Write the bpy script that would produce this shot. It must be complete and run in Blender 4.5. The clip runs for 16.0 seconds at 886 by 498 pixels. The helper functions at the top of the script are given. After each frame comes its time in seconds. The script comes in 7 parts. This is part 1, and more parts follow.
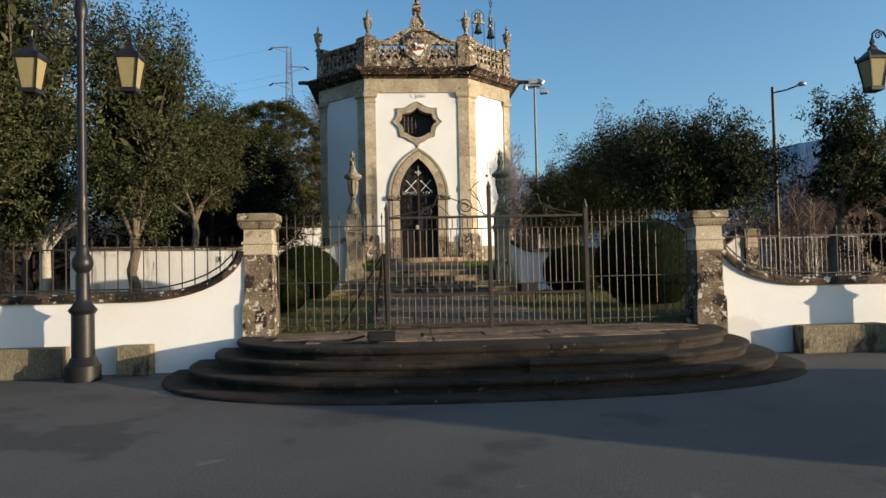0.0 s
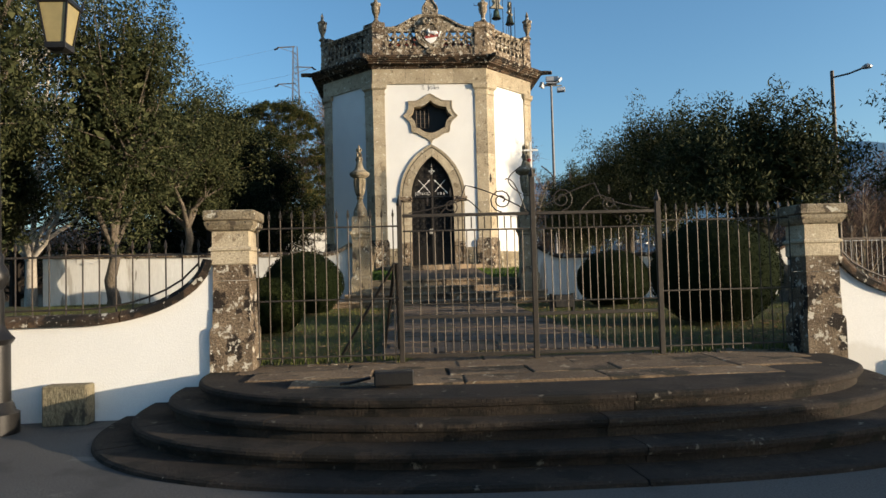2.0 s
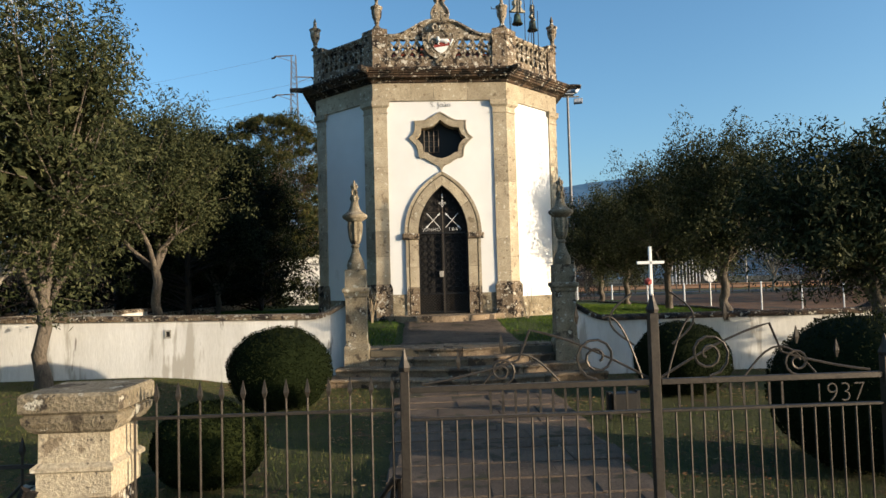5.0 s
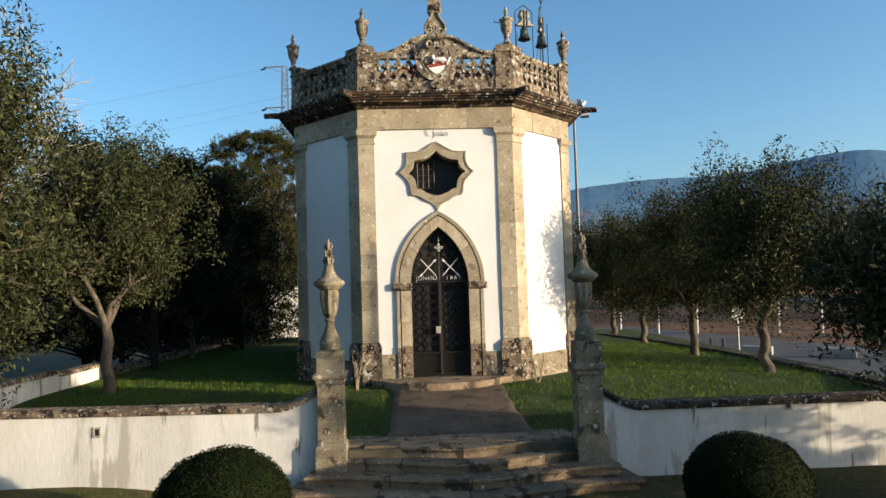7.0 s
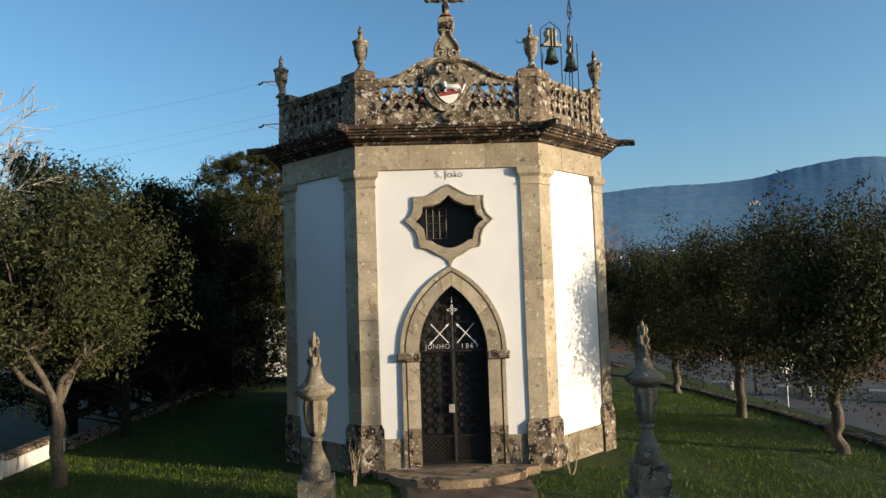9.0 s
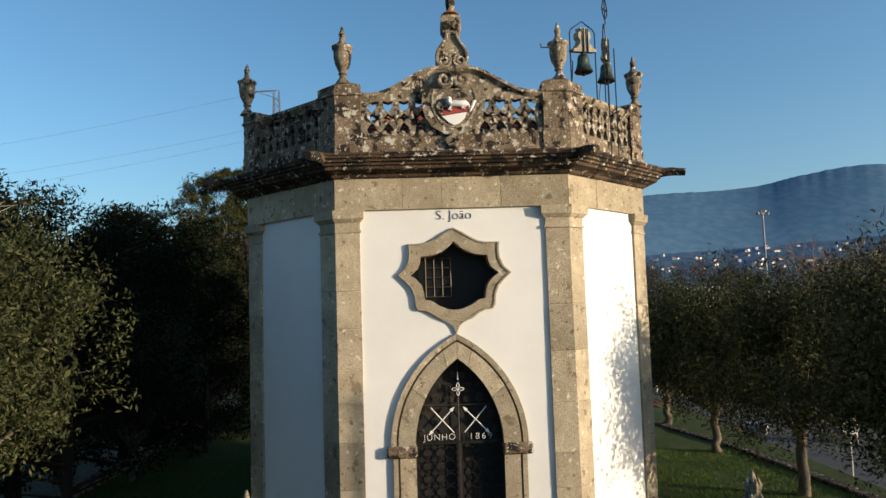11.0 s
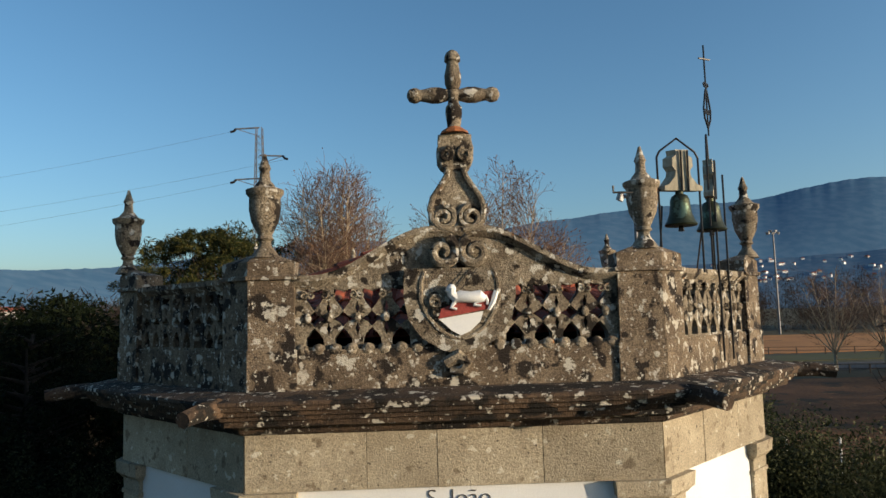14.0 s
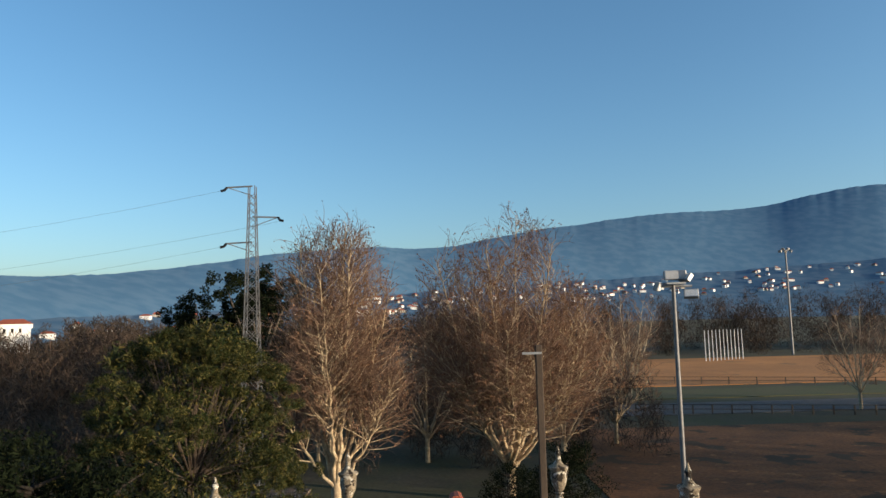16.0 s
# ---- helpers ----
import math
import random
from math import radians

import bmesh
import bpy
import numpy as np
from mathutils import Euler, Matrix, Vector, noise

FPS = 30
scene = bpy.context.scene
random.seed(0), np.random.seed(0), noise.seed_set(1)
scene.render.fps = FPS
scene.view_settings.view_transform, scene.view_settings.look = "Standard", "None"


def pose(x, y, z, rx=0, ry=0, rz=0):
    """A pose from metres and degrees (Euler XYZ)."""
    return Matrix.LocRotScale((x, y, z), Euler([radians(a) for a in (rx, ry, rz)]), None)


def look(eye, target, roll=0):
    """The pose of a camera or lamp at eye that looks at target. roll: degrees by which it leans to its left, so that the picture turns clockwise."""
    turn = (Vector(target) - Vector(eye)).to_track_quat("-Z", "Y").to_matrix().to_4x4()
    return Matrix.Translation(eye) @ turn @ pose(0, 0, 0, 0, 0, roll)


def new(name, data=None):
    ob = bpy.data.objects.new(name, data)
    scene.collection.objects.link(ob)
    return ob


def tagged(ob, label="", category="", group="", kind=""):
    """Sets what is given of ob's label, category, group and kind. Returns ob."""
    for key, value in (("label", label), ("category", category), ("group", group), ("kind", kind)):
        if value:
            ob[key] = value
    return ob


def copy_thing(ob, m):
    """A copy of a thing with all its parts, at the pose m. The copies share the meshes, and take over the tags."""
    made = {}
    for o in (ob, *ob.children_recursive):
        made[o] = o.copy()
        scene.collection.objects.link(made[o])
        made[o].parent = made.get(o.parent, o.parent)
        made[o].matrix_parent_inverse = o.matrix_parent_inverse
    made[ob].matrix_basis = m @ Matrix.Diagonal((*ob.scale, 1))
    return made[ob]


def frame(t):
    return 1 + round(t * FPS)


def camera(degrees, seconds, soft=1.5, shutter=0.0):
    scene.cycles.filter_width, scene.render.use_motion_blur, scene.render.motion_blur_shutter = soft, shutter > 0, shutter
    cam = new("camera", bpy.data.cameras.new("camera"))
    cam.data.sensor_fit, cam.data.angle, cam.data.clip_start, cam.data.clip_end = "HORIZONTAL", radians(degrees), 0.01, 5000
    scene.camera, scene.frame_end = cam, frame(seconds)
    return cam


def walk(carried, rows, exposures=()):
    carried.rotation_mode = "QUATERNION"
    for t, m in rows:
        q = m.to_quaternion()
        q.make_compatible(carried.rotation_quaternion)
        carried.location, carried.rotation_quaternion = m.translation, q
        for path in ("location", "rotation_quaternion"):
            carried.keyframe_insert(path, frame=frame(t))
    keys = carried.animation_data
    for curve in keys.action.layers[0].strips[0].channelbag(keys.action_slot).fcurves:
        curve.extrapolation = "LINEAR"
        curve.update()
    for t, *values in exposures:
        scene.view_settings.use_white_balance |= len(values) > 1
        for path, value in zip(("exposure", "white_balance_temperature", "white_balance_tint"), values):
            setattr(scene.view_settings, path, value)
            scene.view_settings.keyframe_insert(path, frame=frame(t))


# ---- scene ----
# camera
PATH = [
    (0, (-0.879, -23.791, 1.206), (-0.743, -21.797, 1.267), -1.3),
    (0.5, (-0.907, -23.303, 1.228), (-0.775, -21.309, 1.293), -1.4),
    (1, (-0.961, -22.780, 1.257), (-0.835, -20.785, 1.327), -1.3),
    (1.5, (-0.959, -22.230, 1.268), (-0.841, -20.235, 1.342), -1.4),
    (2, (-0.934, -21.665, 1.288), (-0.826, -19.669, 1.366), -1.5),
    (2.5, (-0.974, -21.077, 1.330), (-0.870, -19.081, 1.412), -1.5),
    (3, (-0.993, -20.505, 1.463), (-0.898, -18.509, 1.549), -1.8),
    (3.5, (-0.986, -19.948, 1.713), (-0.898, -17.952, 1.803), -2.0),
    (4, (-1.030, -19.468, 1.958), (-0.936, -17.472, 2.052), -1.5),
    (6.5, (-0.730, -16.598, 3.348), (-0.634, -14.603, 3.452), -1.7),
    (7, (-0.705, -15.953, 3.677), (-0.611, -13.958, 3.787), -1.8),
    (7.5, (-0.696, -15.386, 3.996), (-0.604, -13.392, 4.112), -1.9),
    (8, (-0.709, -14.794, 4.319), (-0.617, -12.800, 4.439), -1.9),
    (8.5, (-0.737, -14.136, 4.610), (-0.648, -12.143, 4.738), -1.8),
    (9, (-0.754, -13.470, 4.895), (-0.670, -11.476, 5.027), -1.9),
    (11.5, (-0.548, -9.815, 6.267), (-0.475, -7.822, 6.427), -1.8),
    (12, (-0.495, -9.061, 6.683), (-0.421, -7.069, 6.849), -1.8),
    (12.5, (-0.444, -8.329, 7.140), (-0.367, -6.337, 7.310), -1.8),
    (13, (-0.412, -7.644, 7.657), (-0.342, -5.652, 7.830), -1.8),
    (13.5, (-0.379, -6.884, 8.230), (-0.312, -4.893, 8.408), -1.7),
    (14, (-0.318, -6.106, 8.828), (-0.251, -4.115, 9.013), -1.6),
    (14.5, (-0.334, -5.354, 9.738), (-0.266, -3.364, 9.924), -1.7),
    (15.2, (-0.371, -4.330, 10.968), (-0.311, -2.340, 11.162), -1.5),
    (15.6, (-0.387, -3.534, 11.738), (-0.331, -1.544, 11.935), -1.5),
    (16, (-0.414, -2.930, 12.484), (-0.360, -0.941, 12.686), -1.4),
]
cam = camera(65.2, 16.0)
walk(cam, [(t, look(eye, target, roll)) for t, eye, target, roll in PATH], exposures=((0.0, 0.52, 6500, 8), (2.5, 0.58, 6500, 8), (4.0, 0.68, 6500, 8), (7.0, 0.70, 6500, 8), (9.0, 0.44, 6500, 8), (12.0, 0.34, 6500, 8), (14.5, 0.14, 6500, 8), (16.0, 0.44, 6500, 8)))

# ---------------------------------------------------------------- light
SUN_AZ = radians(66)          # swing of the sun from the chapel's front towards its sunny side
SUN_EL = radians(7)
to_sun = Vector((math.sin(SUN_AZ) * math.cos(SUN_EL), -math.cos(SUN_AZ) * math.cos(SUN_EL), math.sin(SUN_EL)))
sun = new("sun", bpy.data.lights.new("sun", "SUN"))
sun.data.energy, sun.data.angle, sun.data.color = 5.6, radians(0.6), (1.0, 0.80, 0.58)
sun.matrix_world = look(to_sun * 50, (0, 0, 0))
world = bpy.data.worlds.new("sky")
scene.world = world
world.use_nodes = True
wn = world.node_tree
sky = wn.nodes.new("ShaderNodeTexSky")
sky.sky_type, sky.sun_disc = "NISHITA", False
sky.sun_elevation, sky.sun_rotation = radians(12), math.atan2(to_sun.x, to_sun.y)
sky.air_density, sky.dust_density, sky.ozone_density = 1.0, 1.7, 3.3
tint = wn.nodes.new("ShaderNodeHueSaturation")
tint.inputs["Hue"].default_value, tint.inputs["Saturation"].default_value = 0.494, 1.07
wn.links.new(sky.outputs[0], tint.inputs["Color"])
wn.links.new(tint.outputs[0], wn.nodes["Background"].inputs[0])
wn.nodes["Background"].inputs[1].default_value = 0.158


# ---------------------------------------------------------------- helpers
def clean(name):
    return bpy.data.meshes.new(name)


def finish(ob, material, parent):
    if material:
        ob.data.materials.append(material)
    if parent:
        ob.parent = parent
    return ob


def part(name, bm, material, parent=None, label="", smooth=False):
    """Links a bmesh as one mesh object under a thing or a part."""
    me = clean(name)
    bmesh.ops.recalc_face_normals(bm, faces=bm.faces)
    bm.to_mesh(me)
    bm.free()
    if smooth:
        for p in me.polygons:
            p.use_smooth = True
        me.set_sharp_from_angle(angle=radians(38))
    ob = finish(new(name, me), material, parent)
    return tagged(ob, label) if label else ob


def raw(name, verts, faces, material, parent=None, label="", smooth=False):
    me = clean(name)
    me.from_pydata(verts, [], faces)
    if smooth:
        for p in me.polygons:
            p.use_smooth = True
    ob = finish(new(name, me), material, parent)
    return tagged(ob, label) if label else ob


def thing(name, label, category, m=None, group="", kind=""):
    ob = new(name)
    ob.empty_display_size = 0.2
    if m is not None:
        ob.matrix_basis = m
    return tagged(ob, label, category, group, kind)


def box(bm, x0, x1, y0, y1, z0, z1, bev=0.0):
    m = Matrix.Translation(((x0 + x1) / 2, (y0 + y1) / 2, (z0 + z1) / 2)) @ Matrix.Diagonal((abs(x1 - x0), abs(y1 - y0), abs(z1 - z0), 1))
    r = bmesh.ops.create_cube(bm, size=1, matrix=m)
    if bev:
        es = list({e for v in r["verts"] for e in v.link_edges})
        bmesh.ops.bevel(bm, geom=es, offset=bev, segments=1, affect="EDGES")


def lathe(bm, profile, seg=16, c=(0, 0, 0), square=False):
    rings = []
    for r, z in profile:
        ring = []
        for i in range(seg):
            a = 2 * math.pi * (i + 0.5) / seg
            k = r
            if square:
                k = r / max(abs(math.cos(a)), abs(math.sin(a)))
            ring.append(bm.verts.new((c[0] + k * math.cos(a), c[1] + k * math.sin(a), c[2] + z)))
        rings.append(ring)
    for a, b in zip(rings, rings[1:]):
        for i in range(seg):
            j = (i + 1) % seg
            bm.faces.new((a[i], a[j], b[j], b[i]))
    bm.faces.new(list(reversed(rings[0])))
    bm.faces.new(rings[-1])


def tube(bm, pts, r, seg=6, closed=False):
    """A round bar along points; r is one radius or one for each point."""
    pts = [Vector(p) for p in pts]
    n = len(pts)
    rs = r if isinstance(r, (list, tuple)) else [r] * n
    rings = []
    ref = None
    for i, p in enumerate(pts):
        if closed:
            d = pts[(i + 1) % n] - pts[i - 1]
        else:
            d = pts[min(i + 1, n - 1)] - pts[max(i - 1, 0)]
        d.normalize()
        if ref is None:
            ref = d.orthogonal().normalized()
        u = (ref - d * ref.dot(d))
        u = u.normalized() if u.length > 1e-4 else d.orthogonal().normalized()
        ref = u
        w = d.cross(u)
        rings.append([bm.verts.new(p + (u * math.cos(2 * math.pi * k / seg) + w * math.sin(2 * math.pi * k / seg)) * rs[i]) for k in range(seg)])
    pairs = list(zip(rings, rings[1:])) + ([(rings[-1], rings[0])] if closed else [])
    for a, b in pairs:
        for k in range(seg):
            j = (k + 1) % seg
            bm.faces.new((a[k], a[j], b[j], b[k]))
    if not closed:
        bm.faces.new(list(reversed(rings[0])))
        bm.faces.new(rings[-1])


def plate(bm, outer, holes, place, depth):
    """A plate with holes. outer and holes are loops of (u, v); place maps (u, v, w) to a point; w runs from 0 to depth."""
    edges = []
    for loop in [outer] + list(holes):
        vs = [bm.verts.new((u, v, 0)) for u, v in loop]
        edges += [bm.edges.new((vs[i], vs[(i + 1) % len(vs)])) for i in range(len(vs))]
    res = bmesh.ops.triangle_fill(bm, use_beauty=True, use_dissolve=False, edges=edges, normal=(0, 0, 1))
    faces = [g for g in res["geom"] if isinstance(g, bmesh.types.BMFace)]
    ext = bmesh.ops.extrude_face_region(bm, geom=faces)
    top = {g for g in ext["geom"] if isinstance(g, bmesh.types.BMVert)}
    for v in top:
        v.co.z = depth
    vs = {v for f in faces for v in f.verts} | top
    for v in vs:
        v.co = Vector(place(v.co.x, v.co.y, v.co.z))


def offset_loop(poly, d):
    """The polygon (anticlockwise) pushed outwards by d."""
    n = len(poly)
    out = []
    for i in range(n):
        a, b, c = Vector(poly[i - 1]), Vector(poly[i]), Vector(poly[(i + 1) % n])
        n1 = Vector(((b - a).y, -(b - a).x)).normalized()
        n2 = Vector(((c - b).y, -(c - b).x)).normalized()
        k = (n1 + n2) / (1 + n1.dot(n2))
        out.append(b + k * d)
    return out


def ring(bm, poly, profile):
    """A moulding run round the polygon; profile holds (offset, z), closed into a tube."""
    loops = []
    for off, z in profile:
        loops.append([bm.verts.new((p.x, p.y, z)) for p in offset_loop(poly, off)])
    n, k = len(poly), len(loops)
    for j in range(k):
        a, b = loops[j], loops[(j + 1) % k]
        for i in range(n):
            q = (i + 1) % n
            bm.faces.new((a[i], a[q], b[q], b[i]))


def arc(cx, cy, r, a0, a1, n):
    return [(cx + r * math.cos(radians(a0 + (a1 - a0) * i / n)), cy + r * math.sin(radians(a0 + (a1 - a0) * i / n))) for i in range(n + 1)]


# ---------------------------------------------------------------- materials
def nodes_of(name):
    m = bpy.data.materials.new(name)
    m.use_nodes = True
    return m, m.node_tree.nodes, m.node_tree.links, m.node_tree.nodes["Principled BSDF"]


def surface(name, c1, c2, scale=3.0, fine=40.0, rough=0.85, bump=0.3, spots=None, spots2=None, spots3=None, metal=0.0, vary=0.0, dist=0.01, fine_mix=0.35, tall=1.0):
    """A surface of two colours mixed by a broad noise, with fine grain, bump and optional blotches (colour, scale, threshold)."""
    m, N, L, b = nodes_of(name)
    tc = N.new("ShaderNodeTexCoord")
    mp = N.new("ShaderNodeMapping")
    mp.inputs["Scale"].default_value = (1, 1, 1 / tall)
    L.new(tc.outputs["Object"], mp.inputs[0])
    src = mp.outputs[0]
    if vary:
        oi = N.new("ShaderNodeObjectInfo")
        mul = N.new("ShaderNodeVectorMath")
        mul.operation = "MULTIPLY_ADD"
        L.new(oi.outputs["Random"], mul.inputs[0])
        mul.inputs[1].default_value = (37, 19, 53)
        L.new(src, mul.inputs[2])
        src = mul.outputs[0]

    def nz(s, detail, rg=0.6):
        n = N.new("ShaderNodeTexNoise")
        n.inputs["Scale"].default_value, n.inputs["Detail"].default_value, n.inputs["Roughness"].default_value = s, detail, rg
        L.new(src, n.inputs["Vector"])
        return n.outputs["Fac"]

    def ramp(fac, a, z):
        r = N.new("ShaderNodeMapRange")
        r.inputs[1].default_value, r.inputs[2].default_value = a, z
        L.new(fac, r.inputs[0])
        return r.outputs[0]

    def mix(fac, a, c, mode="MIX"):
        x = N.new("ShaderNodeMix")
        x.data_type, x.blend_type = "RGBA", mode
        for sock, val in ((x.inputs[0], fac), (x.inputs[6], a), (x.inputs[7], c)):
            if isinstance(val, (int, float)):
                sock.default_value = val
            elif isinstance(val, tuple):
                sock.default_value = (*val, 1)
            else:
                L.new(val, sock)
        return x.outputs[2]

    big, small = nz(scale, 5), nz(fine, 4, 0.7)
    col = mix(ramp(big, 0.35, 0.65), c1, c2)
    grain = ramp(small, 0.3, 0.7)
    g = N.new("ShaderNodeCombineColor")
    gr = N.new("ShaderNodeMapRange")
    gr.inputs[3].default_value, gr.inputs[4].default_value = 1 - fine_mix, 1 + fine_mix * 0.6
    L.new(grain, gr.inputs[0])
    for i in range(3):
        L.new(gr.outputs[0], g.inputs[i])
    col = mix(1.0, col, g.outputs[0], "MULTIPLY")
    for sp in (spots, spots2, spots3):
        if sp:
            sc, s, th = sp
            col = mix(ramp(nz(s, 5, 0.56), th, th + 0.045), col, sc)
    if vary:
        oi2 = N.new("ShaderNodeMapRange")
        oi2.inputs[3].default_value, oi2.inputs[4].default_value = 1 - vary, 1 + vary
        L.new(oi.outputs["Random"], oi2.inputs[0])
        g2 = N.new("ShaderNodeCombineColor")
        for i in range(3):
            L.new(oi2.outputs[0], g2.inputs[i])
        col = mix(1.0, col, g2.outputs[0], "MULTIPLY")
    L.new(col, b.inputs["Base Color"])
    b.inputs["Roughness"].default_value, b.inputs["Metallic"].default_value = rough, metal
    b.inputs["Specular IOR Level"].default_value = 0.3
    if bump:
        bp = N.new("ShaderNodeBump")
        bp.inputs["Strength"].default_value, bp.inputs["Distance"].default_value = bump, dist
        add = N.new("ShaderNodeMath")
        L.new(small, add.inputs[0])
        L.new(big, add.inputs[1])
        L.new(add.outputs[0], bp.inputs["Height"])
        L.new(bp.outputs[0], b.inputs["Normal"])
    return m


M_plaster = surface("white_plaster", (0.685, 0.69, 0.675), (0.63, 0.632, 0.615), 0.8, 60, 0.85, 0.25, spots=((0.57, 0.562, 0.53), 0.7, 0.62), spots2=((0.47, 0.45, 0.41), 5, 0.74), fine_mix=0.06)
M_oldplaster = surface("weathered_plaster", (0.62, 0.62, 0.60), (0.49, 0.485, 0.46), 1.6, 40, 0.9, 0.35, spots=((0.36, 0.345, 0.31), 2.6, 0.565), spots2=((0.20, 0.19, 0.17), 5.0, 0.625), fine_mix=0.1, tall=6.0)
M_granite = surface("beige_granite", (0.43, 0.37, 0.265), (0.31, 0.26, 0.18), 2.6, 60, 0.9, 0.8, spots=((0.19, 0.15, 0.10), 6, 0.61), spots2=((0.54, 0.50, 0.40), 10, 0.63), spots3=((0.08, 0.065, 0.05), 24, 0.65), vary=0.2, fine_mix=0.45, dist=0.015)
M_lichen = surface("lichened_granite", (0.26, 0.20, 0.135), (0.12, 0.088, 0.058), 3.2, 55, 0.92, 1.0, spots=((0.022, 0.016, 0.012), 5.0, 0.53), spots2=((0.50, 0.47, 0.395), 9.5, 0.585), spots3=((0.54, 0.51, 0.43), 26, 0.615), vary=0.12, fine_mix=0.7, dist=0.03)
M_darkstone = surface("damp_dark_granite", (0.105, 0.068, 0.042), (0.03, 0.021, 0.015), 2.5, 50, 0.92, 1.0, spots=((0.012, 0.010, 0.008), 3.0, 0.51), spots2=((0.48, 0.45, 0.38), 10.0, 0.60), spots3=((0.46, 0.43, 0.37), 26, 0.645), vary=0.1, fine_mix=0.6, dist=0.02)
M_urnstone = surface("pale_lichened_granite", (0.36, 0.305, 0.22), (0.17, 0.132, 0.09), 5.0, 55, 0.92, 1.0, spots=((0.024, 0.018, 0.013), 6.0, 0.545), spots2=((0.60, 0.57, 0.49), 11.0, 0.575), spots3=((0.30, 0.12, 0.035), 7, 0.69), vary=0.14, fine_mix=0.7, dist=0.03)
# Entrance-step granite near black: the shade on the steps is put into its colour.
M_stepstone = surface("shaded_worn_granite", (0.037, 0.028, 0.02), (0.017, 0.013, 0.010), 1.6, 45, 0.95, 1.0, spots=((0.008, 0.007, 0.005), 2.6, 0.53), spots2=((0.13, 0.115, 0.09), 9.0, 0.66), spots3=((0.16, 0.145, 0.115), 25, 0.69), vary=0.14, fine_mix=0.6, dist=0.02)
M_gardenstep = surface("sandy_step_granite", (0.30, 0.225, 0.145), (0.17, 0.125, 0.082), 1.8, 45, 0.9, 1.0, spots=((0.055, 0.042, 0.03), 3.0, 0.56), spots2=((0.46, 0.42, 0.33), 9.0, 0.64), vary=0.2, fine_mix=0.55, dist=0.02)
M_bench = surface("mossy_bench_stone", (0.20, 0.175, 0.115), (0.13, 0.115, 0.075), 2.0, 45, 0.92, 0.9, spots=((0.045, 0.04, 0.03), 4.0, 0.58), spots2=((0.28, 0.26, 0.19), 12, 0.66), fine_mix=0.5, tall=2.0, dist=0.015)
M_pillar = surface("pale_pillar_granite", (0.32, 0.272, 0.19), (0.19, 0.155, 0.10), 3.4, 55, 0.92, 1.0, spots=((0.07, 0.055, 0.038), 5.0, 0.56), spots2=((0.48, 0.455, 0.37), 10, 0.60), spots3=((0.05, 0.04, 0.03), 20, 0.63), vary=0.1, fine_mix=0.55, dist=0.02)
M_landing = surface("brown_landing_flags", (0.215, 0.15, 0.09), (0.112, 0.078, 0.048), 1.4, 45, 0.92, 1.0, spots=((0.045, 0.036, 0.023), 2.2, 0.56), spots2=((0.33, 0.27, 0.185), 8.0, 0.63), spots3=((0.36, 0.31, 0.22), 22, 0.65), vary=0.2, fine_mix=0.6, dist=0.02)
M_mortar = surface("earthy_mortar", (0.10, 0.085, 0.06), (0.06, 0.055, 0.04), 4, 60, 0.95, 0.4)
M_street = surface("grey_street_paving", (0.112, 0.104, 0.094), (0.080, 0.075, 0.069), 0.4, 70, 0.85, 0.7, spots=((0.062, 0.058, 0.053), 0.8, 0.57), spots2=((0.148, 0.137, 0.122), 2.0, 0.65), spots3=((0.038, 0.035, 0.031), 16, 0.69), fine_mix=0.5, dist=0.008)
M_ground = surface("dry_winter_ground", (0.075, 0.06, 0.035), (0.05, 0.055, 0.02), 0.08, 3, 0.95, 0.3)
M_soil = surface("brown_sports_field_soil", (0.21, 0.086, 0.028), (0.115, 0.05, 0.018), 0.16, 3, 0.95, 0.8, spots=((0.055, 0.034, 0.015), 0.22, 0.57), spots2=((0.27, 0.12, 0.04), 0.5, 0.63), fine_mix=0.5)
M_farsoil = surface("sandy_far_field_soil", (0.50, 0.21, 0.06), (0.36, 0.15, 0.045), 0.05, 2, 0.95, 0.4, spots=((0.17, 0.095, 0.04), 0.12, 0.62), fine_mix=0.3)
M_lawn = surface("short_mossy_lawn", (0.062, 0.07, 0.018), (0.085, 0.08, 0.027), 1.3, 40, 0.95, 1.0, spots=((0.10, 0.065, 0.033), 2.5, 0.58), spots2=((0.03, 0.042, 0.010), 7, 0.59), fine_mix=0.6, dist=0.04)
M_turf = surface("green_terrace_turf", (0.029, 0.058, 0.007), (0.047, 0.074, 0.011), 0.9, 40, 0.95, 1.0, spots=((0.062, 0.047, 0.018), 2.5, 0.63), spots2=((0.013, 0.03, 0.004), 6, 0.58), fine_mix=0.7, dist=0.05)
M_path = surface("stone_path", (0.155, 0.112, 0.078), (0.09, 0.066, 0.047), 1.8, 45, 0.9, 0.9, spots=((0.05, 0.045, 0.026), 2.0, 0.58), spots2=((0.24, 0.20, 0.15), 10, 0.67), vary=0.10, fine_mix=0.5, dist=0.015)
M_iron = surface("painted_iron_rust", (0.035, 0.033, 0.032), (0.06, 0.045, 0.033), 6, 60, 0.55, 0.15, metal=0.3, fine_mix=0.3)
M_gate = surface("grey_painted_iron", (0.058, 0.049, 0.039), (0.04, 0.034, 0.028), 6, 60, 0.5, 0.15, metal=0.4, fine_mix=0.3)
M_blackiron = surface("black_cast_iron", (0.012, 0.012, 0.013), (0.02, 0.019, 0.018), 5, 60, 0.4, 0.1, metal=0.2, spots=((0.25, 0.23, 0.17), 6, 0.77))
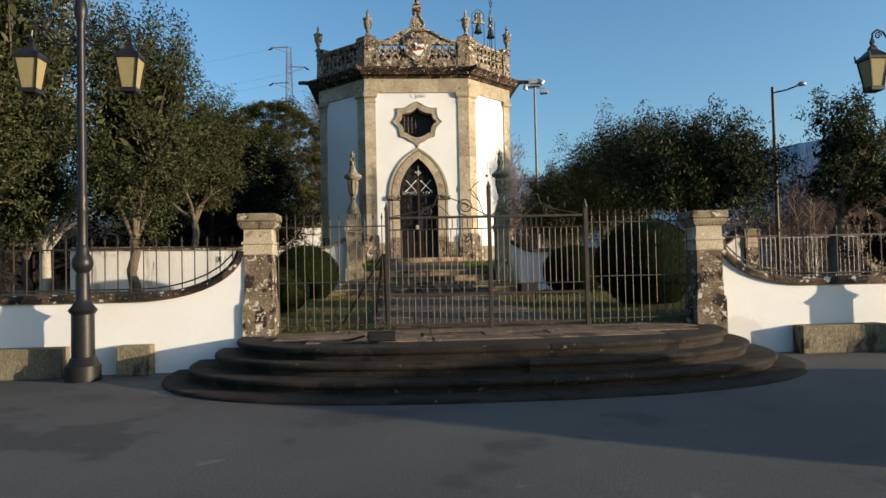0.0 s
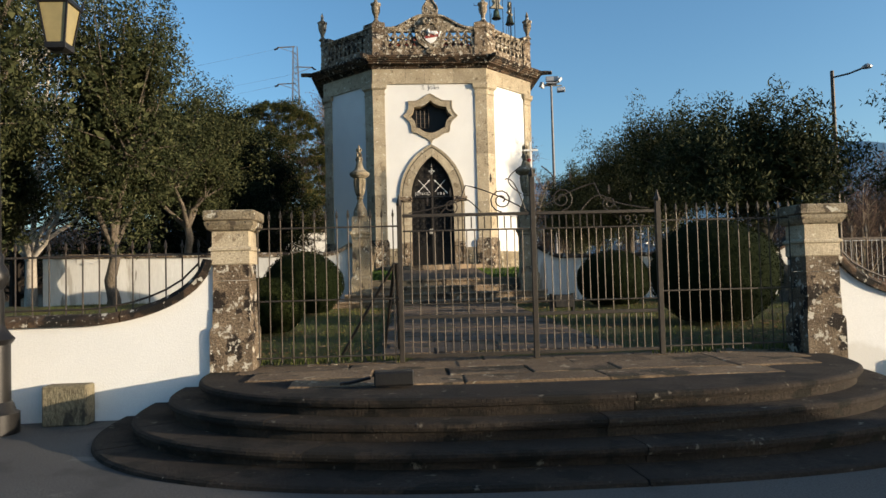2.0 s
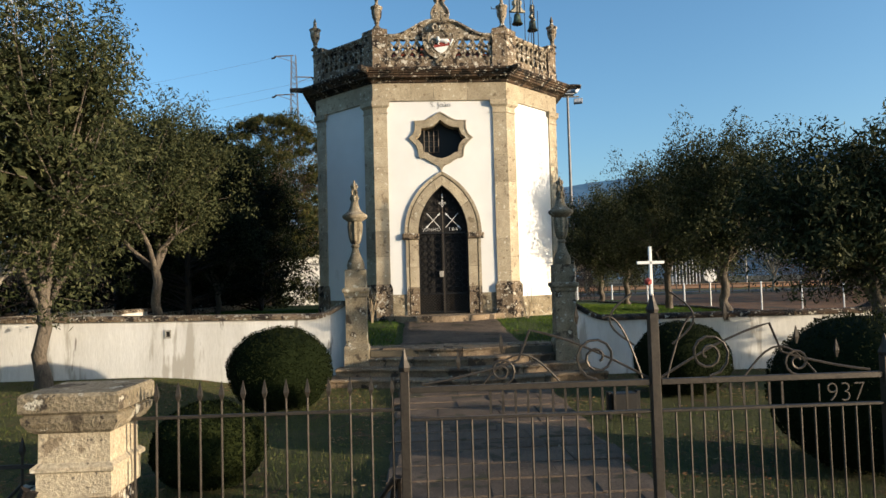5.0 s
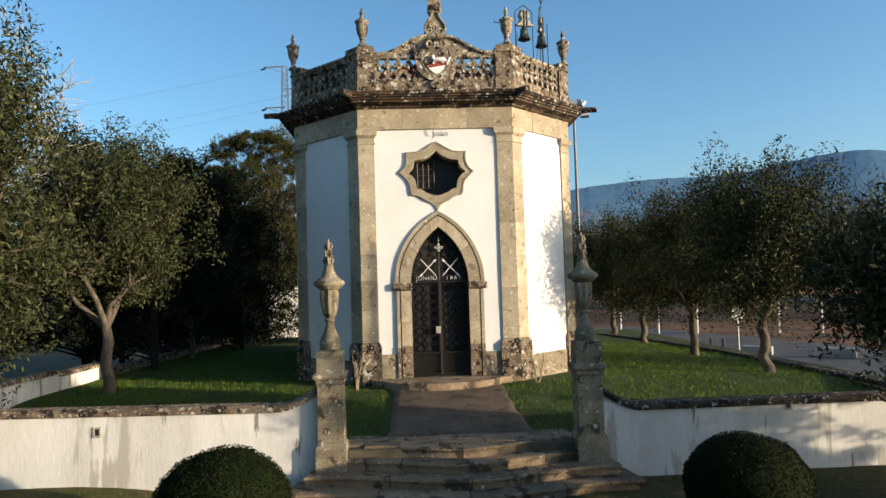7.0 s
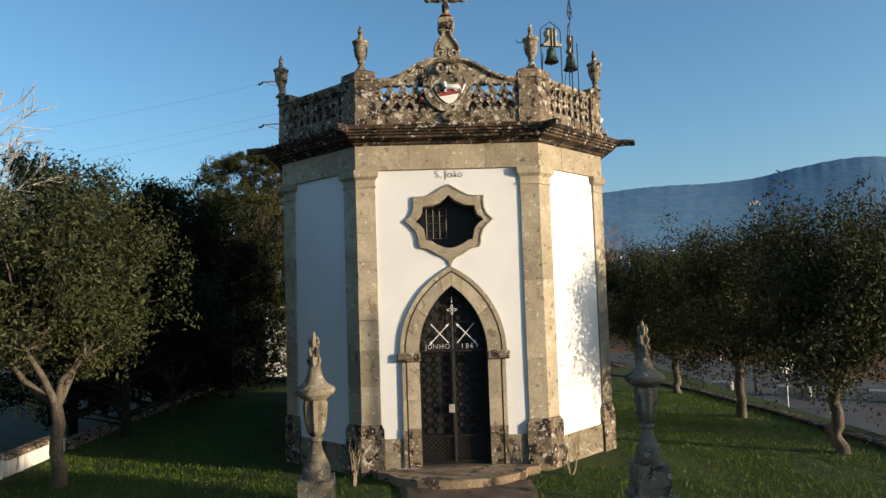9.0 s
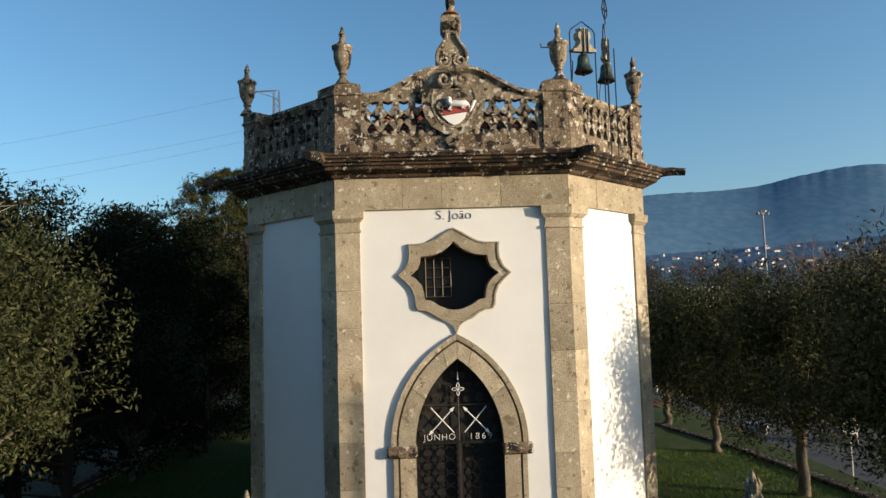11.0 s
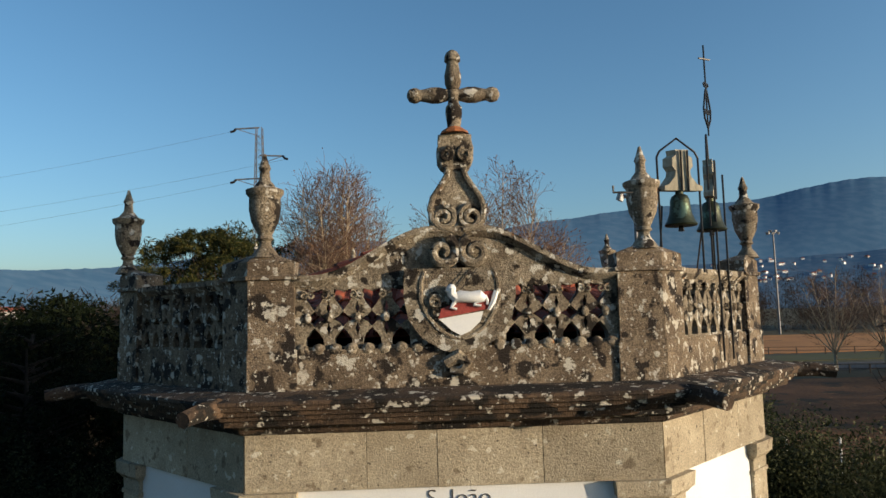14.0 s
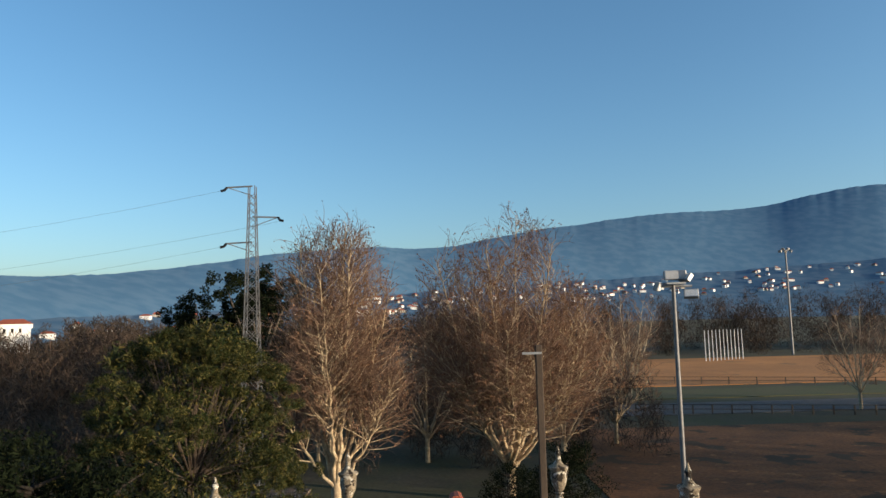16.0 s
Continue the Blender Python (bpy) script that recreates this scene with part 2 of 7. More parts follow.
M_white = surface("white_paint", (0.75, 0.75, 0.72), (0.7, 0.7, 0.68), 3, 40, 0.6, 0.05, fine_mix=0.05)
M_bronze = surface("bronze_verdigris", (0.06, 0.07, 0.04), (0.035, 0.04, 0.028), 6, 40, 0.45, 0.15, metal=0.7, spots=((0.10, 0.15, 0.11), 5, 0.6))
M_black = surface("dark_interior", (0.012, 0.012, 0.012), (0.02, 0.018, 0.016), 3, 30, 0.9, 0.1)
M_tile = surface("red_clay_tile", (0.34, 0.085, 0.043), (0.20, 0.055, 0.033), 3, 40, 0.9, 0.6, spots=((0.09, 0.05, 0.037), 5, 0.58), spots2=((0.36, 0.29, 0.21), 16, 0.68), vary=0.3)
M_letter = surface("dark_letter_paint", (0.05, 0.045, 0.04), (0.07, 0.06, 0.05), 5, 40, 0.7, 0)
M_bark = surface("olive_bark", (0.16, 0.132, 0.10), (0.065, 0.054, 0.043), 4, 30, 0.95, 0.9, tall=4, dist=0.03, fine_mix=0.5)
M_darkbark = surface("dark_evergreen_bark", (0.022, 0.017, 0.012), (0.012, 0.010, 0.008), 4, 30, 0.95, 0.6, tall=4)
M_palebark = surface("plane_tree_bark", (0.50, 0.40, 0.26), (0.25, 0.18, 0.115), 2, 20, 0.9, 0.4, fine_mix=0.4)
M_greybark = surface("pale_grey_bark", (0.42, 0.39, 0.34), (0.28, 0.25, 0.21), 2, 20, 0.9, 0.3, fine_mix=0.3)
M_twig = surface("brown_twigs", (0.19, 0.115, 0.075), (0.115, 0.07, 0.05), 0.3, 10, 0.9, 0)
M_galv = surface("galvanised_steel", (0.30, 0.31, 0.32), (0.24, 0.25, 0.26), 3, 40, 0.5, 0.05, metal=0.5, fine_mix=0.15)
M_wood = surface("grey_wood_pole", (0.085, 0.062, 0.045), (0.05, 0.037, 0.028), 2, 30, 0.9, 0.3, tall=6)
M_concrete = surface("pale_concrete", (0.36, 0.34, 0.30), (0.28, 0.265, 0.235), 2, 50, 0.9, 0.3, spots=((0.17, 0.15, 0.12), 3, 0.62))


def leafy(name, c1, c2, c3, rough=0.55):
    """Leaf colours that differ leaf by leaf and tree by tree, with some light let through."""
    m, N, L, b = nodes_of(name)
    geo = N.new("ShaderNodeNewGeometry")
    r = N.new("ShaderNodeValToRGB")
    r.color_ramp.elements[0].color, r.color_ramp.elements[1].color = (*c1, 1), (*c3, 1)
    e = r.color_ramp.elements.new(0.55)
    e.color = (*c2, 1)
    L.new(geo.outputs["Random Per Island"], r.inputs[0])
    L.new(r.outputs[0], b.inputs["Base Color"])
    b.inputs["Roughness"].default_value = rough
    b.inputs["Specular IOR Level"].default_value = 0.10
    tr = N.new("ShaderNodeBsdfTranslucent")
    L.new(r.outputs[0], tr.inputs[0])
    mx = N.new("ShaderNodeMixShader")
    mx.inputs[0].default_value = 0.12
    L.new(b.outputs[0], mx.inputs[1])
    L.new(tr.outputs[0], mx.inputs[2])
    L.new(mx.outputs[0], N["Material Output"].inputs[0])
    return m


M_olive = leafy("olive_leaves", (0.011, 0.016, 0.006), (0.033, 0.040, 0.016), (0.085, 0.088, 0.040), 0.7)
M_hedge = leafy("clipped_box_leaves", (0.005, 0.009, 0.002), (0.009, 0.014, 0.003), (0.017, 0.022, 0.005), 0.9)
# Near black: the shade these evergreens stand in is put into their leaf colour.
M_dark = leafy("shaded_evergreen_leaves", (0.0025, 0.005, 0.002), (0.005, 0.009, 0.003), (0.012, 0.016, 0.006), 0.9)
M_cedar = leafy("cedar_foliage", (0.010, 0.018, 0.005), (0.024, 0.032, 0.009), (0.12, 0.098, 0.03))
M_dry = leafy("dry_brown_leaves", (0.09, 0.045, 0.025), (0.14, 0.07, 0.04), (0.2, 0.11, 0.06))
M_blade = leafy("lawn_blades", (0.035, 0.055, 0.010), (0.075, 0.095, 0.019), (0.18, 0.165, 0.06))
M_greenblade = leafy("terrace_grass_blades", (0.03, 0.066, 0.005), (0.066, 0.125, 0.011), (0.15, 0.18, 0.03))
M_litter = leafy("fallen_leaves", (0.10, 0.05, 0.022), (0.18, 0.10, 0.045), (0.32, 0.22, 0.11))


def glazed(name, col, rough=0.3):
    m, N, L, b = nodes_of(name)
    b.inputs["Base Color"].default_value = (*col, 1)
    b.inputs["Roughness"].default_value = rough
    return m


M_amber = surface("milky_amber_glass", (0.27, 0.225, 0.11), (0.22, 0.185, 0.09), 3, 20, 0.3, 0, fine_mix=0.08)
M_pane = glazed("dark_window_glass", (0.012, 0.014, 0.016), 0.35)
M_pane.node_tree.nodes["Principled BSDF"].inputs["Specular IOR Level"].default_value = 0.12
M_red = surface("red_painted_stone", (0.32, 0.05, 0.04), (0.25, 0.05, 0.04), 5, 40, 0.7, 0.2)
M_lampwhite = surface("lamp_white", (0.7, 0.7, 0.7), (0.62, 0.62, 0.62), 4, 20, 0.5, 0)
M_yoke = surface("pale_weathered_wood", (0.42, 0.39, 0.30), (0.30, 0.27, 0.2), 6, 40, 0.85, 0.3, tall=3)
M_rustlichen = surface("orange_lichen_stone", (0.36, 0.12, 0.04), (0.20, 0.09, 0.045), 8, 40, 0.9, 0.4)
M_carpaint = surface("dark_car_paint", (0.03, 0.035, 0.045), (0.035, 0.04, 0.05), 1, 20, 0.25, 0, fine_mix=0.05)


def spiral(cx, cz, r, turns, a0, n=22, flip=1):
    return [(cx + flip * r * (1 - 0.8 * k / n) * math.cos(a0 + turns * 2 * math.pi * k / n), 0, cz + r * (1 - 0.8 * k / n) * math.sin(a0 + turns * 2 * math.pi * k / n)) for k in range(n + 1)]


def flat_spiral(cx, cz, r, turns, a0, flip, w, y):
    return [(x, y, z) for x, _, z in spiral(cx, cz, r, turns, a0, 26, flip)]


def lettering(body, size, depth, mat, parent, m, name="lettering", label="", align="CENTER", spacing=1.0):
    cu = bpy.data.curves.new(name, "FONT")
    cu.body, cu.size, cu.extrude, cu.align_x = body, size, depth, align
    cu.offset = -0.024 * size
    cu.space_character = spacing
    tmp = bpy.data.objects.new(name, cu)
    scene.collection.objects.link(tmp)
    me = bpy.data.meshes.new_from_object(tmp.evaluated_get(bpy.context.evaluated_depsgraph_get()))
    bpy.data.objects.remove(tmp)
    ob = finish(new(name, me), mat, parent)
    ob.matrix_basis = m
    return tagged(ob, label) if label else ob




M_far = leafy("far_bare_woods", (0.035, 0.03, 0.026), (0.052, 0.042, 0.035), (0.085, 0.06, 0.044), 0.9)
M_verge = surface("green_verge", (0.06, 0.072, 0.024), (0.085, 0.075, 0.03), 0.1, 3, 0.95, 0.2)

# ---------------------------------------------------------------- ground and street
Z_GARDEN, Z_CHAPEL, Z_TOP = 0.45, 1.70, 1.22


def lawn_height(x, y):
    """Upper terrace: rises from the garden stair to the chapel."""
    h = 1.20 + 0.30 * max(0.0, min(1.0, (y + 4.6) / 4.2))
    return h - 0.022 * max(0.0, x - 2.0)


bm = bmesh.new()
box(bm, -3000, 3000, -400, 3500, -1.0, -0.06)
part("ground", bm, M_ground)
tagged(bpy.data.objects["ground"], "dry brown winter ground reaching the far horizon", "ground", kind="structure")


def garden_z(x, y):
    """The lower lawn climbs a little more towards the shady corner under the terrace wall."""
    a, b = max(0.0, min(1.0, (-x - 3.6) / 2.5)), max(0.0, min(1.0, (y + 11.5) / 6.0))
    return Z_GARDEN_AT(y) + 0.22 * a * a * (3 - 2 * a) * b


def Z_GARDEN_AT(y):
    """Lower garden: rises gently from the gate to the terrace wall."""
    return 0.44 + 0.18 * max(0.0, min(1.0, (y + 14.3) / 9.0))


bm = bmesh.new()
box(bm, -60, 60, -70, -14.45, -0.4, 0.0)
tagged(part("road", bm, M_street), "smooth grey paved street before the gate", "street", kind="structure")


def sheet(name, x0, x1, y0, y1, nx, ny, height, mat, label):
    verts = [(x0 + (x1 - x0) * i / nx, y0 + (y1 - y0) * j / ny, height(x0 + (x1 - x0) * i / nx, y0 + (y1 - y0) * j / ny)) for j in range(ny + 1) for i in range(nx + 1)]
    faces = [(j * (nx + 1) + i, j * (nx + 1) + i + 1, (j + 1) * (nx + 1) + i + 1, (j + 1) * (nx + 1) + i) for j in range(ny) for i in range(nx)]
    return tagged(raw(name, verts, faces, mat, smooth=True), label, "lawn", kind="structure")


def rough(x, y):
    return 0.02 * noise.noise(Vector((x * 0.9, y * 0.9, 0))) + 0.012 * noise.noise(Vector((x * 3, y * 3, 1)))


sheet("lawn", -14, 15, -14.45, -4.9, 90, 40, lambda x, y: garden_z(x, y) + rough(x, y) - 0.01, M_lawn, "short patchy lawn of the lower garden")
sheet("terrace", -9.6, 10, -4.75, 18, 70, 90, lambda x, y: lawn_height(x, y) + rough(x, y) - 0.01, M_turf, "raised grass terrace round the chapel")

# ---------------------------------------------------------------- chapel
CX = -0.05
OCT = [Vector((CX + x, y)) for x, y in ((-1.78, 0), (1.78, 0), (3.47, 1.66), (3.47, 7.45), (1.78, 9.1), (-1.78, 9.1), (-3.47, 7.45), (-3.47, 1.66))]
chapel = thing("chapel", "small octagonal white chapel with granite pilasters and openwork parapet", "chapel", pose(0, 0, 0))
Z_CAP, Z_ENT, Z_COR, Z_PAR = 7.36, 7.84, 8.20, 9.19


def face_frame(i):
    """Origin, direction along and outward normal of the chapel's face i."""
    a, b = OCT[i], OCT[(i + 1) % 8]
    e = (b - a).normalized()
    return a, e, Vector((e.y, -e.x)), (b - a).length


def on_face(i, push=0.0):
    a, e, n, ln = face_frame(i)

    def place(u, v, w):
        p = a + e * u + n * (push - w)
        return (p.x, p.y, v)
    return place


HALF = 0.66                    # half the door's clear width
SPRING = 3.80                  # the arch's springing


def lancet(half, rise, cx, z0, z1, n=10):
    """A pointed arch from the floor: up one side, over the point and down."""
    r = (half * half + rise * rise) / (2 * half)
    a1 = math.degrees(math.acos((r - half) / r))
    right = arc(cx + half - r, z1, r, 0, a1, n)
    left = [(2 * cx - x, z) for x, z in reversed(right)]
    return [(cx + half, z0)] + right + left[1:] + [(cx - half, z0)]


STAR_OUT = [(0, 0.71), (0.10, 0.66), (0.24, 0.575), (0.38, 0.50), (0.50, 0.48), (0.70, 0.475), (0.69, 0.36), (0.70, 0.23), (0.76, 0.10), (0.87, 0), (0.76, -0.10), (0.67, -0.20), (0.62, -0.33), (0.61, -0.48), (0.57, -0.545), (0.46, -0.55), (0.36, -0.60), (0.25, -0.68), (0.12, -0.735), (0.06, -0.78), (0.03, -0.84), (0, -0.92)]
STAR_IN = [(0, 0.495), (0.08, 0.42), (0.18, 0.345), (0.34, 0.29), (0.51, 0.275), (0.52, 0.20), (0.56, 0.10), (0.68, 0), (0.58, -0.07), (0.50, -0.17), (0.475, -0.28), (0.46, -0.38), (0.36, -0.40), (0.26, -0.47), (0.12, -0.53), (0, -0.55)]
WZ = 6.35
FL = face_frame(0)[3]
UC = FL / 2
for i in range(8):
    a, e, n, ln = face_frame(i)
    bm = bmesh.new()
    holes = []
    if i == 0:
        plate(bm, [(0, 1.4), (UC - HALF - 0.05, 1.4)] + list(reversed(lancet(HALF + 0.05, 1.35, UC, 1.4, SPRING)))[1:-1] + [(UC + HALF + 0.05, 1.4), (FL, 1.4), (FL, Z_CAP + 0.1), (0, Z_CAP + 0.1)],
              [[(UC + x * 1.06, WZ + z * 1.06) for x, z in STAR_IN + [(-x, z) for x, z in reversed(STAR_IN[1:-1])]]], on_face(0), 0.55)
    else:
        plate(bm, [(0, 1.3), (ln, 1.3), (ln, Z_CAP + 0.1), (0, Z_CAP + 0.1)], [], on_face(i), 0.55)
    part("wall", bm, M_plaster, chapel, "smooth white lime-plastered wall")
    bm = bmesh.new()
    if i == 0:
        plate(bm, [(0.3, 1.3), (UC - 0.98, 1.3), (UC - 0.98, 2.18), (0.3, 2.18)], [], on_face(0, 0.03), 0.05)
        part("plinth", bm, M_pillar, chapel, "weathered granite plinth course")
        bm = bmesh.new()
        plate(bm, [(UC + 0.98, 1.3), (FL - 0.3, 1.3), (FL - 0.3, 2.18), (UC + 0.98, 2.18)], [], on_face(0, 0.03), 0.05)
    else:
        plate(bm, [(0.3, 1.2), (ln - 0.3, 1.2), (ln - 0.3, 2.04), (0.3, 2.04)], [], on_face(i, 0.03), 0.05)
    part("plinth", bm, M_pillar, chapel, "weathered granite plinth course")

# pilasters wrap each corner, block on block
for i in range(8):
    P = OCT[i]
    e2 = face_frame(i)[1]
    e1 = -face_frame(i - 1)[1]
    n2, n1 = face_frame(i)[2], face_frame(i - 1)[2]
    k = (n1 + n2) / (1 + n1.dot(n2))

    def section(w, p):
        return [P + e1 * w - n1 * 0.05, P + e1 * w + n1 * p, P + k * p, P + e2 * w + n2 * p, P + e2 * w - n2 * 0.05, P - k * 0.05]

    def stack(bm, w, p, z0, z1, w1=None, p1=None):
        lo = [bm.verts.new((q.x, q.y, z0)) for q in section(w, p)]
        hi = [bm.verts.new((q.x, q.y, z1)) for q in section(w if w1 is None else w1, p if p1 is None else p1)]
        for q in range(6):
            r = (q + 1) % 6
            bm.faces.new((lo[q], lo[r], hi[r], hi[q]))
        bm.faces.new(list(reversed(lo)))
        bm.faces.new(hi)

    bm = bmesh.new()
    stack(bm, 0.41, 0.085, 1.35, 2.36)
    stack(bm, 0.41, 0.085, 2.36, 2.46, 0.36, 0.04)
    pil = part("pilaster", bm, M_lichen, chapel, "granite corner pilaster with lichened base")
    cuts = [2.46]
    while cuts[-1] < 6.4:
        cuts.append(cuts[-1] + random.uniform(0.42, 0.78))
    cuts[-1] = 7.02
    for z0, z1 in zip(cuts, cuts[1:]):
        bm = bmesh.new()
        j = random.uniform(-0.004, 0.004)
        stack(bm, 0.346, 0.03 + j, z0, z0 + 0.01, 0.356, 0.038 + j)
        stack(bm, 0.356, 0.038 + j, z0 + 0.01, z1 - 0.01)
        stack(bm, 0.356, 0.038 + j, z1 - 0.01, z1, 0.346, 0.03 + j)
        bmesh.ops.remove_doubles(bm, verts=bm.verts, dist=0.0005)
        part("stone_block", bm, M_granite, pil)
    bm = bmesh.new()
    for w, p, z0, z1, w1, p1 in ((0.375, 0.055, 7.02, 7.06, 0.375, 0.055), (0.356, 0.038, 7.06, 7.18, 0.36, 0.042), (0.37, 0.055, 7.18, 7.23, 0.41, 0.095), (0.42, 0.105, 7.23, 7.36, 0.43, 0.115)):
        stack(bm, w, p, z0, z1, w1, p1)
    part("capital", bm, M_granite, pil, "moulded granite capital")

bm = bmesh.new()
ring(bm, OCT, [(0.035, Z_CAP + 0.003), (0.035, Z_ENT), (-0.4, Z_ENT), (-0.4, Z_CAP + 0.003)])
ent = part("entablature", bm, M_mortar, chapel, "plain beige granite band below the cornice")
for i in range(8):
    ln = face_frame(i)[3]
    us = [-0.015] + sorted(ln * (k + 1) / (3 if ln < 3 else 4) + random.uniform(-0.2, 0.2) for k in range(2 if ln < 3 else 3)) + [ln + 0.015]
    for a, b in zip(us, us[1:]):
        bm = bmesh.new()
        plate(bm, [(a + 0.003, Z_CAP), (b - 0.003, Z_CAP), (b - 0.003, Z_ENT), (a + 0.003, Z_ENT)], [], on_face(i, 0.05 + random.uniform(-0.003, 0.004)), 0.2)
        part("frieze_block", bm, M_granite, ent)
bm = bmesh.new()
ring(bm, OCT, [(0.06, Z_ENT), (0.10, Z_ENT + 0.02), (0.12, Z_ENT + 0.06), (0.22, Z_ENT + 0.09), (0.29, Z_ENT + 0.105), (0.30, Z_ENT + 0.15), (0.345, Z_ENT + 0.16), (0.35, Z_ENT + 0.195), (0.40, Z_ENT + 0.205), (0.405, Z_ENT + 0.24), (0.45, Z_ENT + 0.25), (0.46, Z_ENT + 0.285), (0.475, Z_ENT + 0.295), (0.47, Z_ENT + 0.325), (0.2, Z_COR), (-0.5, Z_COR), (-0.5, Z_ENT)])
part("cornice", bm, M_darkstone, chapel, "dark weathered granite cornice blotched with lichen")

# parapet: base course, openwork panels, rail, posts with urns
WALL_OCT = OCT
OCT = [Vector(q) for q in ((-1.80, 0), (1.80, 0), (3.46, 1.66), (3.46, 7.45), (1.80, 9.1), (-1.80, 9.1), (-3.58, 7.45), (-3.58, 1.66))]
FL = face_frame(0)[3]
UC = FL / 2
bm = bmesh.new()
ring(bm, OCT, [(0.03, Z_COR), (0.03, Z_COR + 0.34), (-0.21, Z_COR + 0.34), (-0.21, Z_COR)])
part("parapet_base", bm, M_lichen, chapel, "solid lower course of the parapet")


def drop_hole(cx, cz, w, h):
    """Pierced opening like a shield hanging from a round head."""
    return [(cx + x * w, cz + z * h) for x, z in ((0, -0.5), (0.32, -0.12), (0.5, 0.2), (0.42, 0.5), (0, 0.38), (-0.42, 0.5), (-0.5, 0.2), (-0.32, -0.12))]


def lozenge(cx, cz, w, h):
    return [(cx + x * w, cz + z * h) for x, z in ((0, -0.5), (0.22, -0.2), (0.5, 0), (0.22, 0.2), (0, 0.5), (-0.22, 0.2), (-0.5, 0), (-0.22, -0.2))]


def arch_hole(cx, cz, w, h):
    return [(cx + x * w, cz + z * h) for x, z in ((-0.5, -0.5), (0.5, -0.5), (0.46, -0.05), (0.25, 0.25), (0, 0.5), (-0.25, 0.25), (-0.46, -0.05))]


def pierced(u0, u1, z0, pitch=0.262, skip=None):
    n = max(1, round((u1 - u0) / pitch))
    p = (u1 - u0) / n
    loops = []
    for k in range(n):
        c = u0 + p * (k + 0.5)
        if skip and skip[0] < c < skip[1]:
            continue
        loops += [drop_hole(c, z0 + 0.435, p * 0.72, 0.19), lozenge(c, z0 + 0.265, p * 0.74, 0.135), arch_hole(c, z0 + 0.105, p * 0.66, 0.165)]
        if k < n - 1 and not (skip and skip[0] < c + p / 2 < skip[1]):
            loops += [lozenge(c + p / 2, z0 + 0.36, p * 0.17, 0.15), lozenge(c + p / 2, z0 + 0.18, p * 0.17, 0.14)]
    return loops


ZB = Z_COR + 0.34
CREST = 0.40


def crest(u):
    """Height of the front parapet's top above the rail, swept up to its middle."""
    d = abs(u - UC)
    if d > 1.25:
        return 0.0
    t = 1 - d / 1.25
    return CREST * (0.5 - 0.5 * math.cos(math.pi * min(1, t * 1.15))) + 0.02 * math.sin(math.pi * t)


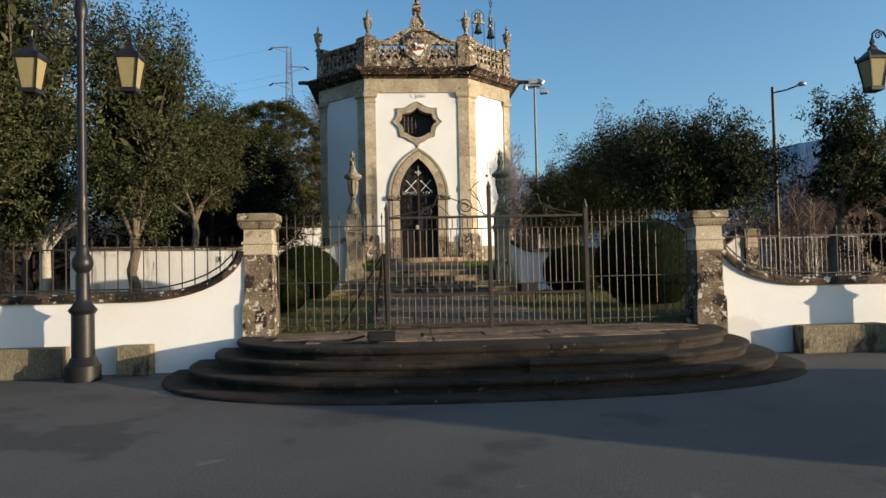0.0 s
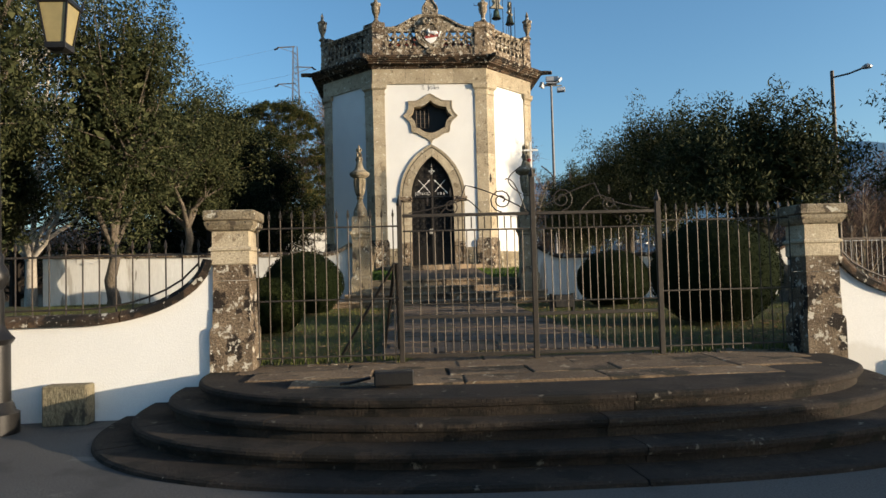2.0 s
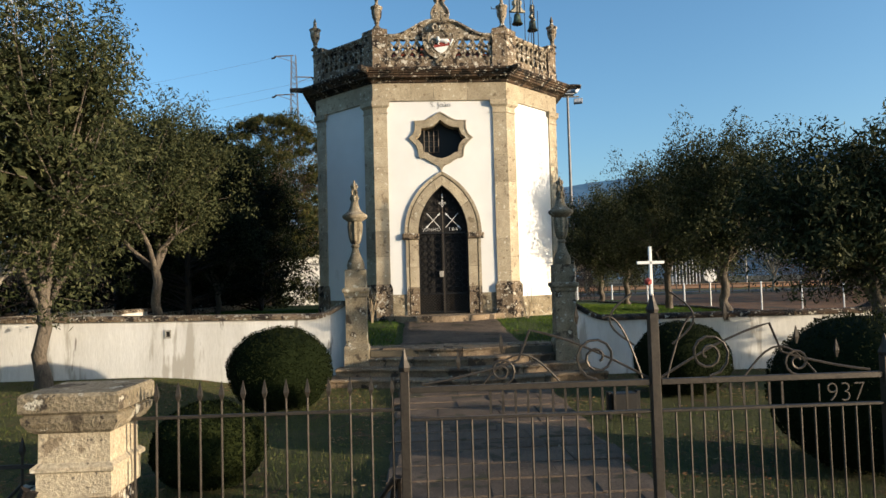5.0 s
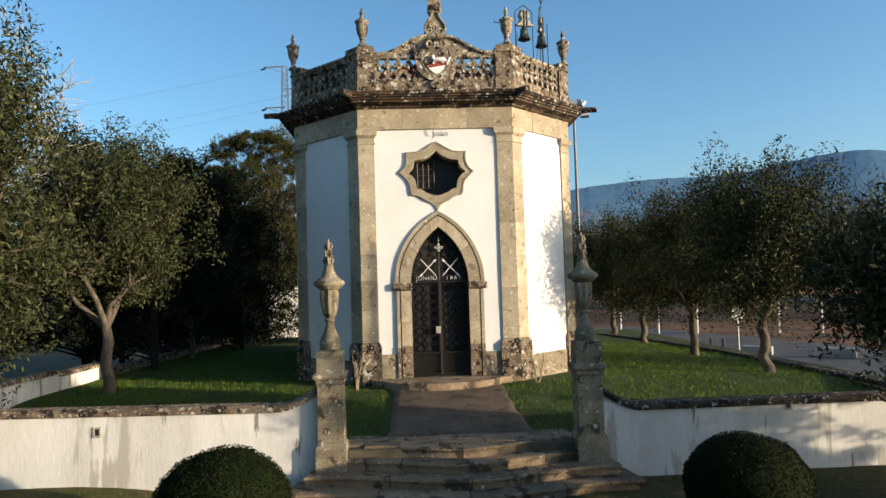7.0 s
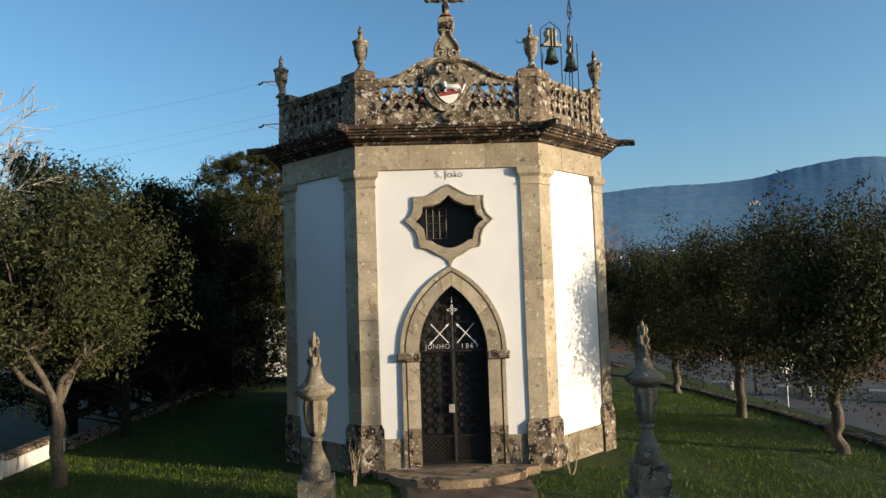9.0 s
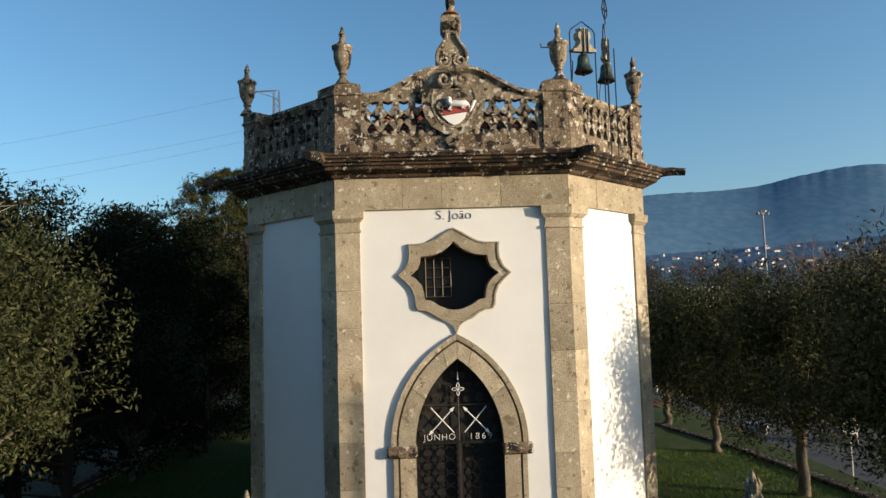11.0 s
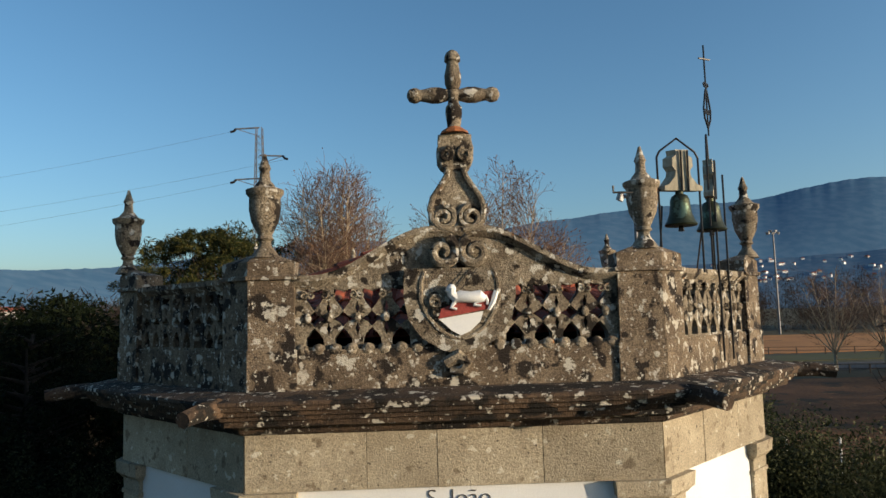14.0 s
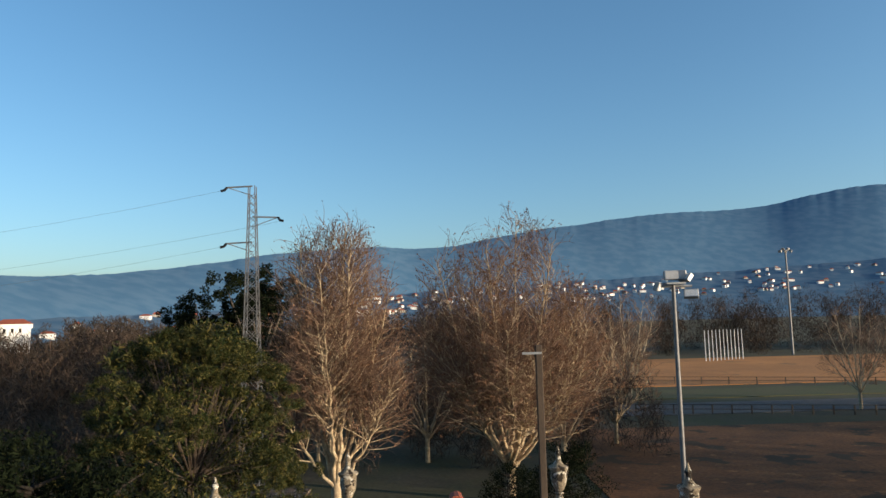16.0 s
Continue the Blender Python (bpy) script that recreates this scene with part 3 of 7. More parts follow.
for i in range(8):
    a, e, n, ln = face_frame(i)
    u0, u1 = 0.37, ln - 0.37
    bm = bmesh.new()
    if i == 0:
        top = [(u0 + (u1 - u0) * k / 40, Z_PAR - 0.10 + crest(u0 + (u1 - u0) * k / 40)) for k in range(41)]
        plate(bm, [(u0, ZB), (u1, ZB)] + list(reversed(top)), pierced(u0 + 0.05, u1 - 0.05, ZB, skip=(UC - 0.47, UC + 0.47)), on_face(0, -0.01), 0.15)
    else:
        plate(bm, [(u0, ZB), (u1, ZB), (u1, Z_PAR - 0.1), (u0, Z_PAR - 0.1)], pierced(u0 + 0.02, u1 - 0.02, ZB, 0.215), on_face(i, -0.01), 0.15)
    pan = part("openwork_panel", bm, M_urnstone if i < 2 else M_lichen, chapel, "carved openwork balustrade of interlaced stone")
    if i == 0:
        nb = 20
        for k in range(nb):
            u = u0 + (u1 - u0) * (k + 0.5) / nb
            if abs(u - UC) > 0.3:
                q = on_face(0, 0.0)(u, ZB - 0.0, 0)
                bm = bmesh.new()
                bmesh.ops.create_uvsphere(bm, u_segments=8, v_segments=6, radius=1, matrix=Matrix.Translation(q) @ Matrix.Diagonal((0.062, 0.05, 0.055, 1)))
                part("bead", bm, M_urnstone, pan, smooth=True)
    if i < 2:
        # rounded heads and waists standing proud of the interlace
        lo_u, hi_u, pitch = (u0 + 0.05, u1 - 0.05, 0.262) if i == 0 else (u0 + 0.02, u1 - 0.02, 0.215)
        nk = max(1, round((hi_u - lo_u) / pitch))
        for k in range(nk + 1):
            u = lo_u + (hi_u - lo_u) * k / nk
            if i == 0 and abs(u - UC) < 0.5:
                continue
            uc = min(max(u, lo_u + 0.07), hi_u - 0.07)
            for flip in (-1, 1):
                bm = bmesh.new()
                tube(bm, [on_face(i, 0.004)(x, z, 0) for x, _, z in spiral(uc + flip * 0.034, ZB + 0.475, 0.038, 1.25, 1.2, 16, flip)], 0.011, 5)
                part("scroll_head", bm, M_urnstone, pan, smooth=True)
            bm = bmesh.new()
            bmesh.ops.create_uvsphere(bm, u_segments=10, v_segments=6, radius=1, matrix=Matrix.Translation(on_face(i, 0.0)(uc, ZB + 0.275, 0)) @ Matrix.Diagonal((0.034, 0.016, 0.045, 1)))
            part("waist", bm, M_urnstone, pan, smooth=True)
    bm = bmesh.new()
    pl = on_face(i, 0.05)
    prof = [(0.05, -0.1), (0.0, -0.05), (0.0, 0.0), (0.29, 0.0), (0.29, -0.05), (0.24, -0.1)]
    m = 60 if i == 0 else 2
    loops = []
    for k in range(m + 1):
        u = u0 - 0.02 + (u1 - u0 + 0.04) * k / m
        c = crest(u) if i == 0 else 0
        loops.append([bm.verts.new(pl(u, Z_PAR + dz + c, w)) for w, dz in prof])
    for s, t in zip(loops, loops[1:]):
        for q in range(6):
            r = (q + 1) % 6
            bm.faces.new((s[q], s[r], t[r], t[q]))
    bm.faces.new(loops[0])
    bm.faces.new(list(reversed(loops[-1])))
    part("parapet_rail", bm, M_urnstone if i < 2 else M_lichen, chapel, "worn granite coping rail")
    # corner post
    P = OCT[i]
    e2, e1 = face_frame(i)[1], -face_frame(i - 1)[1]
    n2, n1 = face_frame(i)[2], face_frame(i - 1)[2]
    kk = (n1 + n2) / (1 + n1.dot(n2))
    bm = bmesh.new()
    c = P - kk * 0.08 + Vector((0.075 if i == 0 else -0.05 if i == 1 else 0.05 if i == 2 else -0.07 if i == 7 else 0, 0))
    loops = []
    for w, p, q, z in ((0.40, 0.06, 0.25, Z_COR), (0.40, 0.06, 0.25, ZB + 0.01), (0.38, 0.045, 0.24, ZB + 0.025), (0.38, 0.045, 0.24, Z_PAR - 0.04), (0.405, 0.075, 0.27, Z_PAR - 0.03), (0.405, 0.075, 0.27, Z_PAR), (0.38, 0.05, 0.24, Z_PAR + 0.01), (0.38, 0.05, 0.24, Z_PAR + 0.13)):
        sec = [P + e1 * w - n1 * q, P + e1 * w + n1 * p, P + kk * p, P + e2 * w + n2 * p, P + e2 * w - n2 * q, P - kk * q]
        loops.append([bm.verts.new((v.x, v.y, z)) for v in sec])
    # sloping cap up to the urn's foot
    loops.append([bm.verts.new((c.x + (v.x - c.x) * 0.35, c.y + (v.y - c.y) * 0.35, Z_PAR + 0.20)) for v in sec])
    for lo, hi in zip(loops, loops[1:]):
        for s in range(6):
            r = (s + 1) % 6
            bm.faces.new((lo[s], lo[r], hi[r], hi[s]))
    bm.faces.new(list(reversed(loops[0])))
    bm.faces.new(loops[-1])
    post = part("corner_post", bm, M_lichen, chapel, "square stone corner post spotted with lichen")
    bm = bmesh.new()
    lathe(bm, [(0.13, 0), (0.10, 0.05), (0.055, 0.11), (0.05, 0.15), (0.075, 0.17), (0.06, 0.20), (0.085, 0.25), (0.122, 0.33), (0.14, 0.44), (0.138, 0.54), (0.165, 0.575), (0.168, 0.61), (0.10, 0.635), (0.075, 0.67), (0.05, 0.70), (0.042, 0.78), (0.055, 0.81), (0.035, 0.86), (0.012, 0.94)], 14, (c.x, c.y, Z_PAR + 0.17))
    part("finial_urn", bm, M_urnstone, post, "carved stone urn finial with a pointed lid", smooth=True)

# tiled hip roof inside the parapet
OCT = WALL_OCT
FL = face_frame(0)[3]
UC = FL / 2
ri = offset_loop(OCT, -0.55)
lo_pts = [Vector((p.x, p.y, 8.62)) for p in ri]
R0, R1 = Vector((CX, 3.4, 9.93)), Vector((CX, 7.0, 9.97))
bm = bmesh.new()
lo = [bm.verts.new(p) for p in lo_pts]
r0, r1 = bm.verts.new(R0), bm.verts.new(R1)
for f in ((lo[0], lo[1], r0), (lo[1], lo[2], r0), (lo[2], lo[3], r1, r0), (lo[3], lo[4], r1), (lo[4], lo[5], r1), (lo[5], lo[6], r1), (lo[6], lo[7], r0, r1), (lo[7], lo[0], r0), list(reversed(lo))):
    bm.faces.new(f)
roof = part("roof", bm, M_tile, chapel, "hipped roof of red clay tiles")
bm = bmesh.new()
plate(bm, [(p.x, p.y) for p in offset_loop(OCT, -0.2)], [], lambda u, v, w: (u, v, 8.40 + w), 0.12)
part("gutter_floor", bm, M_darkstone, chapel, "dark stone gutter behind the parapet")

# ---------------------------------------------------------------- chapel: door, window, crest, bells
def mirrored(half, cx, cz, s=1.0):
    pts = half + [(-x, z) for x, z in reversed(half[1:-1])]
    return [(cx + x * s, cz + z * s) for x, z in pts]


surround = part("window_surround", *(lambda b: (plate(b, mirrored(STAR_OUT, UC, WZ), [mirrored(STAR_IN, UC, WZ)], on_face(0, 0.035), 0.34), (b, M_granite))[1])(bmesh.new()), chapel, "star-shaped curved granite window surround")
bm = bmesh.new()
out2 = mirrored(STAR_OUT[:-3], UC, WZ, 0.99)
plate(bm, out2, [mirrored(STAR_OUT[:-3], UC, WZ, 0.955)], on_face(0, 0.05), 0.03)
part("raised_moulding", bm, M_granite, surround)
win = part("window", *(lambda b: (plate(b, mirrored(STAR_IN, UC, WZ, 1.02), [], on_face(0, -0.30), 0.012), (b, M_pane))[1])(bmesh.new()), chapel, "dark leaded window behind an iron grille")
# leaded casement standing in one half of the opening
for k in range(4):
    bm = bmesh.new()
    hx = UC - 0.44 + k * 0.13
    tube(bm, [on_face(0, -0.24)(hx, WZ - 0.34, 0), on_face(0, -0.24)(hx, WZ + 0.27, 0)], 0.011, 5)
    part("casement_bar", bm, M_gate, win)
for k in range(5):
    bm = bmesh.new()
    tube(bm, [on_face(0, -0.24)(UC - 0.45, WZ - 0.34 + k * 0.15, 0), on_face(0, -0.24)(UC - 0.04, WZ - 0.34 + k * 0.15, 0)], 0.010, 5)
    part("casement_bar", bm, M_gate, win)

# door surround: jamb blocks, imposts, voussoirs
dsur = part("door_surround", *(lambda b: (plate(b, lancet(1.0, 1.62, UC, 1.62, SPRING), [lancet(HALF, 1.27, UC, 1.64, SPRING)], on_face(0, 0.028), 0.30), (b, M_mortar))[1])(bmesh.new()), chapel, "pointed granite door surround with imposts")


def arch_pt(half, rise, t):
    """Point on the right side of a pointed arch, t from the springing to the apex."""
    r = (half * half + rise * rise) / (2 * half)
    a1 = math.acos((r - half) / r)
    a = a1 * t
    return half - r + r * math.cos(a), SPRING + r * math.sin(a)


for s in (-1, 1):
    for t0, t1 in ((0.0, 0.47), (0.475, 0.86), (0.865, 1.0)):
        for h0, r0, h1, r1, proud in ((HALF, 1.27, 0.92, 1.52, 0.042), (0.95, 1.555, 1.03, 1.64, 0.052)):
            n = 7
            ins = [arch_pt(h0, r0, t0 + (t1 - t0) * k / n) for k in range(n + 1)]
            outs = [arch_pt(h1, r1, t0 + (t1 - t0) * k / n) for k in range(n + 1)]
            loop = [(UC + s * x, z) for x, z in ins + list(reversed(outs))]
            if t1 == 1.0:
                loop = [(UC + s * max(abs(u - UC), 0.003), z) for u, z in loop]
            bm = bmesh.new()
            plate(bm, loop, [], on_face(0, proud), 0.1)
            part("voussoir", bm, M_granite, dsur)
    zs = [1.64, 2.36, 2.9, 3.62]
    for z0, z1 in zip(zs, zs[1:]):
        for a, b, proud in ((HALF, 0.90, 0.042), (0.93, 1.0, 0.052)):
            if z0 < 2:
                proud += 0.012
            bm = bmesh.new()
            u0, u1 = UC + s * a, UC + s * b
            plate(bm, [(min(u0, u1), z0 + 0.003), (max(u0, u1), z0 + 0.003), (max(u0, u1), z1 - 0.003), (min(u0, u1), z1 - 0.003)], [], on_face(0, proud), 0.1)
            part("jamb_stone", bm, M_lichen if z0 < 2 else M_granite, dsur)
    bm = bmesh.new()
    u0, u1 = sorted((UC + s * (HALF - 0.02), UC + s * 1.09))
    box(bm, u0 + OCT[0].x, u1 + OCT[0].x, -0.095, 0.1, 3.63, 3.80, 0.025)
    part("impost", bm, M_lichen, dsur)

# iron door
DY = 0.12
door = thing("chapel_door", "closed black wrought-iron chapel door with scrolls and white arrows", "door", pose(OCT[0].x + UC, DY, 0))
bm = bmesh.new()
for x in (-HALF, -0.025, 0.025 - 0.02, HALF - 0.035):
    box(bm, x, x + 0.035, -0.02, 0.02, 1.66, SPRING)
for z in (1.68, 2.17, SPRING):
    box(bm, -HALF, HALF, -0.025, 0.025, z - 0.02, z + 0.025)
part("door_frame", bm, M_blackiron, door, "dark iron stiles and rails")
# Black sheet put behind the ironwork in place of the unlit interior.
bm = bmesh.new()
plate(bm, lancet(HALF + 0.03, 1.28, 0, 1.66, SPRING), [], lambda u, v, w: (u, 0.06 + w, v), 0.03)
part("back_panel", bm, M_black, door, "black sheet standing in for the dark chapel interior")
bm = bmesh.new()
box(bm, -0.022, 0.022, -0.035, -0.02, 1.66, SPRING)
part("centre_stile", bm, M_gate, door, "grey iron meeting stile")
bm = bmesh.new()
box(bm, -0.12, -0.01, -0.05, -0.02, 2.62, 2.78, 0.006)
part("lock_plate", bm, M_concrete, door, "pale lock plate")
for s in (-1, 1):
    # mesh in the lower panel
    for k in range(-5, 10):
        for sl in (-1, 1):
            x0 = s * 0.36 + sl * (-0.30) + 0
            a, b = -0.46 + k * 0.09, 0.46
            p0 = Vector((s * 0.35 + sl * (-0.31 + k * 0.085), 0, 1.70))
            p1 = p0 + Vector((sl * 0.47, 0, 0.47))
            lo, hi = s * 0.35 - 0.31, s * 0.35 + 0.31
            q0, q1 = p0, p1
            d = q1 - q0
            t0, t1 = 0.0, 1.0
            for lim, sg in ((lo, 1), (hi, -1)):
                f0, f1 = (q0.x - lim) * sg, (q1.x - lim) * sg
                if f0 < 0 and f1 < 0:
                    t0, t1 = 1, 0
                elif f0 < 0:
                    t0 = max(t0, f0 / (f0 - f1))
                elif f1 < 0:
                    t1 = min(t1, f0 / (f0 - f1))
            if t1 - t0 > 0.03:
                bm = bmesh.new()
                tube(bm, [q0 + d * t0, q0 + d * t1], 0.006, 4)
                part("lattice_bar", bm, M_gate, door)
    # rings and squares of the upper panel
    bm = bmesh.new()
    tube(bm, [(0.085 * math.cos(a), 0, 0.085 * math.sin(a)) for a in [6.283 * k / 14 for k in range(14)]], 0.007, 4, closed=True)
    ringo = part("ring", bm, M_blackiron, door)
    ringo.location = (s * 0.35, 0, 2.30)
    bm = bmesh.new()
    tube(bm, [(x * 0.05, 0, z * 0.05) for x, z in ((-1, -1), (1, -1), (1, 1), (-1, 1))], 0.007, 4, closed=True)
    squ = part("square_link", bm, M_blackiron, door)
    squ.location = (s * 0.35, 0, 2.40)
    for j in range(8):
        for i in (-1, 0, 1):
            for src, dz in ((ringo, 0), (squ, 0.1)):
                o = src.copy()
                scene.collection.objects.link(o)
                o.location = (s * 0.35 + i * 0.195 + (0 if dz == 0 else 0.0975 * (1 if i < 1 else -3)), 0, 2.30 + j * 0.195 + dz - 0.01)
    # crossed arrows of the lunette
    for p, q, tip in (((0.07, 4.33), (0.46, 3.93), 0), ((0.42, 4.33), (0.08, 3.95), 1)):
        bm = bmesh.new()
        a, b = Vector((s * p[0], -0.03, p[1])), Vector((s * q[0], -0.03, q[1]))
        tube(bm, [a, b], 0.0085, 5)
        d = (b - a).normalized()
        n = Vector((-d.z, 0, d.x))
        if not tip:
            for e, sg in ((a, 1), (b, -1)):
                w = 0.028
                vs = [bm.verts.new(e + v) for v in (-d * 0.01 * sg + Vector((0, -0.008, 0)), d * 0.07 * sg + n * w + Vector((0, -0.008, 0)), d * 0.07 * sg - n * w + Vector((0, -0.008, 0)))]
                vs2 = [bm.verts.new(v.co + Vector((0, 0.014, 0))) for v in vs]
                bm.faces.new(vs)
                bm.faces.new(list(reversed(vs2)))
                for i in range(3):
                    j = (i + 1) % 3
                    bm.faces.new((vs[i], vs2[i], vs2[j], vs[j]))
        part("arrow", bm, M_white, door, "white-painted iron arrow")
    # scrolls filling the lunette
    for cx, cz, r in ((0.14, 4.62, 0.075), (0.33, 4.46, 0.075), (0.5, 4.2, 0.07), (0.57, 3.98, 0.06), (0.25, 4.1, 0.05), (0.12, 4.44, 0.05), (0.44, 4.32, 0.05), (0.3, 4.66, 0.045), (0.07, 4.8, 0.05)):
        if cx < arch_pt(HALF - 0.06, 1.2, min(1, (cz - SPRING) / 1.3))[0] + 0.2:
            bm = bmesh.new()
            tube(bm, spiral(s * cx, cz, r, 1.8, 0.5, flip=s), 0.006, 4)
            part("scroll", bm, M_iron, door)
bm = bmesh.new()
tube(bm, [(0, 0, SPRING), (0, 0, 5.0)], 0.009, 5)
tube(bm, [(-0.52, 0, 4.36), (0.52, 0, 4.36)], 0.008, 5)
part("lunette_bar", bm, M_iron, door)
bm = bmesh.new()
for a in (0, 90, 180, 270):
    c, s = math.cos(radians(a)), math.sin(radians(a))
    tube(bm, [(c * d - s * w, -0.03, 4.60 + s * d + c * w) for d, w in ((0.0, 0), (0.05, 0.022), (0.085, 0.012), (0.095, 0), (0.085, -0.012), (0.05, -0.022))], 0.006, 4, closed=True)
part("flower_cross", bm, M_white, door, "white iron flower cross")
bm = bmesh.new()
tube(bm, [(0, -0.03, 4.74), (0, -0.03, 4.86)], [0.012, 0.003], 5)
part("arrow_tip", bm, M_white, door)
lettering("JUNHO", 0.135, 0.004, M_white, door, pose(-0.30, -0.05, 3.85, 90, 0, 0), "month_lettering", "white painted letters", spacing=1.16)
lettering("1869", 0.135, 0.004, M_white, door, pose(0.32, -0.05, 3.85, 90, 0, 0), "year_lettering", "white painted numerals", spacing=1.4)
lettering("S. João", 0.205, 0.004, M_letter, chapel, pose(OCT[0].x + UC + 0.02, -0.006, 7.19, 90, 0, 0), "saint_lettering", "dark painted lettering under the cornice")
bm = bmesh.new()
plate(bm, [(p.x, p.y) for p in offset_loop(OCT, -0.4)], [], lambda u, v, w: (u, v, 1.62 + w), 0.06)
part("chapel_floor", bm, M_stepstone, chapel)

# cartouche on the front parapet
UC = 0.02 - OCT[0].x
XC = OCT[0].x + UC
cart = part("cartouche", *(lambda b: (plate(b, [(UC + x, z) for x, z in [(-0.48, 9.22), (0.48, 9.22), (0.49, 8.98), (0.45, 8.78), (0.34, 8.62), (0.16, 8.51), (0, 8.48), (-0.16, 8.51), (-0.34, 8.62), (-0.45, 8.78), (-0.49, 8.98)]], [], on_face(0, 0.08), 0.2), (b, M_urnstone))[1])(bmesh.new()), chapel, "carved stone shield with a painted relief")
# a heart-shaped field with raised cheeks at its sides
for sgn in (-1, 1):
    bm = bmesh.new()
    tube(bm, [(XC + sgn * x, -0.075, z) for x, z in ((0.30, 9.2), (0.335, 9.1), (0.34, 8.95), (0.29, 8.82), (0.2, 8.70), (0.08, 8.62), (0.0, 8.60))], [0.018, 0.022, 0.022, 0.02, 0.018, 0.016, 0.012], 6)
    part("shield_rim", bm, M_urnstone, cart, smooth=True)
bm = bmesh.new()
plate(bm, [(UC + x, z) for x, z in ((-0.19, 8.78), (0.20, 8.84), (0.17, 8.75), (0.08, 8.67), (0.0, 8.635), (-0.08, 8.68))], [], on_face(0, 0.10), 0.06)
part("white_field", bm, M_white, cart, "flaking white paint")
bm = bmesh.new()
plate(bm, [(UC + x, z) for x, z in ((-0.19, 8.785), (0.233, 8.855), (0.29, 9.01), (0.225, 9.01), (-0.166, 8.867))], [], on_face(0, 0.115), 0.06)
part("red_band", bm, M_red, cart, "faded red painted band")
bm = bmesh.new()
tube(bm, [(XC - 0.06, -0.118, 8.95), (XC + 0.0, -0.122, 8.97), (XC + 0.09, -0.124, 8.96), (XC + 0.17, -0.122, 8.965), (XC + 0.215, -0.118, 8.945)], [0.035, 0.054, 0.05, 0.058, 0.03], 10)
tube(bm, [(XC - 0.03, -0.124, 8.955), (XC - 0.075, -0.13, 8.995), (XC - 0.075, -0.135, 9.045), (XC - 0.07, -0.135, 9.075)], [0.045, 0.042, 0.044, 0.02], 9)
tube(bm, [(XC - 0.075, -0.14, 9.04), (XC - 0.12, -0.145, 9.015)], [0.034, 0.014], 8)
tube(bm, [(XC - 0.05, -0.13, 8.92), (XC - 0.08, -0.13, 8.875), (XC - 0.03, -0.13, 8.86)], [0.022, 0.016, 0.012], 6)
tube(bm, [(XC + 0.15, -0.13, 8.93), (XC + 0.12, -0.13, 8.895), (XC + 0.18, -0.13, 8.885)], [0.026, 0.017, 0.012], 6)
tube(bm, [(XC + 0.215, -0.12, 8.975), (XC + 0.235, -0.12, 8.93), (XC + 0.232, -0.12, 8.895)], [0.014, 0.014, 0.009], 6)
part("relief", bm, M_plaster, cart, "plain white rounded relief", smooth=True)
bm = bmesh.new()
tube(bm, [(XC + 0.01, -0.12, 9.03), (XC + 0.155, -0.115, 9.21)], 0.0055, 4)
tube(bm, [(XC - 0.03, -0.12, 9.05), (XC + 0.10, -0.115, 9.20)], 0.0045, 4)
tube(bm, [(XC - 0.025, -0.117, 9.178), (XC + 0.155, -0.117, 9.172)], 0.005, 4)
part("staff", bm, M_iron, cart)
bm = bmesh.new()
tube(bm, flat_spiral(XC - 0.215, 8.93, 0.06, 1.6, 0.4, 1, 0, -0.10), 0.017, 6)
tube(bm, flat_spiral(XC - 0.205, 8.845, 0.04, 1.3, 2.4, -1, 0, -0.10), 0.015, 6)
part("rosette", bm, M_urnstone, cart, "small grey carved scroll flower", smooth=True)
bm = bmesh.new()
tube(bm, [(XC + 0.245, -0.115, 8.85), (XC + 0.285, -0.12, 8.92), (XC + 0.315, -0.115, 9.01)], [0.016, 0.024, 0.026], 6)
part("ribbon", bm, M_white, cart, "white painted ribbon edge", smooth=True)
bm = bmesh.new()
tube(bm, [(XC - 0.14, -0.06, 8.40), (XC - 0.02, -0.08, 8.46), (XC + 0.05, -0.08, 8.40), (XC, -0.08, 8.33), (XC - 0.1, -0.07, 8.34)], [0.05, 0.06, 0.055, 0.05, 0.03], 7)
part("pendant_scroll", bm, M_urnstone, cart, smooth=True)


for s in (-1, 1):
    bm = bmesh.new()
    tube(bm, flat_spiral(XC + s * 0.14, 9.36, 0.135, 1.35, math.pi * 0.62, s, 0, -0.07), [0.05 - 0.02 * k / 26 for k in range(27)], 8)
    part("crest_volute", bm, M_urnstone, chapel, "carved volute of the parapet crest", smooth=True)
# pedestal and cross
half = [(0.0, 9.50), (0.14, 9.50), (0.21, 9.54), (0.25, 9.62), (0.255, 9.72), (0.21, 9.82), (0.13, 9.91), (0.085, 9.99), (0.08, 10.05), (0.13, 10.07), (0.16, 10.12), (0.165, 10.22), (0.13, 10.28), (0.15, 10.29), (0.15, 10.33), (0.0, 10.34)]
half = [(x, 9.5 + (z - 9.5) * 1.115) for x, z in half]
bm = bmesh.new()
plate(bm, [(UC + x, z) for x, z in half] + [(UC - x, z) for x, z in reversed(half[1:-1])], [], on_face(0, 0.02), 0.24)
bmesh.ops.bevel(bm, geom=[e for e in bm.edges if abs(e.calc_face_angle(0)) > 1.0], offset=0.015, segments=1, affect="EDGES")
ped = part("cross_pedestal", bm, M_urnstone, chapel, "scrolled bottle-shaped stone pedestal")
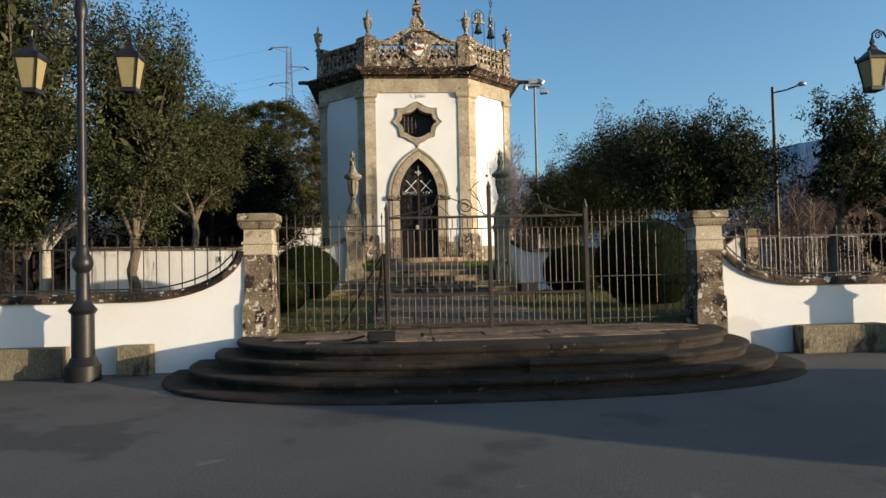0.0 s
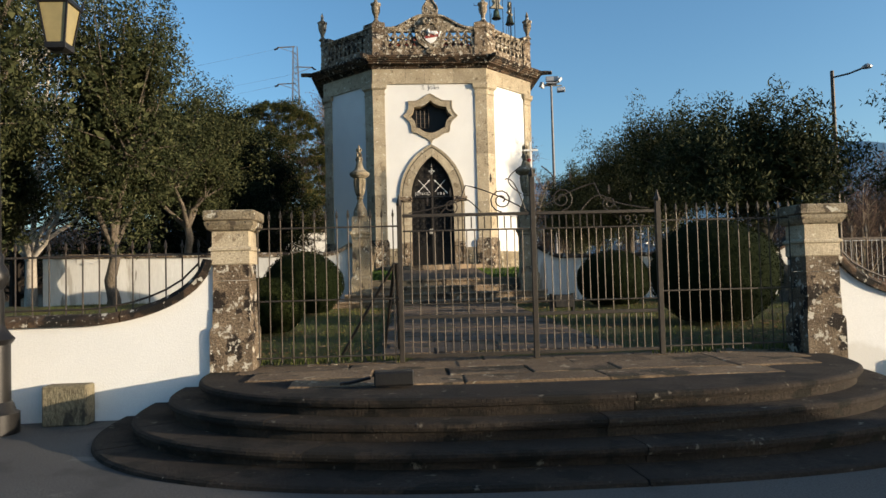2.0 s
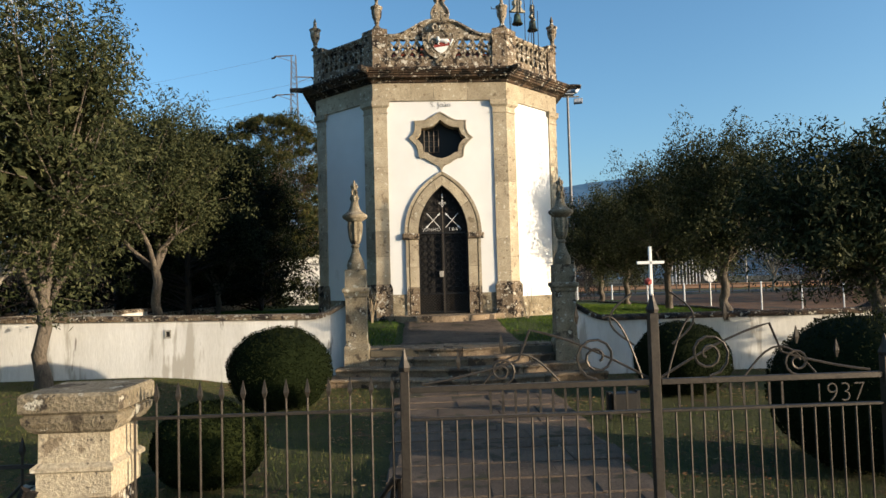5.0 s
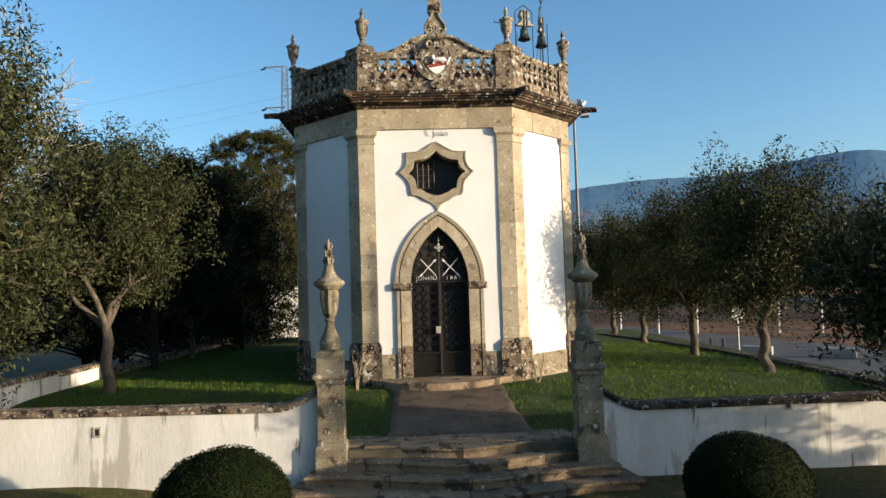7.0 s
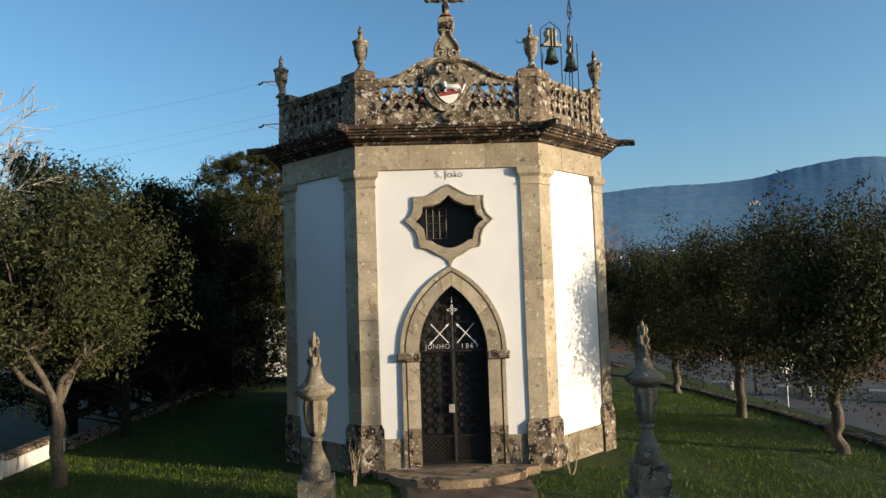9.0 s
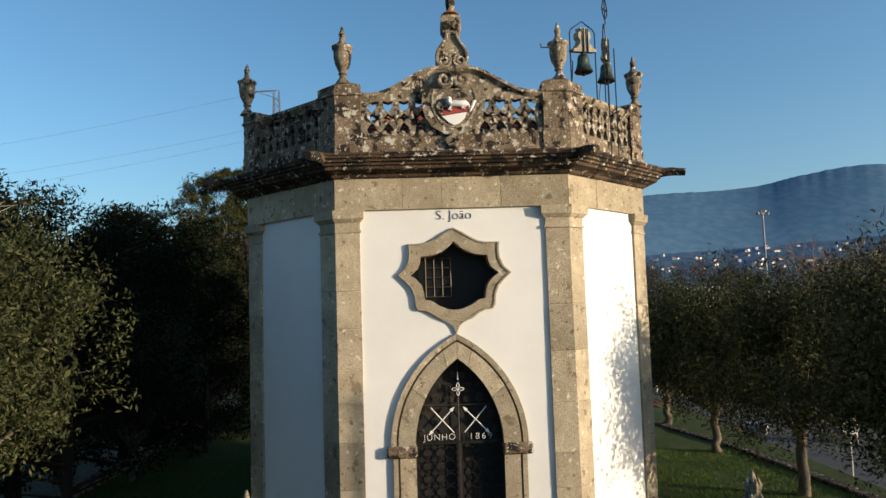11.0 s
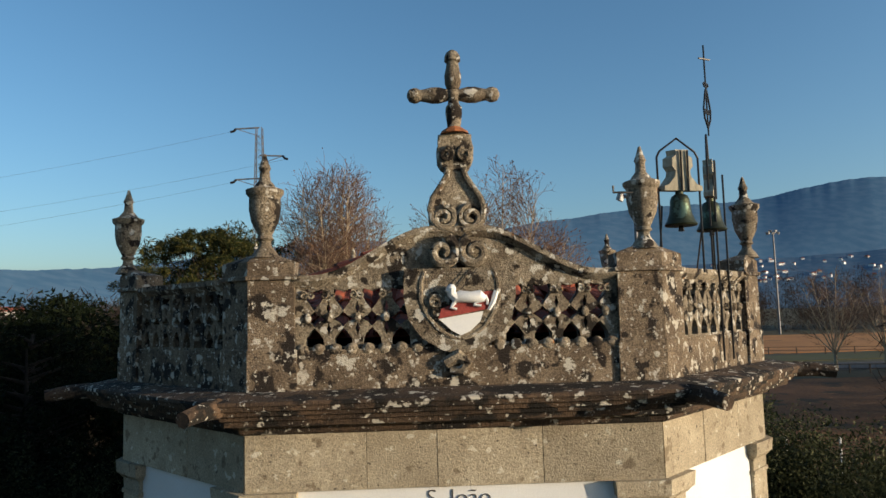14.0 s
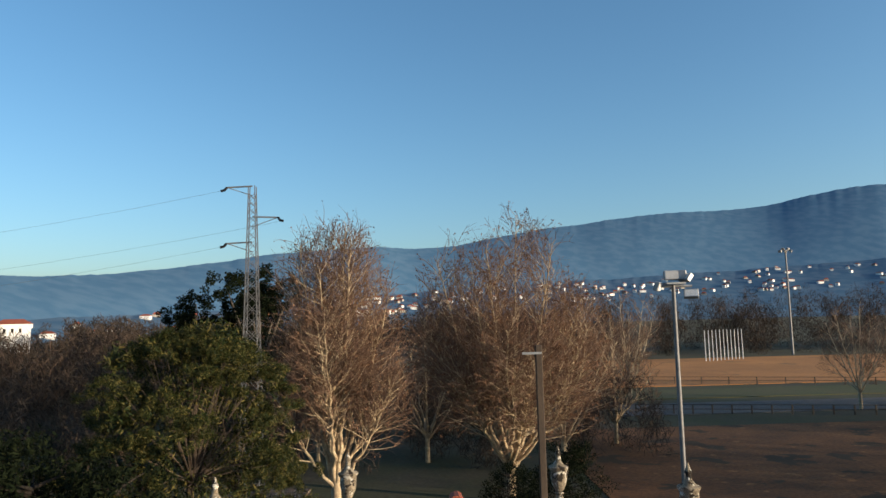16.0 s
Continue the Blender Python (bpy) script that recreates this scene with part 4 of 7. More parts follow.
for s in (-1, 1):
    for cx, cz, r, a0, w in ((0.12, 9.67, 0.11, math.pi / 2, 0.027), (0.082, 10.24, 0.065, math.pi / 2, 0.018)):
        bm = bmesh.new()
        tube(bm, flat_spiral(XC + s * cx, cz, r, 1.6, a0, s, 0, -0.035), w, 6)
        part("volute", bm, M_urnstone, ped, smooth=True)
    bm = bmesh.new()
    tube(bm, [(XC + s * x, -0.035, z) for x, z in ((0.05, 9.56), (0.15, 9.58), (0.22, 9.65), (0.24, 9.75), (0.21, 9.85), (0.14, 9.95), (0.085, 10.04), (0.07, 10.12))], 0.028, 7)
    part("side_rib", bm, M_urnstone, ped, smooth=True)
bm = bmesh.new()
lathe(bm, [(0.10, 10.33), (0.095, 10.36), (0.06, 10.38), (0.06, 10.40), (0.068, 10.46), (0.078, 10.53), (0.075, 10.58), (0.05, 10.62), (0.05, 10.66), (0.066, 10.68), (0.07, 10.70), (0.066, 10.73), (0.045, 10.745)], 12, (XC, 0.03, 0.10))
cross = part("stone_cross", bm, M_urnstone, chapel, "turned stone cross with bulbous arms", smooth=True)
bm = bmesh.new()
lathe(bm, [(0.045, 10.735), (0.055, 10.75), (0.075, 10.81), (0.078, 10.88), (0.062, 10.95), (0.055, 11.0), (0.075, 11.02), (0.072, 11.06), (0.05, 11.10), (0.02, 11.12)], 12, (XC, 0.03, 0.10))
part("cross_head", bm, M_urnstone, cross, smooth=True)
for s in (-1, 1):
    bm = bmesh.new()
    lathe(bm, [(0.045, 0.03), (0.055, 0.06), (0.073, 0.13), (0.073, 0.20), (0.058, 0.26), (0.052, 0.30), (0.068, 0.33), (0.07, 0.36), (0.055, 0.40), (0.02, 0.42)], 12)
    bmesh.ops.transform(bm, matrix=Matrix.Translation((XC, 0.03, 10.80)) @ Matrix.Rotation(s * math.pi / 2, 4, "Y"), verts=bm.verts)
    part("cross_arm", bm, M_urnstone, cross, smooth=True)
bm = bmesh.new()
lathe(bm, [(0.135, 10.335), (0.12, 10.36), (0.06, 10.40)], 10, (XC, 0.03, 0.10))
part("rusty_collar", bm, M_rustlichen, ped, "orange lichen-stained collar")

# iron hook on the sunny urn
bm = bmesh.new()
tube(bm, [(1.60, -0.02, 9.86), (1.50, -0.04, 9.86), (1.42, -0.05, 9.86), (1.42, -0.05, 9.92)], 0.011, 5)
part("iron_hook", bm, M_blackiron, chapel, "bent iron hook on a finial urn")

# water spouts at the corners of the cornice
for i in range(8):
    P = OCT[i]
    n2, n1 = face_frame(i)[2], face_frame(i - 1)[2]
    d = (n1 + n2).normalized()
    bm = bmesh.new()
    a, b = P + d * 0.38, P + d * 0.80
    tube(bm, [(a.x, a.y, Z_ENT + 0.27), ((a + d * 0.2).x, (a + d * 0.2).y, Z_ENT + 0.27), (b.x, b.y, Z_ENT + 0.24)], [0.085, 0.075, 0.065], 8)
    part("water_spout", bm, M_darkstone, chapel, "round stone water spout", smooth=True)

# bells on the sunny side of the parapet
bells = thing("bell_frame", "wrought-iron bell frame with two bronze bells above the parapet", "bell frame", pose(0, 0, Z_PAR))
A1, E1, N1, L1 = face_frame(1)


def on1(u, out, z):
    p = A1 + E1 * u + N1 * out
    return Vector((p.x, p.y, z - Z_PAR))


def turned(u, d, q, out, z):
    """A point q along direction d from the place u on the parapet."""
    p = A1 + E1 * u + d * q + N1 * out
    return Vector((p.x, p.y, z - Z_PAR))


def bars(name, paths, r, mat=M_blackiron, label=""):
    bm = bmesh.new()
    for p in paths:
        tube(bm, p, r, 6)
    return part(name, bm, mat, bells, label, smooth=True)


for u, w, peak, zt, D in ((0.64, 0.22, True, 10.46, Vector((0.98, 0.17))), (1.36, 0.13, False, 10.62, Vector((0.45, 0.89)))):
    for s in (-1, 1):
        bars("frame_leg", [[turned(u, D, (s * w), 0.02, 9.15), turned(u, D, (s * w), 0.02, zt - 0.19 if peak else 10.36)]], 0.0105)
    if peak:
        bars("frame_top", [[turned(u, D, -(w), 0.02, zt - 0.19), turned(u, D, -(w * 0.85), 0.02, zt - 0.13), turned(u, D, 0, 0.02, zt), turned(u, D, (w * 0.85), 0.02, zt - 0.13), turned(u, D, (w), 0.02, zt - 0.19)]], 0.0105)
    else:
        bars("frame_top", [[turned(u, D, -w + 2 * w * k / 12, 0.02, 10.36 + 0.26 * math.sin(math.pi * k / 12)) for k in range(13)]], 0.0105)
    bars("cradle_bar", [[turned(u, D, -w - 0.02, 0.02, 9.95), turned(u, D, (w + 0.02), 0.02, 9.95)]], 0.009)
    bars("stay", [[turned(u, D, -(w), 0.02, 9.80), turned(u, D, -w + 0.10, -0.05, 9.80), turned(u, D, -w + 0.17, -0.18, 9.15)]], 0.009)
    # yoke
    bm = bmesh.new()
    yo = [(0.0, 9.94), (0.20, 9.94), (0.20, 9.985), (0.15, 10.0), (0.085, 10.08), (0.075, 10.13), (0.11, 10.18), (0.105, 10.26), (0.06, 10.29), (0.07, 10.34), (0.0, 10.34)]
    loop = yo + [(-x, z) for x, z in reversed(yo[1:-1])]
    plate(bm, loop, [], lambda q, v, d, u=u: turned(u, D, (q), 0.07 - d, v), 0.1)
    y = part("yoke", bm, M_yoke, bells, "pale weathered wooden bell yoke")
    bm = bmesh.new()
    c = turned(u, D, 0, 0.02, 9.60)
    lathe(bm, [(0.145, 0), (0.155, 0.015), (0.132, 0.05), (0.106, 0.12), (0.096, 0.20), (0.092, 0.25), (0.075, 0.29), (0.04, 0.31), (0.035, 0.36)], 18, (c.x, c.y, c.z))
    bl = part("bell", bm, M_bronze, bells, "green-brown bronze bell", smooth=True)
    bm = bmesh.new()
    tube(bm, [(c.x, c.y, c.z + 0.05), (c.x, c.y, c.z - 0.05)], [0.012, 0.03], 6)
    part("clapper", bm, M_blackiron, bl)
    for s in (-0.035, 0.035):
        bars("strap", [[turned(u, D, (s), 0.085, 9.93), turned(u, D, (s), 0.09, 10.33)]], 0.010)
for u in (1.28, 1.52):
    bars("wall_rod", [[on1(u, 0.10, 8.28), on1(u, 0.10, 10.2)]], 0.0105)
c = on1(1.36, 0.05, 10.6)
bars("spire", [[c, c + Vector((0, 0, 0.98))]], 0.009)
bars("spire_arm", [[c + Vector((-0.07, -0.03, 0.83)), c + Vector((0.07, 0.03, 0.83))]], 0.010)
for s in (-1, 1):
    bars("spire_loop", [[c + Vector((s * E1.x * q, s * E1.y * q, z)) for q, z in ((0.0, 0.08), (0.07, 0.18), (0.085, 0.28), (0.04, 0.42), (0.012, 0.5))]], 0.010)
    bars("spire_scroll", [[c + Vector((s * E1.x * (0.03 + q), s * E1.y * (0.03 + q), 0.25 + z)) for q, _, z in spiral(0, 0, 0.035, 1.3, 0, 12)]], 0.007)
    bars("spire_scroll", [[c + Vector((s * E1.x * (0.03 + q), s * E1.y * (0.03 + q), 0.54 + z)) for q, _, z in spiral(0, 0, 0.035, 1.3, 0, 12)]], 0.007)

# barrel tiles on the roof
def tile_mesh():
    me = clean("roof_tile")
    vs, fs = [], []
    for j, (y, r) in enumerate(((0, 0.088), (0.42, 0.072))):
        for k in range(6):
            a = math.pi * k / 5
            vs.append((r * math.cos(a), y, r * math.sin(a) * 0.8 + (0.018 if j == 0 else 0)))
    for k in range(5):
        fs.append((k, k + 1, k + 7, k + 6))
    vs += [(x * 0.8, y, z * 0.8 - 0.005) for x, y, z in vs[:6]]
    for k in range(5):
        fs.append((k + 1, k, 12 + k, 12 + k + 1))
    me.from_pydata(vs, [], fs)
    me.materials.append(M_tile)
    return me


TILE = tile_mesh()
rest_v, rest_f = [], []
tris = [(lo_pts[0], lo_pts[1], R0), (lo_pts[1], lo_pts[2], R0), (lo_pts[2], lo_pts[3], R1, R0), (lo_pts[6], lo_pts[7], R0, R1), (lo_pts[7], lo_pts[0], R0)]
count = 0
for fi, face in enumerate(tris):
    a, b = face[0], face[1]
    e = (b - a).normalized()
    up = face[2] - a
    nrm = e.cross(up).normalized()
    s = nrm.cross(e).normalized()
    if s.z < 0:
        s, nrm = -s, -nrm
    nrm = e.cross(s)
    poly = [((p - a).dot(e), (p - a).dot(s)) for p in face]
    hmax = max(v for _, v in poly)
    u = 0.1
    while u < (b - a).length:
        v = 0.0
        while v < hmax:
            # inside test against the face's outline
            ins = False
            q = (u, v + 0.2)
            for i in range(len(poly)):
                (x0, y0), (x1, y1) = poly[i], poly[(i + 1) % len(poly)]
                if (y0 > q[1]) != (y1 > q[1]) and q[0] < (x1 - x0) * (q[1] - y0) / (y1 - y0) + x0:
                    ins = not ins
            if ins:
                m = Matrix((e, s, nrm)).transposed().to_4x4()
                m.translation = a + e * (u + random.uniform(-0.008, 0.008)) + s * v + nrm * 0.012
                if fi in (0, 1, 4) and count < 290:
                    o = new("roof_tile", TILE)
                    o.parent = roof
                    o.matrix_basis = m
                    count += 1
                else:
                    base = len(rest_v)
                    rest_v += [tuple(m @ w.co) for w in TILE.vertices]
                    rest_f += [tuple(base + i for i in f.vertices) for f in TILE.polygons]
            v += 0.36
        u += 0.2
tagged(raw("roof_tiling", rest_v, rest_f, M_tile, roof), kind="stuff")
for a, b in ((lo_pts[0], R0), (lo_pts[1], R0), (lo_pts[2], R0), (lo_pts[7], R0), (R0, R1)):
    L = (b - a).length
    d = (b - a).normalized()
    n = int(L / 0.36)
    side = d.cross(Vector((0, 0, 1))).normalized()
    upv = side.cross(d).normalized()
    for k in range(n):
        m = Matrix((side * 1.25, d, upv * 1.25)).transposed().to_4x4()
        m.translation = a + d * (k * L / n) + upv * 0.05
        o = new("ridge_tile", TILE)
        o.parent = roof
        o.matrix_basis = m

# ---------------------------------------------------------------- entrance stair
Z_STREET, Z_PLAT = 0.0, 0.43
SX, SY = 0.2, -14.75
TIERS = [(3.05, 2.04, 0.28, 0.425), (3.30, 2.20, 0.15, 0.29), (3.58, 2.46, 0.03, 0.155), (3.85, 2.80, -0.1, 0.035)]


def bow(rx, ry, a):
    """A point of the steps' plan, a squarish half oval."""
    c, s = math.cos(a), math.sin(a)
    return SX + rx * math.copysign(abs(c) ** 0.78, c), SY + ry * math.copysign(abs(s) ** 0.78, s)


bm = bmesh.new()
for rx, ry, z0, z1 in TIERS:
    pts = [bow(rx - 0.12, ry - 0.12, radians(a)) for a in range(180, 361, 6)]
    plate(bm, pts, [], lambda u, v, w: (u, v, w), z1 - 0.03)
    bmesh.ops.translate(bm, verts=[v for v in bm.verts if v.co.z < 1e-6], vec=(0, 0, -0.2))
tagged(part("entrance_steps", bm, M_mortar), "broad curved granite steps up to the garden gate", "steps", kind="structure")
steps = bpy.data.objects["entrance_steps"]
for rx, ry, z0, z1 in TIERS:
    n = 6
    cuts = [180 + 180 * k / n + (random.uniform(-6, 6) if 0 < k < n else 0) for k in range(n + 1)]
    for a0, a1 in zip(cuts, cuts[1:]):
        bm = bmesh.new()
        dz = random.uniform(-0.002, 0.002)
        prof = [(0.62, z1 - 0.07), (0.62, z1 + dz), (0.03, z1 + dz), (0.006, z1 - 0.012 + dz), (0.0, z1 - 0.035), (0.012, z1 - 0.06), (0.045, z1 - 0.07), (0.05, z0 - 0.02), (0.15, z0 - 0.02)]
        loops = []
        m = 10
        for k in range(m + 1):
            a = radians(a0 + 0.05 + (a1 - a0 - 0.1) * k / m)
            loops.append([bm.verts.new((*bow(rx - o, ry - o, a), z)) for o, z in prof])
        q = len(prof)
        for s, t in zip(loops, loops[1:]):
            for i in range(q):
                j = (i + 1) % q
                bm.faces.new((s[i], s[j], t[j], t[i]))
        bm.faces.new(loops[0])
        bm.faces.new(list(reversed(loops[-1])))
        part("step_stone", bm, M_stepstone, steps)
# flagstones of the landing
bm = bmesh.new()
box(bm, SX - 3.0, SX + 3.0, -14.9, -14.2, 0.0, Z_PLAT - 0.03)
land = tagged(part("landing", bm, M_mortar), "landing of large worn granite flagstones", "landing", kind="structure")


def flag(x0, x1, y0, y1, z, mat, parent, name="flagstone"):
    bm = bmesh.new()
    j = [random.uniform(-0.02, 0.02) for _ in range(4)]
    g = 0.004
    lo = [(x0 + g + j[0], y0 + g), (x1 - g + j[1], y0 + g), (x1 - g + j[2], y1 - g), (x0 + g + j[3], y1 - g)]
    zz = z + random.uniform(-0.006, 0.004)
    cx, cy = (x0 + x1) / 2, (y0 + y1) / 2
    b = [bm.verts.new((x, y, z - 0.06)) for x, y in lo]
    t = [bm.verts.new((x, y, zz - 0.008)) for x, y in lo]
    u = [bm.verts.new((x + (cx - x) * 0.03, y + (cy - y) * 0.03, zz)) for x, y in lo]
    for p, q in ((b, t), (t, u)):
        for i in range(4):
            k = (i + 1) % 4
            bm.faces.new((p[i], p[k], q[k], q[i]))
    bm.faces.new(u)
    return part(name, bm, mat, parent)


yy = -14.3
while yy > -16.6:
    d = random.uniform(0.38, 0.52)
    f = 1 - abs((yy - d - SY) / 1.78) ** 2.4 if yy - d / 2 < SY else 1
    if f > 0.03:
        w = 2.78 * f ** 0.42
        x = SX - w
        while x < SX + w - 0.2:
            l = min(random.uniform(0.6, 1.2), SX + w - x)
            flag(x, x + l, yy - d, yy, Z_PLAT + 0.006, M_landing, land)
            x += l
    yy -= d


# ---------------------------------------------------------------- gate pillars and street walls
def gate_pillar(x, y, z, label):
    p = thing("gate_pillar", label, "pillar", pose(x, y, z), group="gate pillars")
    bm = bmesh.new()
    lathe(bm, [(0.201, -0.3), (0.201, 0.36), (0.198, 0.40), (0.179, 0.43), (0.176, 0.60)], 4, square=True)
    lathe(bm, [(0.173, 0.605), (0.172, 0.86), (0.172, 0.865)], 4, square=True)
    lathe(bm, [(0.172, 0.87), (0.170, 1.02)], 4, square=True)
    part("shaft", bm, M_lichen, p, "lichen-blotched granite shaft")
    bm = bmesh.new()
    lathe(bm, [(0.171, 1.02), (0.182, 1.03), (0.182, 1.15), (0.201, 1.16), (0.201, 1.18), (0.175, 1.2), (0.173, 1.345)], 4, square=True)
    part("collar", bm, M_granite, p, "banded granite collar")
    bm = bmesh.new()
    lathe(bm, [(0.182, 1.345), (0.205, 1.36), (0.228, 1.40), (0.232, 1.43), (0.217, 1.44), (0.239, 1.455), (0.239, 1.53), (0.228, 1.545)], 4, square=True)
    part("cap", bm, M_pillar, p, "moulded granite cap")
    return p


gate_pillar(-2.62, -14.72, Z_PLAT, "granite gate pillar blotched with pale lichen")
gate_pillar(3.25, -14.74, Z_PLAT - 0.06, "granite gate pillar blotched with pale lichen")


def wall_top(d):
    """Coping height at distance d from the pillar: swept down from it."""
    if d < 1.25:
        return 1.0 + 0.66 * (1 - math.sin(math.acos(1 - d / 1.25)) if d > 0 else 1) ** 1.0
    return 1.0


def swept_wall(name, x0, x1, y, top, z0, mat, label, thick=0.32, cop=M_darkstone, sag=0.0):
    """A rendered wall with a stone coping whose height follows top(distance)."""
    n = 56
    sgn = 1 if x1 > x0 else -1
    L = abs(x1 - x0)
    ds = [1.4 * k / 24 for k in range(24)] + [1.4 + (L - 1.4) * k / 30 for k in range(31)]
    verts, faces = [], []
    for d in ds:
        x = x0 + sgn * d
        t = top(d)
        verts += [(x, y - thick / 2, z0), (x, y - thick / 2, t - 0.1), (x, y + thick / 2, t - 0.1), (x, y + thick / 2, z0)]
    for k in range(len(ds) - 1):
        a, b = 4 * k, 4 * k + 4
        for i in range(4):
            j = (i + 1) % 4
            faces.append((a + i, a + j, b + j, b + i))
    faces += [(0, 1, 2, 3), tuple(4 * (len(ds) - 1) + i for i in (3, 2, 1, 0))]
    w = raw(name, verts, faces, mat)
    tagged(w, label, "wall", kind="structure")
    # coping stones
    k = 0
    while k < len(ds) - 1:
        m = k
        seg = random.uniform(0.7, 1.1)
        while m < len(ds) - 1 and ds[m] - ds[k] < seg:
            m += 1
        bm = bmesh.new()
        loops = []
        for q in range(k, m + 1):
            d = ds[q] + (0.006 if q == k else -0.006 if q == m else 0)
            x, t = x0 + sgn * d, top(d)
            sl = (top(d + 0.02) - top(max(0, d - 0.02))) / (0.04 if d > 0.02 else 0.02 + d)
            nx, nz = -sl / math.hypot(1, sl) * sgn, 1 / math.hypot(1, sl)
            loops.append([bm.verts.new((x + nx * h, y + o, t - 0.1 + nz * h)) for o, h in ((-thick / 2 - 0.05, 0), (-thick / 2 - 0.055, 0.06), (-thick / 2, 0.105), (thick / 2, 0.105), (thick / 2 + 0.055, 0.06), (thick / 2 + 0.05, 0))])
        for s, t2 in zip(loops, loops[1:]):
            for i in range(6):
                j = (i + 1) % 6
                bm.faces.new((s[i], s[j], t2[j], t2[i]))
        bm.faces.new(loops[0])
        bm.faces.new(list(reversed(loops[-1])))
        part("coping_stone", bm, cop, w)
        k = m
    return w


swept_wall("wall_street_west", -2.78, -14, -14.71, wall_top, -0.3, M_plaster, "white rendered street wall swept up to the gate pillar")
swept_wall("wall_street_east", 3.41, 15, -14.6, wall_top, -0.3, M_plaster, "white rendered street wall swept up to the gate pillar")


def inner_top(d):
    return 1.74 + (0.26 * (1 - d / 0.6) ** 1.6 if d < 0.6 else 0)


swept_wall("wall_terrace_west", -2.2, -9.4, -4.85, lambda d: inner_top(d) + 0.18 + 0.015 * d, 0.2, M_oldplaster, "stained white retaining wall of the chapel terrace", cop=M_lichen)
def east_top(d):
    """The far end sweeps up again to a pillar."""
    e = max(0.0, (d - 5.75) / 0.85)
    return inner_top(d) + 0.55 * min(1.0, e) ** 2


swept_wall("wall_terrace_east", 2.25, 8.85, -4.85, east_top, 0.2, M_oldplaster, "stained white retaining wall of the chapel terrace", cop=M_darkstone)


gate_pillar(9.05, -4.9, 0.62, "granite end pillar of the terrace wall spotted with lichen")


def drain(x, z):
    d = thing("drain_hole", "small dark square weep hole in the terrace wall", "weep hole", pose(x, -5.015, z), group="weep holes")
    bm = bmesh.new()
    plate(bm, [(-0.06, -0.08), (0.06, -0.08), (0.06, 0.08), (-0.06, 0.08)], [[(-0.035, -0.05), (0.035, -0.05), (0.035, 0.05), (-0.035, 0.05)]], lambda u, v, w: (u, -0.012 + w, v), 0.02)
    part("rim", bm, M_concrete, d)
    # Thin black plate painted in as the shade inside the hole.
    bm = bmesh.new()
    box(bm, -0.035, 0.035, 0.0, 0.004, -0.05, 0.05)
    part("opening", bm, M_black, d)


for x in (-5.56, 5.25):
    drain(x, 1.63)


# ---------------------------------------------------------------- iron fence and gate
def picket(bm, x, y, z0, z1, r=0.0068, tip=True):
    tube(bm, [(x, y, z0), (x, y, z1)], r, 5)
    if tip:
        lathe(bm, [(0.006, 0), (0.018, 0.03), (0.014, 0.05), (0.002, 0.10)], 4, (x, y, z1))


def fence_panel(x0, x1, y, z0, z1, rails, label, name="iron_railing", mat=None, pitch=0.112, group="fence panels", tips=True):
    f = thing(name, label, "fence", pose(0, y, 0), group=group)
    n = max(1, round((x1 - x0) / pitch))
    for z in rails:
        bm = bmesh.new()
        box(bm, x0, x1, -0.009, 0.009, z - 0.008, z + 0.008, 0.002)
        part("rail", bm, mat or M_gate, f)
    bm = bmesh.new()
    picket(bm, 0, 0, z0, z1, tip=tips)
    first = part("picket", bm, mat or M_gate, f)
    first.location.x = x0 + (x1 - x0) * 0.5 / n
    for k in range(1, n):
        o = first.copy()
        scene.collection.objects.link(o)
        o.location.x = x0 + (x1 - x0) * (k + 0.5) / n
    return f


GY = -14.72
fence_panel(-2.45, -1.0, GY, Z_PLAT + 0.04, 1.88, (0.52, 1.08, 1.80), "grey iron railing with spear-tipped bars beside the gate")
fence_panel(1.68, 3.08, GY, Z_PLAT + 0.04, 1.88, (0.52, 1.08, 1.80), "grey iron railing with spear-tipped bars beside the gate")


